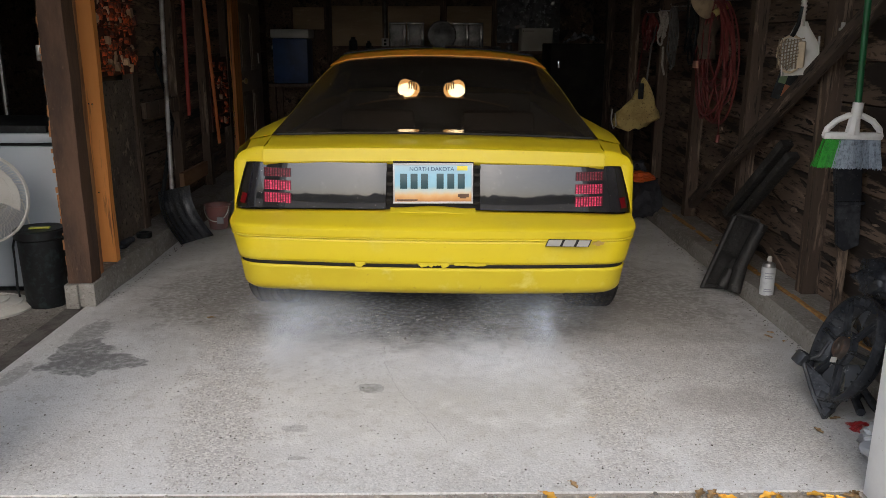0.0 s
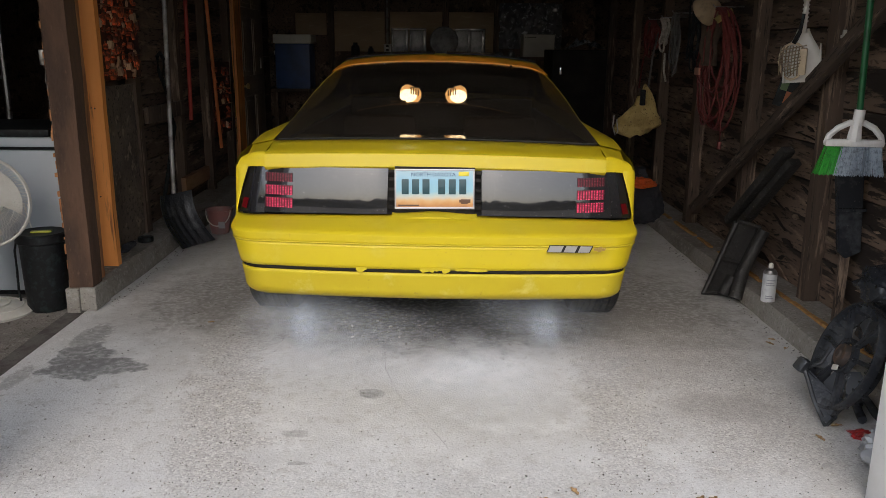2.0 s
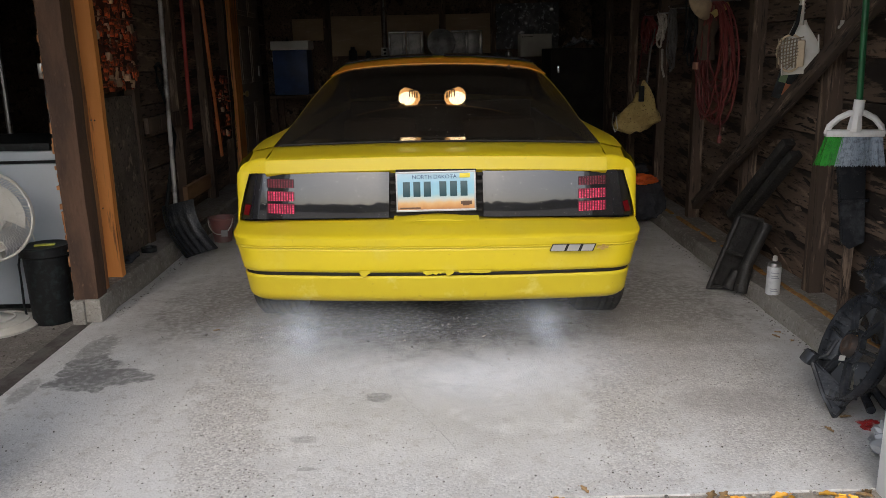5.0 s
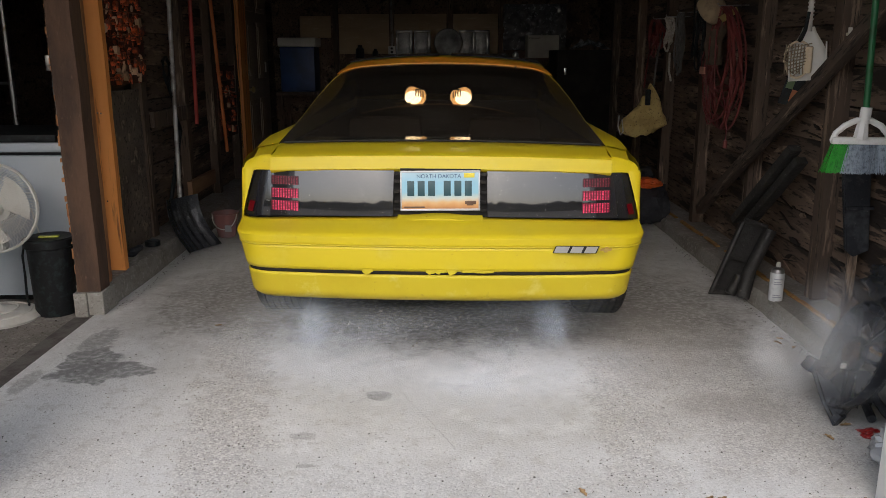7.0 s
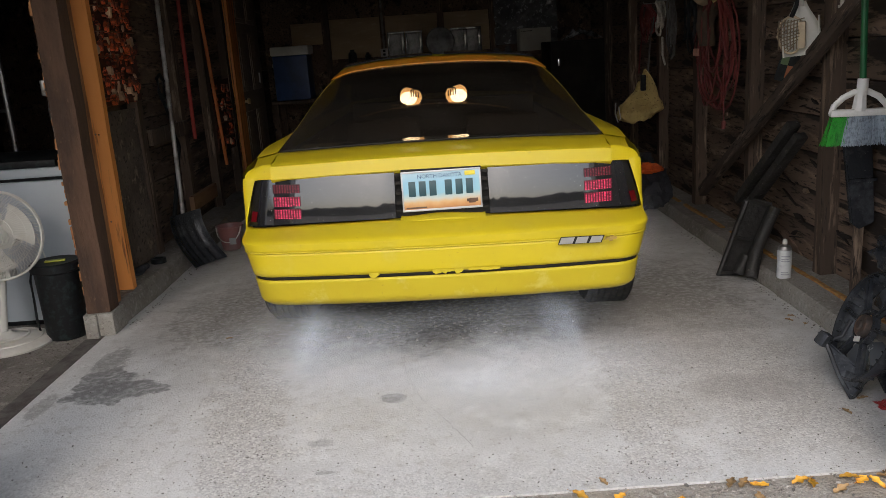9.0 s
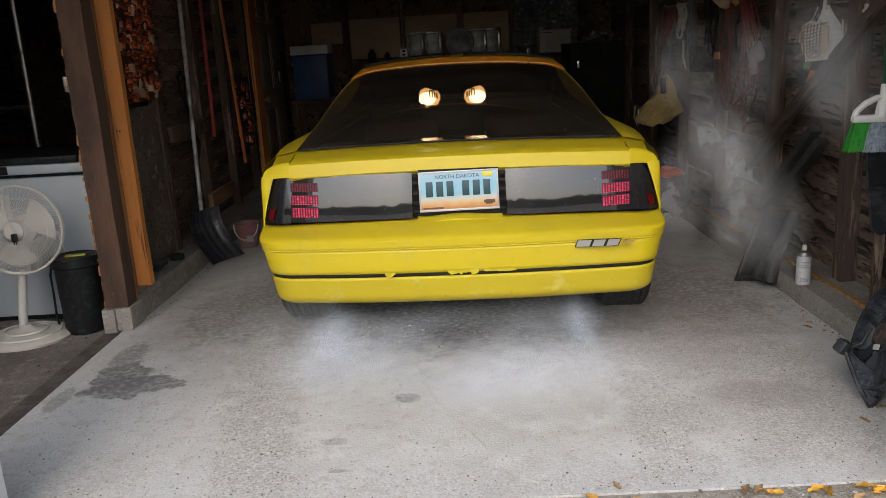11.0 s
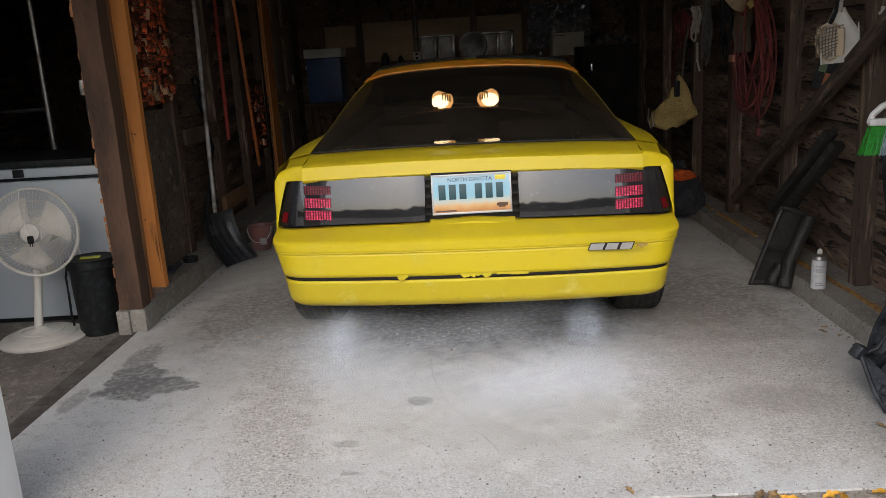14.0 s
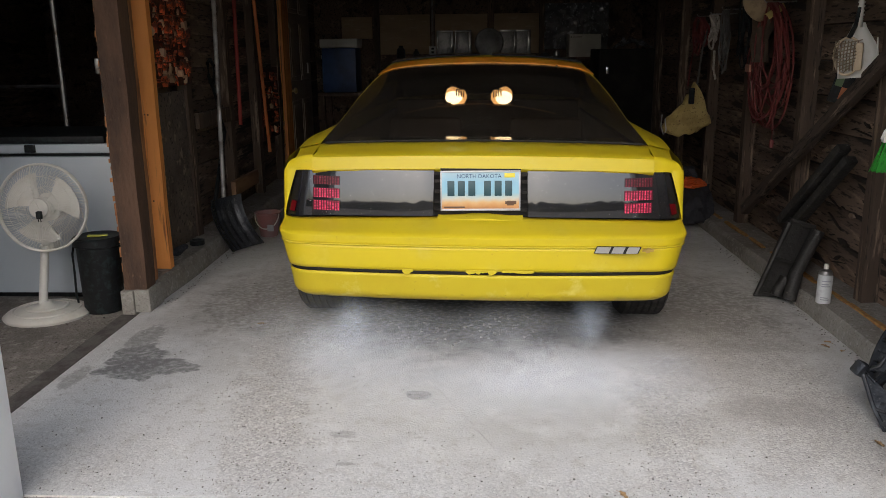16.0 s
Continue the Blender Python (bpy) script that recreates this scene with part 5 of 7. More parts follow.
lathe(bm, [(0.018, 0), (0.018, 0.012), (0.01, 0.014)], 16, Matrix.Translation((-1.824, 4.83, 1.07)) @ pose(0, 0, 0, 0, 90, 0))
part("lock", bm, STEEL, door, "steel lock")
boxpart("hinge", (-1.824, 5.60, 1.06), (-1.80, 5.625, 1.16), WHITE_PLASTIC, door, "pale hinge")
stud("trim_door", -1.862, -1.79, 4.46, 4.72, 0.125, 2.6, ORANGEWOOD, "orange stained door trim")
bm = B()
for k in range(14):
    tube(bm, [(-1.785 + 0.004 * math.cos(a + k), 4.30 + 0.010 * math.cos(a), 0.42 + k * 0.018 + 0.010 * math.sin(a)) for a in np.linspace(0, 2 * math.pi, 9)], 0.0022, 4, cap=False)
tube(bm, [(-1.785, 4.30, 0.66), (-1.785, 4.30, 0.95), (-1.795, 4.30, 1.1)], 0.004, 5)
single("chain", bm, CHROME, "thin bright steel chain hanging on the wall", "chain")


# ---- back of the garage ----
bench = thing("workbench", "dark wooden workbench shelf along the back wall", "workbench")
boxpart("top", (-0.95, 5.85, 1.155), (1.45, 6.385, 1.195), STUD, bench)
for x in (-0.93, 0.25, 1.38):
    boxpart("leg", (x, 5.9, 0.0), (x + 0.07, 5.97, 1.155), STUD, bench)
boxpart("lower_shelf", (-0.95, 5.9, 0.45), (1.45, 6.35, 0.48), STUD, bench)
table = thing("side_table", "dark low wooden stand under the cooler", "table")
boxpart("top", (-1.76, 5.85, 0.80), (-1.2, 6.38, 0.835), STUD, table)
for x in (-1.74, -1.26):
    for y in (5.88, 6.3):
        boxpart("leg", (x, y, 0.0), (x + 0.05, y + 0.05, 0.80), STUD, table)
cooler = thing("cooler", "blue camping cooler with a white lid", "cooler", Matrix.Translation((0.015, 0, 0)))
boxpart("body", (-1.725, 5.9, 0.836), (-1.345, 6.3, 1.318), mat("blue_plastic", (0.03, 0.07, 0.20), 0.45, spots=[(4, (0.02, 0.045, 0.13), 0.4, 0.7)]), cooler, bev=0.02)
boxpart("lid", (-1.74, 5.89, 1.319), (-1.325, 6.31, 1.415), WHITE_PLASTIC, cooler, "white lid", bev=0.015)
boxpart("handle", (-1.752, 6.0, 1.20), (-1.728, 6.2, 1.24), WHITE_PLASTIC, cooler, "white side handle")
for i, (x0, x1, lab) in enumerate(((-1.11, -0.54, "a"), (-0.475, 0.118, "b"), (0.195, 0.705, "c"))):
    bm = B()
    box(bm, (x0, 6.37, 1.24), (x1, 6.395, 1.68), bev=0.003)
    tagged(part("wall_panel_back", bm, PLY), "aged tan plywood panel on the back wall", "wall panel", kind="structure")
bm = B()
box(bm, (-1.55, 6.37, 1.42), (-1.2, 6.395, 1.66), bev=0.003)
tagged(part("wall_panel_back", bm, PLY), "aged tan plywood panel on the back wall", "wall panel", kind="structure")
for x in (-1.17, -0.535, 0.13, 0.72):
    stud("wall_stud_back", x, x + 0.055, 6.32, 6.398, 0.0, 2.6)

BEZEL = mat("clear_grey_plastic", (0.22, 0.22, 0.22), 0.18, 0.5, spots=[(9, (0.06, 0.06, 0.06), 0.45, 0.65), (25, (0.5, 0.5, 0.5), 0.62, 0.75)])
bez = thing("lamp_bezel", "grey plastic lamp bezel standing on the bench", "car part", Matrix.Translation((-0.357, 6.15, 1.196)), "car lamp bezels on the bench")
bm = B()
for lo, hi in (((-0.095, -0.03, 0.0), (0.095, 0.03, 0.025)), ((-0.095, -0.03, 0.275), (0.095, 0.03, 0.30)), ((-0.095, -0.03, 0.025), (-0.075, 0.03, 0.275)), ((0.06, -0.03, 0.025), (0.095, 0.03, 0.275))):
    box(bm, lo, hi, bev=0.005)
box(bm, (0.04, -0.045, 0.03), (0.06, 0.0, 0.22), pose(0, 0, 0, 0, 10, 0), 0.005)
part("frame", bm, BEZEL, bez)
boxpart("insert", (-0.074, 0.0, 0.026), (0.059, 0.02, 0.274), mat("dull_silver_insert", (0.25, 0.245, 0.235), 0.4, 0.5, spots=[(12, (0.1, 0.1, 0.1), 0.4, 0.7)]), bez, "dull silver insert")
for x in (-0.155, 0.345, 0.502):
    copy_thing(bez, Matrix.Translation((x, 6.15, 1.196)))
bm = B()
lathe(bm, [(0.155, 0.0), (0.16, 0.01), (0.15, 0.022), (0.12, 0.018), (0.06, 0.035), (0.03, 0.04)], 36, Matrix.Translation((0.134, 6.10, 1.357)) @ pose(0, 0, 0, 82, 0, 0))
single("hubcap", bm, mat("dull_hubcap", (0.20, 0.20, 0.20), 0.5, 0.6, spots=[(8, (0.08, 0.08, 0.08), 0.4, 0.7)]), "round dull silver hubcap propped on the bench", "hubcap")
outlet = thing("wall_outlet", "pale outlet box with a conduit running up", "outlet")
boxpart("outlet_box", (-0.545, 6.295, 1.235), (-0.465, 6.32, 1.325), WHITE_PLASTIC, outlet)
bm = B()
tube(bm, [(-0.505, 6.31, 1.32), (-0.505, 6.31, 2.5)], 0.012, 8)
part("conduit", bm, STEEL, outlet)
for z in (1.26, 1.30):
    boxpart("socket", (-0.52, 6.291, z - 0.012), (-0.49, 6.2955, z + 0.012), DARKPLASTIC, outlet)
boxpart("spare", (-0.535, 6.2925, 1.24), (-0.532, 6.2950, 1.32), STEEL, outlet)
carton = thing("carton", "white cardboard carton with plain printed bars", "box")
boxpart("carton_box", (1.005, 5.95, 1.196), (1.345, 6.25, 1.435), mat("white_card", (0.46, 0.43, 0.38), 0.8, spots=[(3, (0.36, 0.33, 0.29), 0.4, 0.7)]), carton)
bm = B()
box(bm, (1.02, 5.946, 1.40), (1.03, 5.9495, 1.412))
box(bm, (1.04, 5.946, 1.402), (1.14, 5.9495, 1.409))
box(bm, (1.25, 5.946, 1.215), (1.32, 5.9495, 1.225))
part("printed_bars", bm, DARKPLASTIC, carton, "dark printed bars")
# crumpled clear sheeting
bm = B()
grid(bm, lambda u, v: Vector((u, 6.28 + 0.07 * noise.noise((u * 7, v * 7, 2)) + 0.03 * noise.noise((u * 22, v * 22, 6)), v)), np.linspace(0.76, 1.47, 44), np.linspace(1.28, 1.78, 34), (0, 0.003, 0))
me = finish("plastic_sheeting", bm, mat("crumpled_clear_plastic", (0.14, 0.14, 0.145), 0.15, spots=[(25, (0.45, 0.45, 0.46), 0.6, 0.7)], spec=0.9), False)
tagged(new("plastic_sheeting", me), "crumpled clear plastic sheeting hung on the wall", "plastic sheet")
for k, (x, y, w, h) in enumerate(((-0.85, 6.1, 0.10, 0.14), (-0.68, 6.12, 0.07, 0.10), (0.75, 6.08, 0.10, 0.05), (0.88, 6.05, 0.08, 0.07))):
    bm = B()
    lathe(bm, [(w * 0.5, 0), (w * 0.52, h * 0.1), (w * 0.45, h * 0.7), (w * 0.25, h * 0.85), (w * 0.25, h)], 14, Matrix.Translation((x, y, 1.196)))
    single("bottle", bm, DARKPLASTIC if k < 2 else BEZEL, "small dim workshop bottle on the bench" if k < 2 else "small shiny workshop jar on the bench", "bottle", group="bottles on the bench")
MATT_BLACK = mat("matt_black_steel", (0.012, 0.011, 0.010), 0.8, spots=[(8, (0.02, 0.018, 0.016), 0.45, 0.7)], spec=0.15)
cab = thing("tall_cabinet", "black steel cabinet with a small chrome handle", "cabinet")
boxpart("body", (1.13, 4.62, 0.02), (1.645, 5.2, 1.275), MATT_BLACK, cab, bev=0.01)
boxpart("door", (1.14, 4.60, 0.06), (1.635, 4.619, 1.26), MATT_BLACK, cab, bev=0.004)
boxpart("handle", (1.195, 4.575, 1.05), (1.218, 4.60, 1.115), CHROME, cab, "small chrome handle")
rnd = random.Random(6)
bm = B()
grid(bm, lambda u, v: Vector((1.28 + 0.35 * u, 4.65 + 0.25 * v, 1.276 + 0.10 * abs(math.sin(u * 3.1)) * (0.6 + 0.8 * noise.noise((u * 5, v * 4, 3))) + 0.015 * noise.noise((u * 18, v * 18, 3)) + 0.01)), np.linspace(0, 1, 22), np.linspace(0, 1, 16), (0, 0, -0.004))
me = finish("plastic_bag", bm, mat("crumpled_grey_film", (0.22, 0.22, 0.23), 0.25, spots=[(20, (0.06, 0.06, 0.06), 0.45, 0.6)], spec=0.8), False)
tagged(new("plastic_bag", me), "crumpled grey plastic bag on the cabinet", "bag")


# ---- right wall things ----
def coil(name, loops, y, z_top, drop, wid, x, r, material, label, seed, tail=None):
    """A hanging coil of cord: many loose loops from one nail."""
    rnd = random.Random(seed)
    bm = B()
    line = []
    for k in range(loops):
        w, d = wid * (0.45 + 0.6 * rnd.random()), drop * (0.65 + 0.4 * rnd.random())
        oy, ox = wid * 0.35 * (rnd.random() - 0.5), 0.05 * rnd.random()
        sk = rnd.uniform(-0.25, 0.25)
        pts = []
        for a in np.linspace(0, 2 * math.pi, 25):
            s = math.sin(a / 2)
            pts.append((x - ox - 0.012 * math.sin(a * 2 + k), y + oy * s + w * 0.5 * math.sin(a) * (0.35 + 0.65 * s) + sk * wid * s * s * 0.5, z_top - d * s * s + 0.01 * math.sin(3 * a) * s))
        line += pts if not line else pts[1:]
    tube(bm, line, r, 5)
    if tail:
        tube(bm, tail, r, 6)
    return single(name, bm, material, label, "cord", group="hanging cords")


RED_CORD = mat("faded_red_cord", (0.20, 0.042, 0.036), 0.55, spots=[(12, (0.16, 0.03, 0.028), 0.4, 0.7)])
GREY_CORD = mat("grey_cord", (0.13, 0.12, 0.11), 0.6, spots=[(12, (0.08, 0.075, 0.07), 0.4, 0.7)])
coil("extension_cord", 17, 1.90, 1.52, 0.70, 0.66, 1.755, 0.0055, RED_CORD, "faded red extension cord hanging in loose coils", 2, [(1.72, 1.9, 1.1), (1.71, 1.72, 0.9), (1.71, 1.70, 0.80), (1.71, 1.70, 0.74)])
bm = B()
tube(bm, [(1.71, 1.70, 0.745), (1.71, 1.70, 0.70)], 0.013, 8)
single("cord_plug", bm, RED_CORD, "faded red plug hanging from its cord", "plug")
coil("red_cord_coil", 9, 3.38, 1.50, 0.28, 0.30, 1.74, 0.007, RED_CORD, "dark red cord coil hanging on a nail", 5, [(1.72, 3.5, 1.4), (1.70, 3.55, 1.15), (1.66, 3.45, 0.98)])
coil("white_rope", 5, 3.02, 1.50, 0.26, 0.10, 1.73, 0.008, mat("pale_rope", (0.48, 0.43, 0.36), 0.8, spots=[(40, (0.33, 0.29, 0.24), 0.45, 0.7)], bump=0.4), "pale braided rope hanging in a hank", 7, [(1.72, 3.0, 1.25), (1.71, 2.96, 1.12), (1.72, 2.93, 1.05)])
coil("grey_rope", 7, 2.75, 1.52, 0.42, 0.20, 1.74, 0.006, GREY_CORD, "grey rope hanging in long loops", 9)
coil("dark_cable", 5, 2.38, 1.60, 0.50, 0.22, 1.74, 0.006, DARKPLASTIC, "black cable hanging in long loops", 12)
for y, z in ((1.93, 1.53), (3.38, 1.51), (3.02, 1.51), (2.75, 1.53), (2.38, 1.61)):
    bm = B()
    tube(bm, [(1.88, y, z), (1.69, y, z - 0.004), (1.68, y, z + 0.012)], 0.005, 6)
    tagged(part("wall_nail", bm, STEEL), "rusty nail in the board wall", "nail", "wall nails")
boxpart_ob = B()
box(boxpart_ob, (1.70, 2.16, 1.12), (1.715, 2.24, 1.165), bev=0.003)
single("cord_tag", boxpart_ob, mat("orange_white_tag", (0.6, 0.30, 0.2), 0.6), "small orange and white paper tag", "tag")

bag = thing("cloth_bag", "yellowed canvas tool bag hanging by a cord", "bag")
bm = B()
gb = Matrix.Translation((1.60, 3.2, 0.80))


def bagf(u, v):
    a = u * 2 * math.pi
    z = 0.13 - 0.31 * v
    w = (0.05 + 0.17 * math.sin(min(1, v * 1.15) * math.pi / 2) * (1 if v < 0.8 else 1 - (v - 0.8) * 3.2))
    tilt = 0.05 * v
    return gb @ Vector((w * math.cos(a) * (1 + 0.10 * noise.noise((math.cos(a) * 2, math.sin(a) * 2, v * 3))) - tilt * math.cos(a), 0.05 * (0.3 + v) * math.sin(a) * (1 + 0.5 * noise.noise((a, v * 4, 2))), z + 0.09 * math.cos(a) * (1 - v) + 0.03 * noise.noise((math.cos(a) * 2, v * 5, 9))))


grid(bm, bagf, np.linspace(0, 1, 33), np.linspace(0, 0.97, 16))
bmesh.ops.remove_doubles(bm, verts=bm.verts[:], dist=0.0006)
part("pouch", bm, mat("yellowed_canvas", (0.60, 0.45, 0.17), 0.85, spots=[(6, (0.45, 0.32, 0.11), 0.45, 0.7), (60, (0.22, 0.15, 0.06), 0.62, 0.75)], bump=0.4, bscale=80), bag)
bm = B()
tube(bm, [(1.66, 3.2, 0.92), (1.68, 3.22, 1.1), (1.70, 3.25, 1.25), (1.75, 3.28, 1.45)], 0.008, 6)
part("strap", bm, GREY_CORD, bag, "grey strap")
bm = B()
box(bm, (1.595, 3.13, 0.86), (1.635, 3.16, 0.98), bev=0.008)
part("clip", bm, DARKPLASTIC, bag, "black clip")
bm = B()
tube(bm, [(1.41, 3.18, 0.78), (1.40, 3.16, 0.70), (1.42, 3.15, 0.63), (1.44, 3.15, 0.66), (1.43, 3.17, 0.75)], 0.005, 6)
part("drawstring", bm, WHITE_PLASTIC, bag, "pale drawstring")

cap = thing("cap", "beige cloth cap hanging on the wall", "hat")
bm = B()
vs = lathe(bm, [(0.002, 0.10), (0.05, 0.09), (0.08, 0.06), (0.092, 0.0), (0.09, -0.01)], 20, Matrix.Translation((1.66, 2.02, 1.50)) @ pose(0, 0, 0, 55, 25, 20), cap=False)
part("crown", bm, mat("tan_cap_cloth", (0.34, 0.25, 0.15), 0.85, spots=[(12, (0.22, 0.16, 0.10), 0.45, 0.7)], bump=0.3), cap)
bm = B()
grid(bm, lambda u, v: Vector((1.69 + 0.10 * v, 1.93 + 0.16 * (u - 0.5) * (1 - 0.35 * v), 1.46 + 0.06 * v - 0.03 * (2 * u - 1) ** 2)), np.linspace(0, 1, 9), np.linspace(0, 1, 5), (0, 0, -0.004))
part("peak", bm, mat("yellowed_peak", (0.50, 0.40, 0.14), 0.8, spots=[(12, (0.38, 0.29, 0.10), 0.45, 0.7)]), cap, "yellowed peak")
bm = B()
grid(bm, lambda u, v: Vector((1.72 + 0.03 * math.sin(u * 12) + 0.03 * noise.noise((u * 3, v * 3, 4)), 2.06 + 0.20 * (u - 0.5) * (1 - 0.3 * v), 1.52 - 0.34 * v)), np.linspace(0, 1, 22), np.linspace(0, 1, 14), (0.012, 0, 0))
single("work_apron", bm, mat("brown_cloth", (0.09, 0.062, 0.042), 0.9, spots=[(8, (0.05, 0.035, 0.025), 0.4, 0.7)], bump=0.4), "dark brown work cloth hanging in folds", "cloth")

pan = thing("dustpan", "off-white dustpan hanging by its handle", "dustpan", Matrix.Translation((1.712, 0.72, 1.13)) @ pose(0, 0, 0, 0, -4, -28))
bm = B()


def panf(u, v):
    w = 0.078 * (1 - 0.75 * smooth(0.35, 1.05, v) ** 1.3) + 0.004
    d = 0.03 * (1 - (2 * u - 1) ** 6) * (0.3 + 0.7 * v)
    return Vector((w * (2 * u - 1), d - 0.03, 0.24 * v))


grid(bm, panf, np.linspace(0, 1, 17), np.linspace(0, 1, 12), (0, 0.004, 0))
part("pan", bm, WHITE_PLASTIC, pan)
for s in (-1, 1):
    boxpart("side_rim", (s * 0.076 - 0.003, -0.06, 0.0), (s * 0.076 + 0.003, 0.0, 0.17), WHITE_PLASTIC, pan, bev=0.002)
bm = B()
tube(bm, [(0, -0.01, 0.22), (0.005, -0.012, 0.30), (0.012, -0.008, 0.42)], 0.013, 10, 0.010)
for k in range(7):
    tube(bm, [(0.004 + k * 0.001, -0.0115, 0.27 + k * 0.018), (0.0045 + k * 0.001, -0.0115, 0.277 + k * 0.018)], 0.015, 10)
part("handle", bm, WHITE_PLASTIC, pan)
bm = B()
tube(bm, [(0.012 + 0.016 * math.cos(a), -0.006, 0.435 + 0.018 * math.sin(a)) for a in np.linspace(0, 2 * math.pi, 13)], 0.004, 6, cap=False)
part("hanging_loop", bm, WHITE_PLASTIC, pan)
sc = thing("slotted_scoop", "beige slotted litter scoop hung in front of a dustpan", "scoop", Matrix.Translation((1.648, 0.70, 1.235)) @ pose(0, 0, 0, 6, 0, -30))
bm = B()
for k in range(8):
    a = -0.052 + k * 0.013
    for t0, t1 in ((0.0, 1.0),):
        tube(bm, [(a, -0.035 * math.cos(a * 22) * math.sin(v * math.pi) - 0.01, -0.085 + 0.15 * v) for v in np.linspace(0.08, 0.95, 8)], 0.0028, 5)
for k in range(9):
    v = 0.1 + k * 0.1
    w = 0.055 * math.sin(min(1, v * 1.4) * math.pi / 2)
    tube(bm, [(w * q, -0.035 * math.cos(w * q * 22) * math.sin(v * math.pi) - 0.01, -0.085 + 0.15 * v + 0.012 * q) for q in np.linspace(-1, 1, 7)], 0.0028, 5)
part("slotted_bowl", bm, mat("dark_clear_bowl", (0.22, 0.17, 0.11), 0.3), sc)
bm = B()
tube(bm, [(0.058 * math.cos(a) * (1 if math.sin(a) > 0 else 0.9), -0.01, -0.01 + 0.082 * math.sin(a)) for a in np.linspace(0, 2 * math.pi, 25)], 0.006, 6, cap=False)
box(bm, (0.03, -0.035, -0.07), (0.062, 0.0, 0.05), bev=0.008)
part("rim", bm, BEIGE_PLASTIC, sc)
bm = B()
tube(bm, [(0.0, -0.01, 0.07), (0.02, -0.01, 0.12), (0.03, -0.01, 0.20)], 0.011, 8, 0.007)
part("handle", bm, DARKPLASTIC, sc, "dark tapering handle")

card = thing("glove_card", "black retail card with green and orange patches", "card", Matrix.Translation((1.735, 0.95, 1.03)) @ pose(0, 0, 0, 0, 0, -35))
boxpart("card_back", (-0.045, -0.004, -0.03), (0.045, 0.0, 0.11), DARKPLASTIC, card, bev=0.002, m=pose(0, 0, 0, 0, 15, 0))
boxpart("green_patch", (-0.035, -0.007, 0.05), (0.0, -0.0045, 0.095), mat("dull_green_print", (0.12, 0.18, 0.08), 0.6), card, bev=0.001, m=pose(0, 0, 0, 0, 15, 0))
boxpart("orange_patch", (0.0, -0.007, -0.01), (0.035, -0.0045, 0.05), mat("dull_orange_print", (0.4, 0.13, 0.05), 0.6), card, bev=0.001, m=pose(0, 0, 0, 0, 15, 0))
bm = B()
box(bm, (1.745, 0.40, 1.325), (1.765, 0.48, 1.338), bev=0.002)
box(bm, (1.755, 0.47, 1.33), (1.768, 0.485, 1.36), bev=0.002)
single("wall_hook", bm, WHITE_PLASTIC, "small white wall hook", "hook")

# broom
broom = thing("broom", "angle broom with green and grey bristles, hung upside down handle up", "broom", Matrix.Translation((1.606, 0.0, 0.0)) @ pose(0, 0, 0, 0, 0, -12))
broom["label"] = "angle broom with green and grey bristles hanging by a green handle"
bm = B()
tube(bm, [(0.008, 0, 1.03), (-0.022, 0.0, 1.95)], 0.0125, 12)
part("handle", bm, mat("green_metal_tube", (0.012, 0.10, 0.035), 0.35, spots=[(20, (0.01, 0.06, 0.02), 0.5, 0.8)]), broom, "green painted metal handle")
head = B()
tube(head, [(0.006, 0, 0.995), (0.009, 0, 1.055)], 0.020, 14)
outer = [(-0.098, 0.925), (-0.09, 0.955), (-0.06, 0.985), (-0.022, 1.005), (0.030, 1.005), (0.068, 0.985), (0.094, 0.955), (0.102, 0.925)]
tube(head, [(x, 0, z) for x, z in outer], 0.012, 8)
box(head, (-0.104, -0.02, 0.915), (0.107, 0.02, 0.942), bev=0.008)
tube(head, [(0.003, 0, 1.0), (0.0, 0, 0.935)], 0.020, 8, 0.028)
part("head", head, mat("white_broom_head", (0.75, 0.74, 0.72), 0.4, spots=[(20, (0.6, 0.58, 0.55), 0.5, 0.8)]), broom, "white plastic open head")
rnd = random.Random(21)
GREENB = mat("green_bristles", (0.04, 0.34, 0.03), 0.5, spots=[(60, (0.02, 0.2, 0.02), 0.45, 0.7)])
GREYB = mat("grey_bristles", (0.33, 0.39, 0.46), 0.5, spots=[(60, (0.16, 0.19, 0.23), 0.45, 0.7)])
gb1, gb2 = B(), B()
for k in range(520):
    u = rnd.random()
    x0, x1 = -0.098 + 0.198 * u, -0.128 + 0.244 * u + rnd.uniform(-0.006, 0.006)
    y0 = rnd.uniform(-0.014, 0.014)
    tube(gb1 if u < 0.30 + rnd.uniform(-0.03, 0.03) else gb2, [(x0, y0, 0.918), ((x0 + x1) / 2, y0 * 1.2, 0.86), (x1, y0 * 1.7, 0.806 + rnd.uniform(-0.006, 0.006))], 0.0014, 3, cap=False)
for bmx, mm, lb in ((gb1, GREENB, "green bristles"), (gb2, GREYB, "grey bristles")):
    o = part("bristles", bmx, mm, broom, lb)
    o["kind"] = "stuff"

# dark hung board and stick under the broom
bm = B()
prism(bm, [(1.715, 0.76), (1.835, 0.76), (1.865, 0.42), (1.80, 0.39), (1.765, 0.42)], 1, 0.30, 0.325, 0.004)
box(bm, (1.74, 0.29, 0.60), (1.86, 0.31, 0.615), bev=0.003)
single("metal_bracket", bm, DUSTY_BLACK, "dark tapered metal bracket hung on the wall", "bracket")
bm = B()
box(bm, (1.79, 0.31, 0.09), (1.825, 0.34, 0.43), bev=0.003)
single("wood_stick", bm, STUD, "short split wooden stick standing on the kerb", "stick")

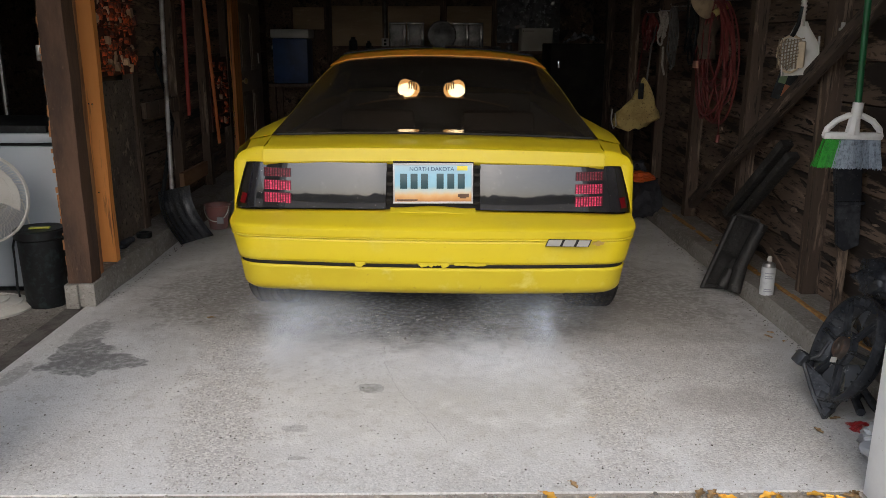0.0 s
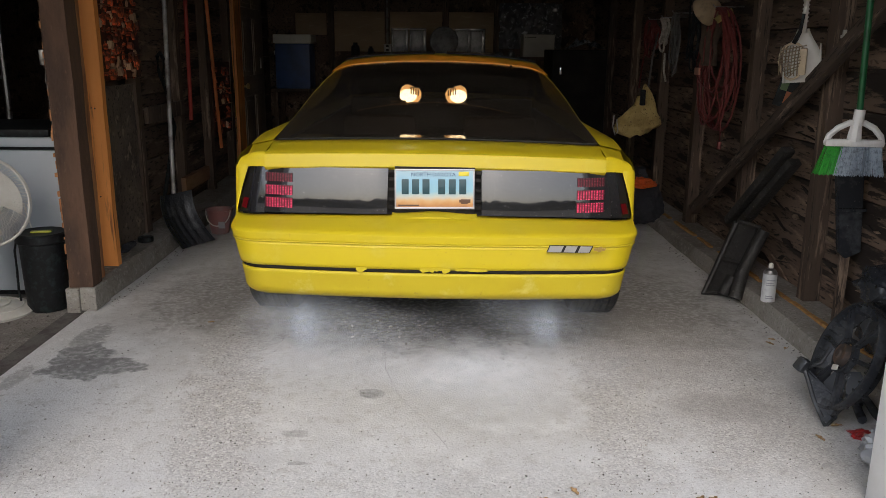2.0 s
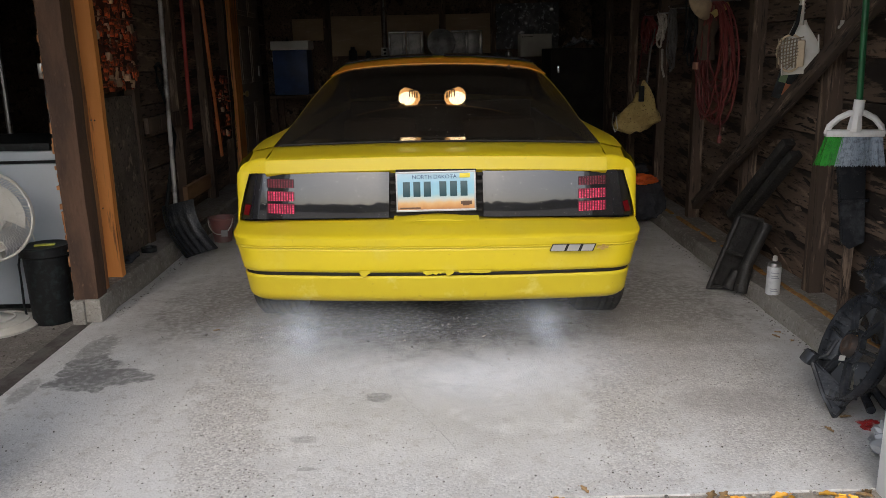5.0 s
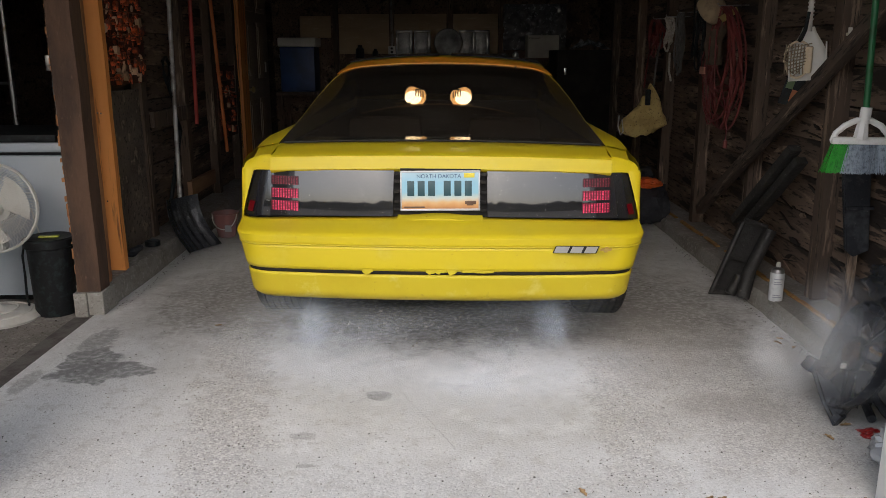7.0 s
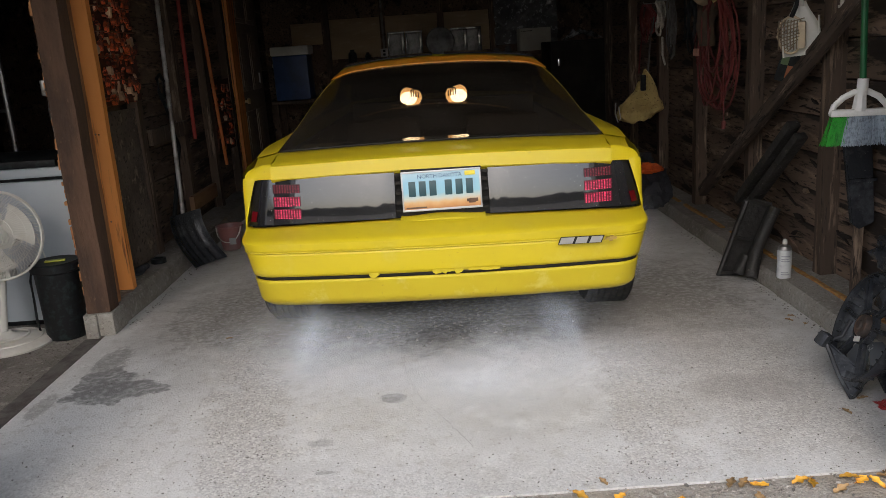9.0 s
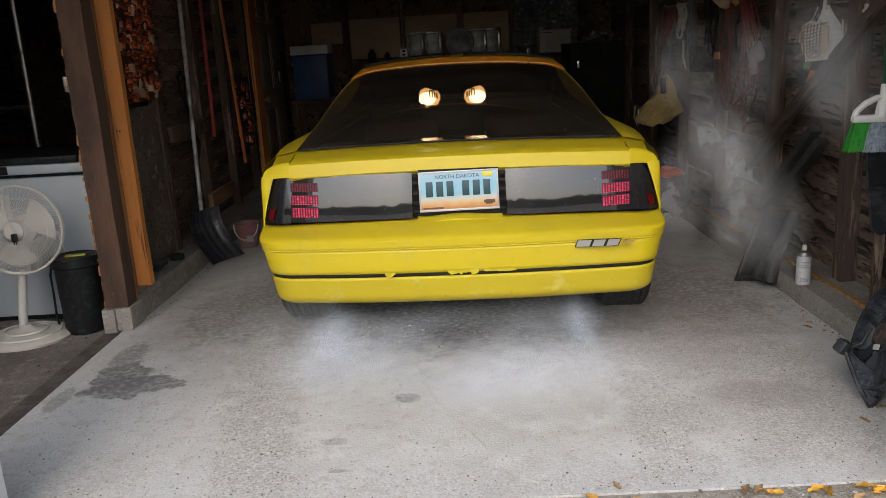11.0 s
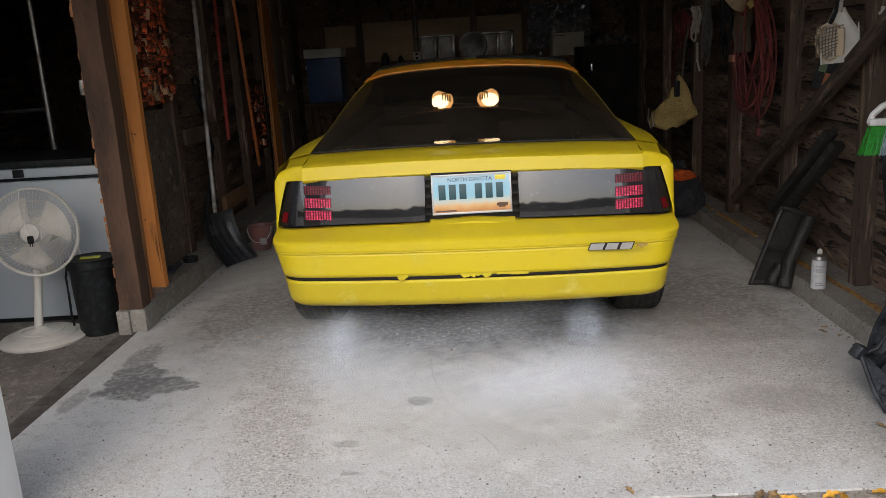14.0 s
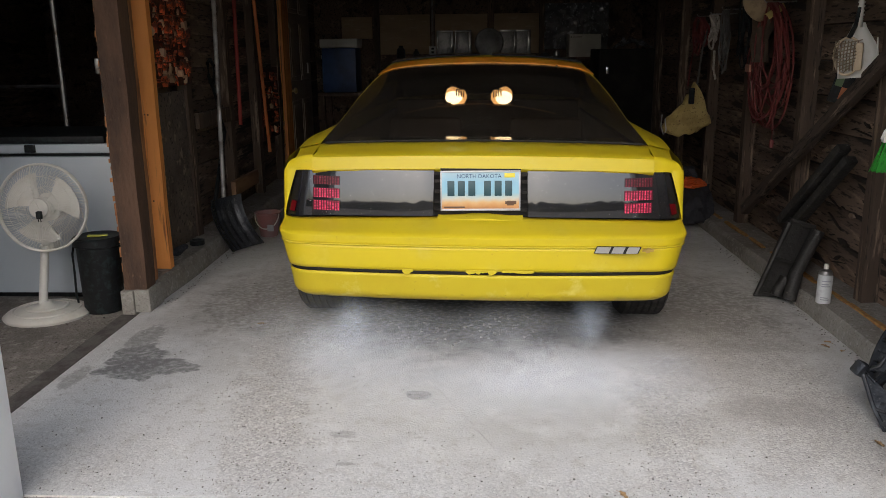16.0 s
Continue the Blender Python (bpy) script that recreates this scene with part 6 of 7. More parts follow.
GRIMY = mat("grimy_black_plastic", (0.018, 0.017, 0.016), 0.6, spots=[(12, (0.032, 0.03, 0.028), 0.45, 0.7), (50, (0.10, 0.09, 0.08), 0.70, 0.8)], bump=0.6, bscale=40)
# leaning black car parts
tray = thing("leaning_tray", "black plastic car trim tray leaning on the kerb", "car part")
bm = B()
prism(bm, [(1.44, 0.0), (1.575, -0.0), (1.715, 0.375), (1.58, 0.405)], 1, 1.02, 1.035, 0.003)
part("panel", bm, GRIMY, tray)
bm = B()
for a, b in (((1.445, 0.0), (1.585, 0.40)), ((1.57, 0.0), (1.71, 0.37)), ((1.515, 0.20), (1.645, 0.175)), ((1.585, 0.40), (1.712, 0.372)), ((1.448, 0.012), (1.572, 0.012))):
    tube(bm, [(a[0], 1.0, a[1] + 0.012), (b[0], 1.0, b[1])], 0.013, 6)
part("rim", bm, GRIMY, tray)
bm = B()
for a, b, r in (((1.56, 0.86, 0.03), (1.60, 0.90, 0.16), 0.034), ((1.60, 0.90, 0.16), (1.69, 0.90, 0.38), 0.03), ((1.52, 0.93, 0.03), (1.57, 0.95, 0.12), 0.03)):
    tube(bm, [a, b], r, 10)
single("rubber_bumper", bm, GRIMY, "black rubber bumper blocks leaning on the tray", "car part")
rail = thing("leaning_rail", "long dusty black moulding leaning against the wall brace", "car part")
for d in (0.0, 0.075):
    bm = B()
    bw = Matrix.Translation((1.60 + d * 0.45, 1.14 - d * 1.1, 0.38)) @ look((0, 0, 0), (0.11, -0.46, 0.50)).to_3x3().to_4x4()
    box(bm, (-0.032, -0.02, -0.60 + d), (0.032, 0.02, 0.0), bw, 0.008)
    part("bar", bm, GRIMY, rail)

spray = thing("spray_can", "white spray can with a grey shoulder standing on the kerb", "can", Matrix.Translation((1.632, 0.645, 0.086)))
bm = B()
lathe(bm, [(0.030, 0.0), (0.033, 0.002), (0.033, 0.135), (0.031, 0.14)], 28)
part("body", bm, mat("white_can_print", (0.62, 0.63, 0.64), 0.35, spots=[(30, (0.5, 0.5, 0.52), 0.5, 0.8)]), spray)
bm = B()
lathe(bm, [(0.0315, 0.14), (0.032, 0.145), (0.026, 0.158), (0.014, 0.164), (0.012, 0.168)], 28)
part("shoulder", bm, STEEL, spray, "dull metal shoulder")
bm = B()
lathe(bm, [(0.011, 0.168), (0.012, 0.175), (0.010, 0.188), (0.006, 0.192)], 18)
part("nozzle", bm, WHITE_PLASTIC, spray, "white nozzle")
GREY_PRINT = mat("grey_print", (0.32, 0.33, 0.36), 0.5)
for k, z in enumerate((0.11, 0.095, 0.085, 0.03, 0.02)):
    bm = B()
    vs = [bm.verts.new((0.0335 * math.cos(a), 0.0335 * math.sin(a), z + dz)) for a in np.linspace(-2.4, -1.2 - 0.2 * (k % 2), 6) for dz in (0, 0.005)]
    for i in range(5):
        bm.faces.new((vs[2 * i], vs[2 * i + 2], vs[2 * i + 3], vs[2 * i + 1]))
    part("printed_bar", bm, GREY_PRINT, spray, "grey printed bar")

# radiator fan shroud
ax_n = Vector((-0.923, 0.112, 0.369)).normalized()
ax_v = (Vector((0.3, 0, 1)) - ax_n * ax_n.dot(Vector((0.3, 0, 1)))).normalized()
ax_u = ax_v.cross(ax_n)
SHM = Matrix.Translation((1.438, -0.444, 0.234)) @ Matrix((ax_u, ax_v, ax_n)).transposed().to_4x4()
shroud = thing("radiator_fan_shroud", "dusty black car radiator fan in its plastic shroud, leaning", "fan shroud")
bm = B()
lathe(bm, [(0.160, -0.050), (0.166, -0.056), (0.178, -0.030), (0.197, -0.022), (0.201, 0.002), (0.199, 0.012), (0.192, 0.012), (0.190, -0.010), (0.172, -0.020), (0.158, -0.044), (0.160, -0.050)], 56, SHM, cap=False)
ring = part("ring", bm, DUSTY_BLACK, shroud)
for k in range(30):
    bm = B()
    box(bm, (0.166, -0.0022, -0.034), (0.194, 0.0022, 0.004), SHM @ pose(0, 0, 0, 0, 0, 12 * k), 0.001)
    part("rib", bm, DUSTY_BLACK, ring)
bm = B()
lathe(bm, [(0.036, -0.03), (0.041, -0.02), (0.041, 0.014), (0.036, 0.022), (0.018, 0.024), (0.014, 0.030)], 24, SHM)
part("motor", bm, mat("rusty_motor", (0.055, 0.043, 0.037), 0.7, 0.2, spots=[(14, (0.14, 0.085, 0.06), 0.5, 0.75)], bump=0.3), shroud, "rust-brown motor can")
bm = B()
lathe(bm, [(0.050, -0.012), (0.066, -0.012), (0.066, 0.008), (0.050, 0.008), (0.050, -0.012)], 28, SHM, cap=False)
part("motor_collar", bm, DUSTY_BLACK, shroud)
bm = B()
box(bm, (-0.030, -0.058, 0.012), (0.006, -0.038, 0.0155), SHM @ pose(0, 0, 0, 0, 0, 20), 0.001)
part("label_sticker", bm, WHITE_PLASTIC, shroud, "white label")
for a in (8, 52, 128, 176, 236, 300):
    bm = B()
    box(bm, (0.062, -0.008, -0.012), (0.185, 0.008, 0.004), SHM @ pose(0, 0, 0, 0, 0, a), 0.003)
    box(bm, (0.066, -0.002, 0.004), (0.178, 0.002, 0.013), SHM @ pose(0, 0, 0, 0, 0, a), 0.001)
    part("arm", bm, DUSTY_BLACK, shroud)
BLADE = mat("grey_dusty_blade", (0.075, 0.08, 0.088), 0.45, spots=[(20, (0.45, 0.45, 0.45), 0.68, 0.76)])
for k in (1, 3, 4):
    bm = B()

    def fb(u, v):
        r = 0.05 + 0.105 * u
        a = math.radians(72 * k + 30 + (v - 0.5) * (24 + 18 * u) + 14 * u)
        return SHM @ Vector((r * math.cos(a), r * math.sin(a), -0.036 - 0.03 * (v - 0.5)))
    grid(bm, fb, np.linspace(0, 1, 6), np.linspace(0, 1, 5), SHM.to_3x3() @ Vector((0, 0, -0.003)))
    part("blade", bm, BLADE, shroud, "dusty grey blade")
# corner plate down to the floor, and lugs of the shroud
bm = B()
corner = [Vector(p) for p in ((1.345, -0.36, 0.150), (1.352, -0.44, 0.060), (1.358, -0.522, 0.003), (1.385, -0.520, 0.030), (1.405, -0.50, 0.085), (1.385, -0.42, 0.110))]
A = [bm.verts.new(p) for p in corner]
C = [bm.verts.new(p + Vector((0.014, 0.004, -0.002))) for p in corner]
bm.faces.new(A)
bm.faces.new(C[::-1])
for i in range(6):
    bm.faces.new((A[i], C[i], C[(i + 1) % 6], A[(i + 1) % 6]))
part("corner_plate", bm, DUSTY_BLACK, shroud)
bm = B()
tube(bm, [(1.345, -0.355, 0.152), (1.352, -0.44, 0.062), (1.360, -0.522, 0.006)], 0.008, 8)
tube(bm, [(1.345, -0.355, 0.152), (1.40, -0.36, 0.175), (1.43, -0.36, 0.23)], 0.008, 8)
part("edge_flange", bm, DUSTY_BLACK, shroud)
for c, q in (((1.342, -0.350, 0.160), 0.026), ((1.388, -0.508, 0.062), 0.022), ((1.372, -0.515, 0.028), 0.016)):
    bm = B()
    box(bm, (-q, -q * 0.8, -q), (q, q * 0.8, q), Matrix.Translation(c) @ pose(0, 0, 0, 20, 25, 30), q * 0.4)
    part("mount_lug", bm, DUSTY_BLACK, shroud)


def crumple(name, centre, size, seed, material, label, category, amp=0.35):
    bm = B()
    vs = bmesh.ops.create_icosphere(bm, subdivisions=4, radius=1.0)["verts"]
    for v in vs:
        p = v.co.copy()
        k = 1 + amp * noise.noise(p * 1.7 + Vector((seed, 0, 0))) + amp * 0.6 * abs(noise.noise(p * 4 + Vector((0, seed, 0)))) + amp * 0.2 * noise.noise(p * 9)
        v.co = Vector((p.x * size[0] * k, p.y * size[1] * k, max(-size[2], p.z * size[2] * k)))
    return single(name, bm, material, label, category, Matrix.Translation(centre))


crumple("black_tarp", (1.735, -0.13, 0.385), (0.075, 0.13, 0.07), 4, DUSTY_BLACK, "crumpled black tarp behind the fan shroud", "tarp")
crumple("black_tarp_bundle", (1.77, -0.12, 0.20), (0.055, 0.17, 0.112), 7, DUSTY_BLACK, "crumpled black tarp bundle resting on the kerb", "tarp")
crumple("duffel_bag", (1.57, 2.82, 0.17), (0.15, 0.24, 0.17), 9, DARKCLOTH, "dark duffel bag on the floor", "bag", 0.25)
crumple("orange_cloth", (1.53, 2.66, 0.335), (0.075, 0.05, 0.035), 13, ORANGE_CLOTH, "bright orange cloth lying on the dark bag", "cloth", 0.6)
crumple("jacket", (1.50, 2.92, 0.36), (0.12, 0.10, 0.06), 17, DARKCLOTH, "dark jacket heaped on the bag", "jacket", 0.5)
bm = B()
tube(bm, [(1.50, -0.50, 0.016), (1.52, -0.42, 0.03), (1.56, -0.40, 0.05), (1.545, -0.50, 0.04), (1.56, -0.58, 0.016), (1.50, -0.60, 0.016)], 0.016, 10)
single("rubber_hose", bm, DUSTY_BLACK, "short black rubber hose on the floor", "hose")
crumple("red_wrapper", (1.44, -0.60, 0.012), (0.035, 0.02, 0.012), 3, mat("red_foil", (0.30, 0.02, 0.02), 0.3, spots=[(30, (0.5, 0.45, 0.4), 0.6, 0.7)]), "crumpled red wrapper on the floor", "wrapper", 0.7)
crumple("silver_bag", (1.42, -0.80, 0.05), (0.07, 0.08, 0.055), 5, mat("silver_film", (0.38, 0.39, 0.41), 0.3, spots=[(9, (0.2, 0.2, 0.21), 0.4, 0.7)], spec=0.8), "crumpled silver plastic bag by the jamb", "bag", 0.5)
# sealing foam along the kerb
bm = B()
pts = [(1.735 + 0.008 * noise.noise((y * 9, 2, 2)) + 0.02 * (0.7 - y) * 0.2, y, 0.094) for y in np.linspace(FRONT + 0.2, 2.9, 60)]
for i, (a, b) in enumerate(zip(pts, pts[1:])):
    if noise.noise((i * 0.35, 4, 4)) > -0.25:
        w = 0.012 + 0.008 * noise.noise((i * 0.9, 1, 1))
        box(bm, (a[0] - w, a[1] - 0.004, 0.078), (a[0] + w, b[1] + 0.006, 0.098 + 0.008 * noise.noise((i * 1.3, 2, 1))), bev=0.004)
tagged(part("sealing_strip", bm, mat("orange_foam", (0.42, 0.23, 0.07), 0.9, spots=[(30, (0.28, 0.13, 0.05), 0.45, 0.7)], bump=0.6)), "crumbling orange foam strip along the wall foot", "trim", kind="structure")

# ---- floor details: cracks, pebbles, leaves ----
def crack(pts, w, seed):
    bm = B()
    P = [Vector((x, y, 0.0012)) for x, y in pts]
    fine = []
    for a, b in zip(P, P[1:]):
        n = max(2, int((b - a).length / 0.02))
        fine += [a.lerp(b, i / n) for i in range(n)]
    L, R = [], []
    for i, p in enumerate(fine):
        j = Vector((noise.noise((i * 0.9, seed, 0)), noise.noise((i * 0.9, seed, 5)), 0)) * 0.02
        ww = w * (0.5 + abs(noise.noise((i * 0.5, seed, 9))) * 1.6)
        L.append(bm.verts.new(p + j + Vector((-ww, -ww * 0.6, 0))))
        R.append(bm.verts.new(p + j + Vector((ww, ww * 0.6, 0))))
    for i in range(len(L) - 1):
        bm.faces.new((L[i], R[i], R[i + 1], L[i + 1]))
    return tagged(part("floor_crack", bm, mat("crack_dirt", (0.13, 0.12, 0.11), 1.0)), "thin dark crack in the concrete floor", "crack", kind="structure")


crack([(-0.21, 0.173), (-0.193, -0.014), (-0.134, -0.26), (-0.047, -0.451), (0.056, -0.697)], 0.0006, 1)
crack([(-0.60, 0.25), (-0.465, 0.277), (-0.219, 0.345), (0.092, 0.492), (0.37, 0.61), (0.6, 0.667)], 0.0011, 2)
crack([(1.10, 0.55), (1.25, 0.50), (1.40, 0.53), (1.55, 0.50)], 0.0012, 3)


def scatter(name, n, region, smin, smax, material, label, seed, flat=0.6):
    """Many small stones in one mesh."""
    rnd = random.Random(seed)
    g = (1 + 5 ** 0.5) / 2
    base = np.array([(-1, g, 0), (1, g, 0), (-1, -g, 0), (1, -g, 0), (0, -1, g), (0, 1, g), (0, -1, -g), (0, 1, -g), (g, 0, -1), (g, 0, 1), (-g, 0, -1), (-g, 0, 1)]) / 1.9
    tri = [(0, 11, 5), (0, 5, 1), (0, 1, 7), (0, 7, 10), (0, 10, 11), (1, 5, 9), (5, 11, 4), (11, 10, 2), (10, 7, 6), (7, 1, 8), (3, 9, 4), (3, 4, 2), (3, 2, 6), (3, 6, 8), (3, 8, 9), (4, 9, 5), (2, 4, 11), (6, 2, 10), (8, 6, 7), (9, 8, 1)]
    verts, faces = [], []
    for i in range(n):
        x, y, z = region(rnd)
        s = smin + (smax - smin) * rnd.random() ** 3
        a, w = rnd.random() * 6.28, rnd.uniform(0.5, 1)
        for p in base:
            q = p * rnd.uniform(0.75, 1.2) * np.array((s, s * w, s * flat))
            verts.append((x + q[0] * math.cos(a) - q[1] * math.sin(a), y + q[0] * math.sin(a) + q[1] * math.cos(a), z + q[2] + s * flat * 0.5))
        faces += [tuple(k + 12 * i for k in t) for t in tri]
    me = bpy.data.meshes.new(name)
    me.from_pydata(verts, [], faces)
    me.materials.append(material)
    return tagged(new(name, me), label, "debris", kind="stuff")


PEBBLE = mat("mixed_pebbles", (0.32, 0.30, 0.27), 0.9, spots=[(40, (0.18, 0.16, 0.14), 0.45, 0.7)], island=0.6)
DIRT = mat("dark_crumbs", (0.09, 0.078, 0.065), 0.95, island=0.5)
scatter("loose_pebbles", 260, lambda r: (r.gauss(-0.02, 0.36), r.gauss(0.52, 0.14), 0.0), 0.0015, 0.010, PEBBLE, "loose pebbles on the floor under the bumper", 1)
scatter("floor_crumbs", 1500, lambda r: (r.uniform(-1.5, 1.5), -0.95 + 2.2 * r.random() ** 1.4, 0.0), 0.001, 0.004, DIRT, "dark crumbs scattered over the floor", 2)


def strip_spot(r):
    """A place on the floor, mostly in the two worn strips."""
    y, k = -0.96 + 1.8 * r.random() ** 1.2, r.random()
    x = r.gauss(-0.82 - 0.16 * y, 0.10) if k < 0.45 else r.gauss(0.76 + 0.16 * y, 0.11) if k < 0.75 else r.uniform(-1.5, 1.5)
    return (max(-1.6, min(1.5, x)), y, 0.0)


scatter("pale_grit", 3400, strip_spot, 0.001, 0.0042, PEBBLE, "pale grit scattered over the floor", 12)
scatter("kerb_debris", 240, lambda r: (1.565 + 0.05 * r.random() - 0.03 * r.random(), r.uniform(-0.4, 2.2), 0.0), 0.0015, 0.0055, DIRT, "dirt and crumbs along the kerb foot", 3)
scatter("kerb_debris_left", 200, lambda r: (-1.63 + 0.05 * (r.random() - 0.3), r.uniform(0.8, 2.6), 0.0), 0.0015, 0.005, DIRT, "dirt and crumbs along the kerb foot", 4)
scatter("drive_gravel", 1500, lambda r: (r.uniform(-1.5, 1.5), FRONT + 0.01 - 0.3 * r.random(), -0.006), 0.002, 0.009, PEBBLE, "coarse gravel of the drive at the threshold", 5)
scatter("bay_dirt", 250, lambda r: (r.uniform(-2.9, -1.75), r.uniform(-0.3, 0.9), -0.012), 0.0015, 0.007, DIRT, "dirt crumbs on the side bay floor", 6)

LEAF = mat("yellow_autumn_leaf", (0.62, 0.33, 0.03), 0.6, spots=[(30, (0.42, 0.16, 0.02), 0.5, 0.7)], obj_rand=0.35)
BROWNLEAF = mat("dry_brown_leaf", (0.34, 0.22, 0.10), 0.75, spots=[(40, (0.2, 0.11, 0.05), 0.5, 0.7)], obj_rand=0.35)


def leaf_mesh(seed, material):
    bm = B()

    def f(u, v):
        w = 0.016 * math.sin(math.pi * min(1, 0.05 + u * 0.95)) ** 0.8 * (0.72 + 0.28 * math.cos(u * 14 + seed))
        return Vector((0.05 * (u - 0.5), w * (2 * v - 1), 0.004 + 0.006 * (2 * v - 1) ** 2 + 0.004 * math.sin(u * 3 + seed)))
    grid(bm, f, np.linspace(0, 1, 15), np.linspace(0, 1, 5), (0, 0, -0.0006))
    tube(bm, [(0.025, 0, 0.008), (0.042, 0.002, 0.006)], 0.0008, 4)
    return finish("leaf", bm, material)


LEAVES = [leaf_mesh(k, LEAF) for k in range(3)] + [leaf_mesh(5, BROWNLEAF)]
rnd = random.Random(31)
spots_ = [(0.33, -0.99, 0), (0.438, -1.017, 1), (0.767, -0.982, 3), (0.80, -0.985, 3), (0.84, -1.0, 2), (0.96, -0.995, 0), (0.985, -1.012, 1), (1.10, -0.995, 0), (1.126, -1.013, 2), (1.16, -1.03, 1), (1.20, -1.0, 3), (1.22, -0.985, 3), (0.813, -1.068, 3), (0.60, -1.06, 0), (1.05, -1.05, 3)]
for x, y, k in spots_:
    ob = new("fallen_leaf", LEAVES[k])
    ob.matrix_world = Matrix.Translation((x, y - 0.014, 0.0)) @ pose(0, 0, 0, rnd.uniform(-12, 12), rnd.uniform(-12, 12), rnd.random() * 360)
    tagged(ob, "dry brown fallen leaf on the threshold" if k == 3 else "bright yellow fallen leaf on the threshold", "leaf", group="fallen leaves")
for x, y, k in ((1.299, -0.61, 3), (0.411, -0.94, 3), (1.50, 0.28, 3), (1.545, 0.22, 3), (1.53, 0.33, 3), (-1.05, 0.55, 3), (1.40, -0.52, 3)):
    ob = new("fallen_leaf", LEAVES[k])
    ob.matrix_world = Matrix.Translation((x, y, 0.001)) @ pose(0, 0, 0, 0, 0, rnd.random() * 360) @ Matrix.Diagonal((0.7, 0.7, 0.7, 1))
    tagged(ob, "small dry leaf scrap on the concrete floor", "leaf", group="fallen leaves")

# far tree line across the road, behind the open side
bm = B()
TL = []
for i in range(161):
    x = -120 + 1.5 * i
    h = 5.0 + 2.2 * noise.noise((i * 0.13, 1, 1)) + 1.4 * noise.noise((i * 0.5, 3, 1)) + 0.8 * noise.noise((i * 1.7, 7, 1))
    TL.append((bm.verts.new((x, -60, -0.5)), bm.verts.new((x, -60 + 1.5 * noise.noise((i, 2, 2)), h * 0.6)), bm.verts.new((x, -61, h))))
for a, b in zip(TL, TL[1:]):
    bm.faces.new((a[0], b[0], b[1], a[1]))
    bm.faces.new((a[1], b[1], b[2], a[2]))
tagged(part("backdrop_trees", bm, mat("far_foliage", (0.05, 0.06, 0.03), 0.9, spots=[(0.5, (0.03, 0.035, 0.02), 0.4, 0.7)])), "distant dark tree line across the road", "trees", kind="structure")


# ---- exhaust smoke: soft rigid puffs that drift ----
def smoke_material(name, density, col=(0.92, 0.94, 0.97)):
    m = bpy.data.materials.new(name)
    m.use_nodes = True
    nt = m.node_tree
    nt.nodes.remove(nt.nodes["Principled BSDF"])
    co = nt.nodes.new("ShaderNodeTexCoord")
    ln = nt.nodes.new("ShaderNodeVectorMath")
    ln.operation = "LENGTH"
    nt.links.new(co.outputs["Object"], ln.inputs[0])
    r = nt.nodes.new("ShaderNodeMapRange")
    r.interpolation_type = "SMOOTHERSTEP"
    r.inputs["From Min"].default_value, r.inputs["From Max"].default_value = 0.98, 0.05
    nt.links.new(ln.outputs["Value"], r.inputs["Value"])
    oi = nt.nodes.new("ShaderNodeObjectInfo")
    n = nt.nodes.new("ShaderNodeTexNoise")
    n.noise_dimensions = "4D"
    n.inputs["Scale"].default_value = 1.9
    n.inputs["Detail"].default_value = 4
    nt.links.new(co.outputs["Object"], n.inputs["Vector"])
    nt.links.new(oi.outputs["Random"], n.inputs["W"])
    r2 = nt.nodes.new("ShaderNodeMapRange")
    r2.inputs["From Min"].default_value, r2.inputs["From Max"].default_value = 0.22, 0.80
    nt.links.new(n.outputs["Fac"], r2.inputs["Value"])
    mu = nt.nodes.new("ShaderNodeMath")
    mu.operation = "MULTIPLY"
    nt.links.new(r.outputs[0], mu.inputs[0])
    nt.links.new(r2.outputs[0], mu.inputs[1])
    mu2 = nt.nodes.new("ShaderNodeMath")
    mu2.operation = "MULTIPLY"
    nt.links.new(mu.outputs[0], mu2.inputs[0])
    mu2.inputs[1].default_value = density
    df = nt.nodes.new("ShaderNodeBsdfDiffuse")
    df.inputs[0].default_value = (*col, 1)
    tl = nt.nodes.new("ShaderNodeBsdfTranslucent")
    tl.inputs[0].default_value = (*col, 1)
    mix = nt.nodes.new("ShaderNodeMixShader")
    mix.inputs[0].default_value = 0.1
    nt.links.new(df.outputs[0], mix.inputs[1])
    nt.links.new(tl.outputs[0], mix.inputs[2])
    tr = nt.nodes.new("ShaderNodeBsdfTransparent")
    out = nt.nodes.new("ShaderNodeMixShader")
    nt.links.new(mu2.outputs[0], out.inputs[0])
    nt.links.new(tr.outputs[0], out.inputs[1])
    nt.links.new(mix.outputs[0], out.inputs[2])
    nt.links.new(out.outputs[0], nt.nodes["Material Output"].inputs[0])
    return m


def puff_mesh(name, material, slices):
    """A soft ball of smoke: gently bowed layers through a unit sphere."""
    bm = B()
    for y in slices:
        R = math.sqrt(max(0.05, 1 - y * y))
        rings = []
        for q in (0.0, 0.35, 0.7, 1.0):
            if q == 0:
                rings.append([bm.verts.new((0, y - 0.3, 0))])
                continue
            rings.append([bm.verts.new((R * q * math.cos(a), y - 0.3 * (1 - q * q), R * q * math.sin(a))) for a in np.linspace(0, 2 * math.pi, 21)[:-1]])
        for k in range(20):
            bm.faces.new((rings[0][0], rings[1][k], rings[1][(k + 1) % 20]))
            for a, b in zip(rings[1:], rings[2:]):
                bm.faces.new((a[k], b[k], b[(k + 1) % 20], a[(k + 1) % 20]))
    return finish(name, bm, material)


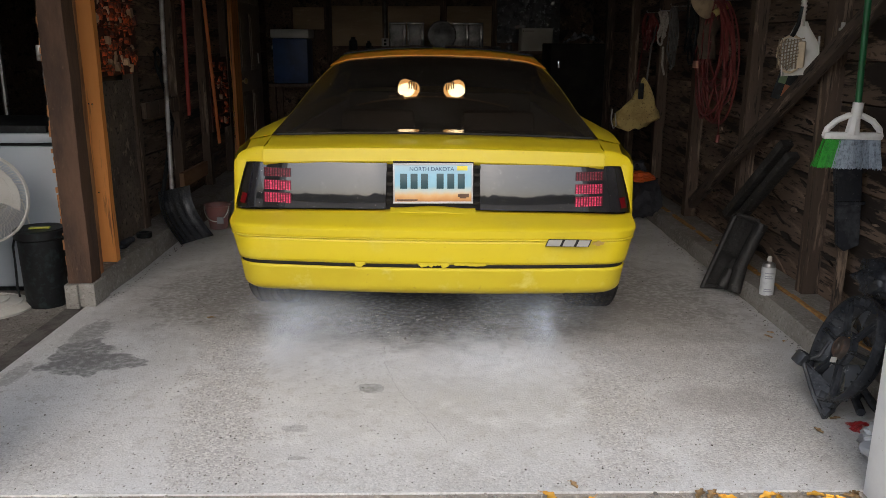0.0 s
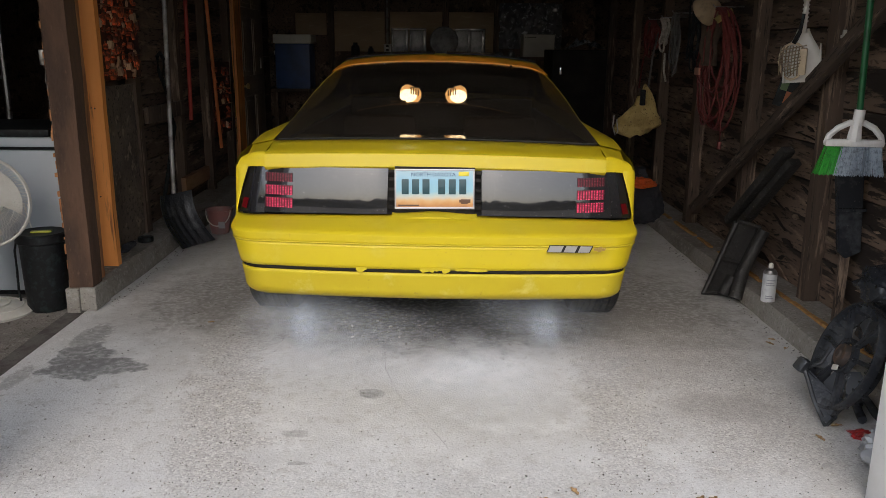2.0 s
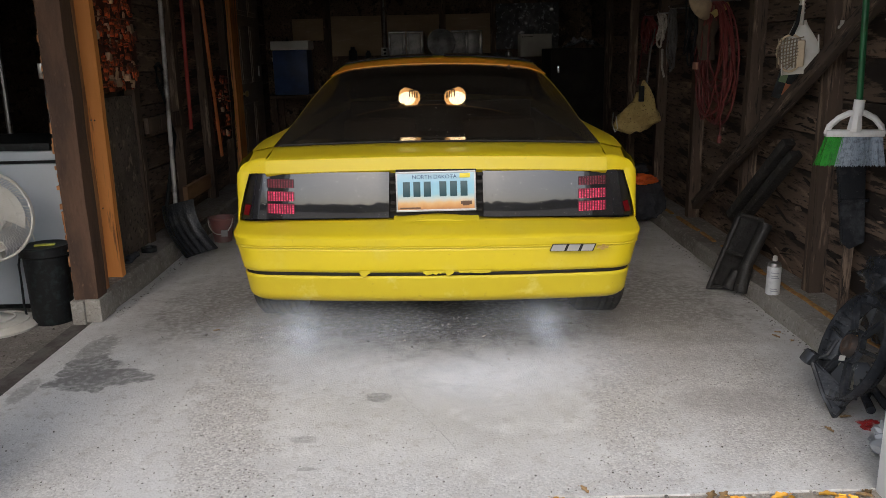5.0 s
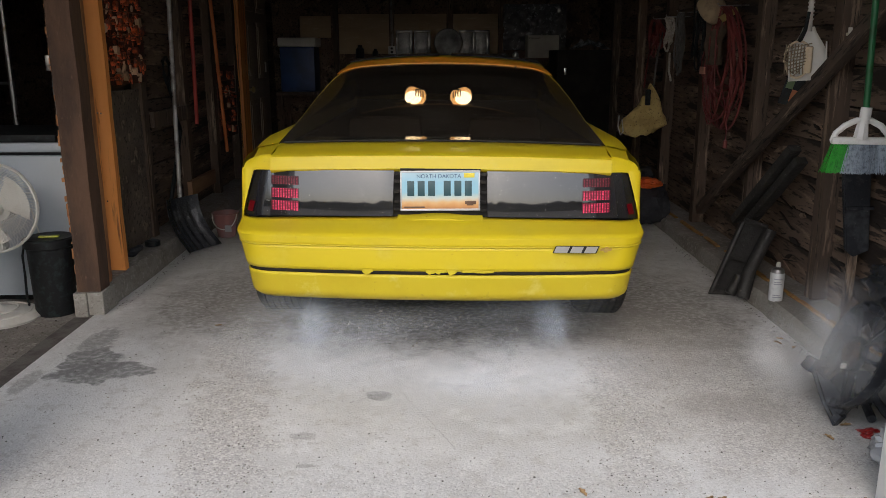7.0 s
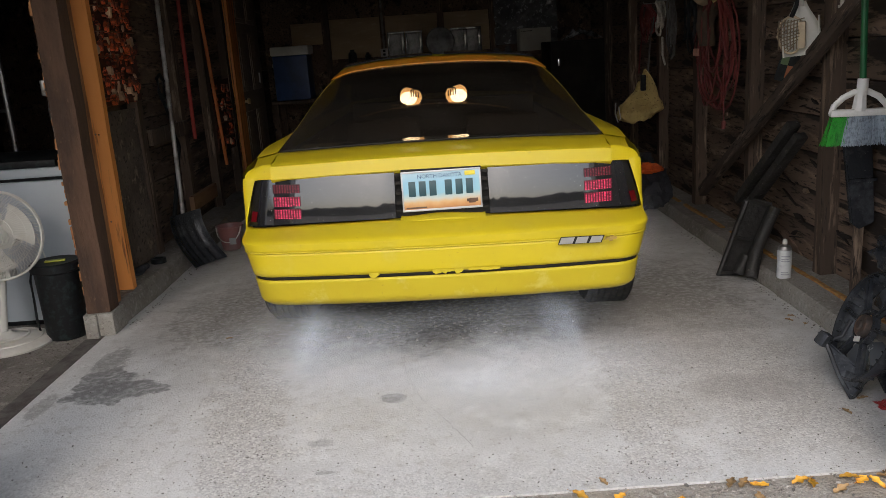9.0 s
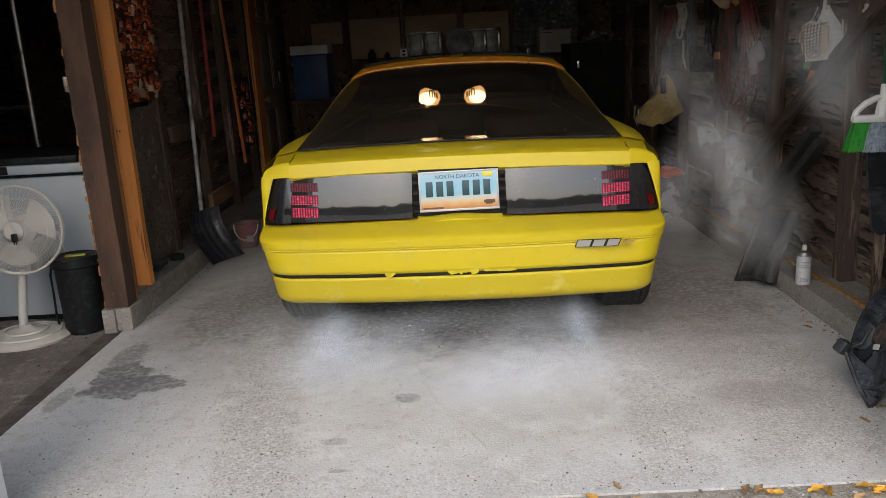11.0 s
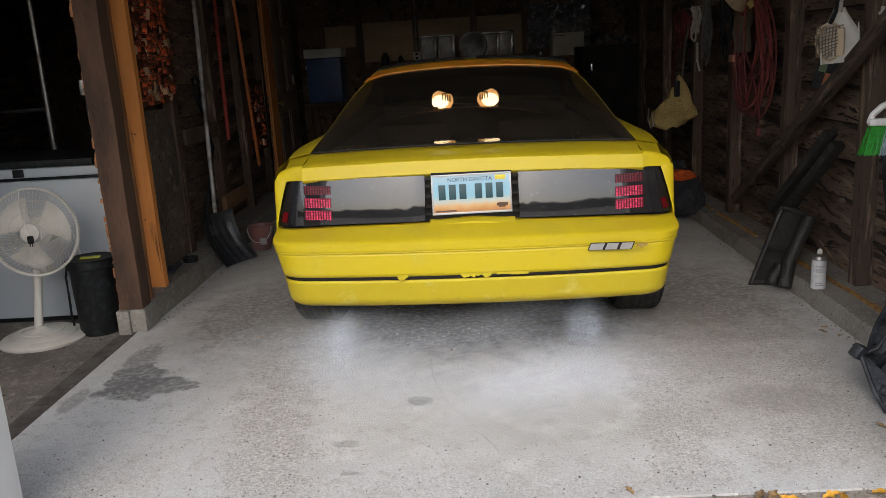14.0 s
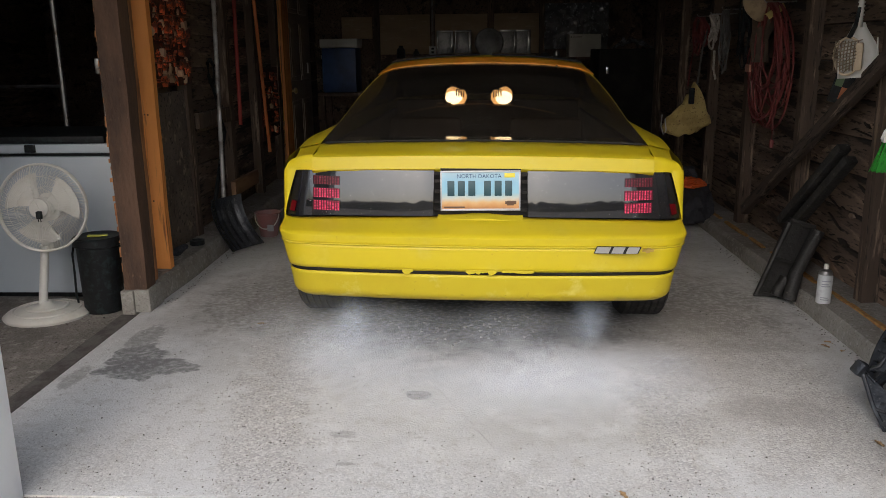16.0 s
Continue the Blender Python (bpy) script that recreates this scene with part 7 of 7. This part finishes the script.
SMOKE_JET = puff_mesh("smoke_jet", smoke_material("exhaust_jet_smoke", 0.32, (0.70, 0.79, 0.94)), (-0.3, 0.3))
SMOKE_HAZE = puff_mesh("smoke_haze", smoke_material("thin_exhaust_haze", 0.18, (0.83, 0.875, 0.94)), (0.0,))
SMOKE_LOW = puff_mesh("smoke_low", smoke_material("low_drifting_smoke", 0.50), (0.0,))
SMOKE_THIN = puff_mesh("smoke_thin", smoke_material("drifting_smoke", 0.62), (0.0,))
PUFFS = []


def puff(mesh, size, track, label, lean=-48):
    ob = new("smoke_puff", mesh)
    ob.scale = size
    tagged(ob, label, "smoke", "exhaust smoke")
    PUFFS.append((ob, track, lean))


PIPES = ((-0.535, 0.05), (0.44, 0.05))


def jet_track(side, phase, period):
    """A puff that keeps swelling out of the pipe and falling back into the stream."""
    x0, y0 = PIPES[side]

    def at(t):
        k = (t / period + phase) % 1.0
        s = 0.5 - 0.5 * math.cos(2 * math.pi * k)
        return (x0 + (0.03 * math.sin(t * 1.3 + phase * 9)) - (0.03 if side == 0 else -0.02) * s, y0 + 0.06 - 0.16 * s, 0.20 - 0.05 * s + 0.02 * math.sin(t * 2.1 + phase * 5))
    return at


def stream_track(x0, y0, t0, dx, dy, rise, speed):
    """A puff blown out of a pipe at t0, slowing as it spreads over the floor."""
    def at(t):
        k = max(0.0, t - t0)
        s = 1 - math.exp(-k * speed)
        return (x0 + dx * s + 0.03 * math.sin(t * 0.7 + t0), y0 + 0.25 + (dy - 0.25) * s, 0.16 + rise * s * min(1, k / 6) + 0.015 * math.sin(t * 0.9 + t0 * 3))
    return at


def drift_track(p, q, wob):
    def at(t):
        k = t / 16.0
        return tuple(a + (b - a) * k + wob * math.sin(t * 0.5 + i * 2 + p[0] * 7) for i, (a, b) in enumerate(zip(p, q)))
    return at


for side in (0, 1):
    for ph, per in ((0.0, 2.3), (0.45, 2.9)):
        puff(SMOKE_JET, (0.11, 0.14, 0.19), jet_track(side, ph, per), "dense bluish exhaust puff at the tail pipe")
    for k, t0 in enumerate((-4, -1.0, 1.5, 4.2, 7.0, 9.8, 12.6)):
        rnd = random.Random(100 * side + k)
        x0 = PIPES[side][0]
        puff(SMOKE_HAZE, (0.30 + 0.14 * rnd.random(), 0.30, 0.17 + 0.06 * rnd.random()), stream_track(x0, 0.05, t0, (0.45 if side == 0 else -0.40) * rnd.uniform(-0.35, 1.0), -0.15 - 0.75 * rnd.random(), 0.05, 0.55), "thin pale exhaust haze over the floor")
for k, (p, q) in enumerate((((-0.35, -0.25, 0.10), (-0.25, -0.40, 0.13)), ((0.05, -0.35, 0.09), (0.10, -0.45, 0.12)), ((0.40, -0.30, 0.10), (0.45, -0.5, 0.12)), ((-0.1, 0.10, 0.12), (0.1, 0.05, 0.15)))):
    puff(SMOKE_HAZE, (0.55, 0.42, 0.19), drift_track(p, q, 0.03), "wide pale smoke lying over the floor")
# smoke that rolls round the flank and climbs the board wall
for k, (ox, oy, dz, lag) in enumerate(((0.0, 0.0, 0.0, 0.0), (-0.10, 0.15, 0.25, 0.1), (0.12, -0.05, -0.25, 0.3), (0.02, 0.30, 0.45, -0.2), (-0.16, 0.0, -0.05, 0.5), (0.10, 0.25, 0.10, 0.2))):
    def climb(t, ox=ox, oy=oy, dz=dz, lag=lag):
        s = smooth(8.6 + lag, 11.9 + lag, t)
        e = smooth(11.8 + lag, 13.5 + lag, t)
        return (0.55 + (1.03 + ox) * s + 0.12 * e + 0.02 * math.sin(t * 0.8 + lag), 1.35 + (-0.65 + oy) * s + 1.2 * e, 0.08 + (0.68 + dz) * s + (1.35 - dz * 0.5) * e)
    puff(SMOKE_THIN, (0.20, 0.18, 0.34), climb, "thin smoke wisp climbing beside the board wall", -10)
# a low cloud that rolls out along the kerb past the fan shroud and away behind the front wall
for k, (ox, oy, dz, lag) in enumerate(((0.0, 0.0, 0.0, 0.0), (0.10, 0.12, 0.10, 0.15), (-0.06, 0.18, -0.06, 0.3), (0.16, -0.10, 0.02, 0.05))):
    def roll(t, ox=ox, oy=oy, dz=dz, lag=lag):
        s = smooth(4.4 + lag, 6.4 + lag, t)
        m = smooth(6.4 + lag, 7.6 + lag, t)
        e = smooth(7.5 + lag, 8.6 + lag, t)
        return (0.50 + (0.80 + ox) * s + 0.10 * m + 0.33 * e, 1.30 + (-1.75 + oy) * s - 0.04 * m - 0.34 * e, 0.09 + (0.12 + dz) * s + 0.08 * m)
    puff(SMOKE_LOW, (0.20, 0.16, 0.22), roll, "thin grey smoke rolling along the kerb", -30)
# a second, later breath of smoke that spreads along the wall foot and over the studs
for k, (ox, oy, dz, lag) in enumerate(((-0.25, 0.55, -0.15, -0.5), (-0.05, 0.10, -0.40, -0.8), (0.08, -0.35, 0.30, -0.2), (-0.30, 0.75, 0.35, -0.3), (0.12, -0.20, 0.55, 0.1))):
    def spread(t, ox=ox, oy=oy, dz=dz, lag=lag):
        s = smooth(8.4 + lag, 11.4 + lag, t)
        e = smooth(12.0 + lag, 13.4 + lag, t)
        return (0.55 + (1.03 + ox) * s + 0.10 * e, 1.35 + (-0.65 + oy) * s + 1.4 * e, 0.08 + (0.68 + dz) * s + (1.4 - dz * 0.5) * e)
    puff(SMOKE_LOW, (0.26, 0.20, 0.36), spread, "thin smoke spreading over the board wall", -10)


def motions():
    for ob, at, lean in PUFFS:
        size = ob.scale.copy()
        rows = []
        for i in range(33):
            t = i * 0.5
            x, y, z = at(t)
            rows.append((t, pose(x, y, z, lean, 6 * math.sin(t * 0.4 + x * 5), 5 * math.sin(t * 0.3 + y * 4))))
        walk(ob, rows)
        ob.scale = size


motions()
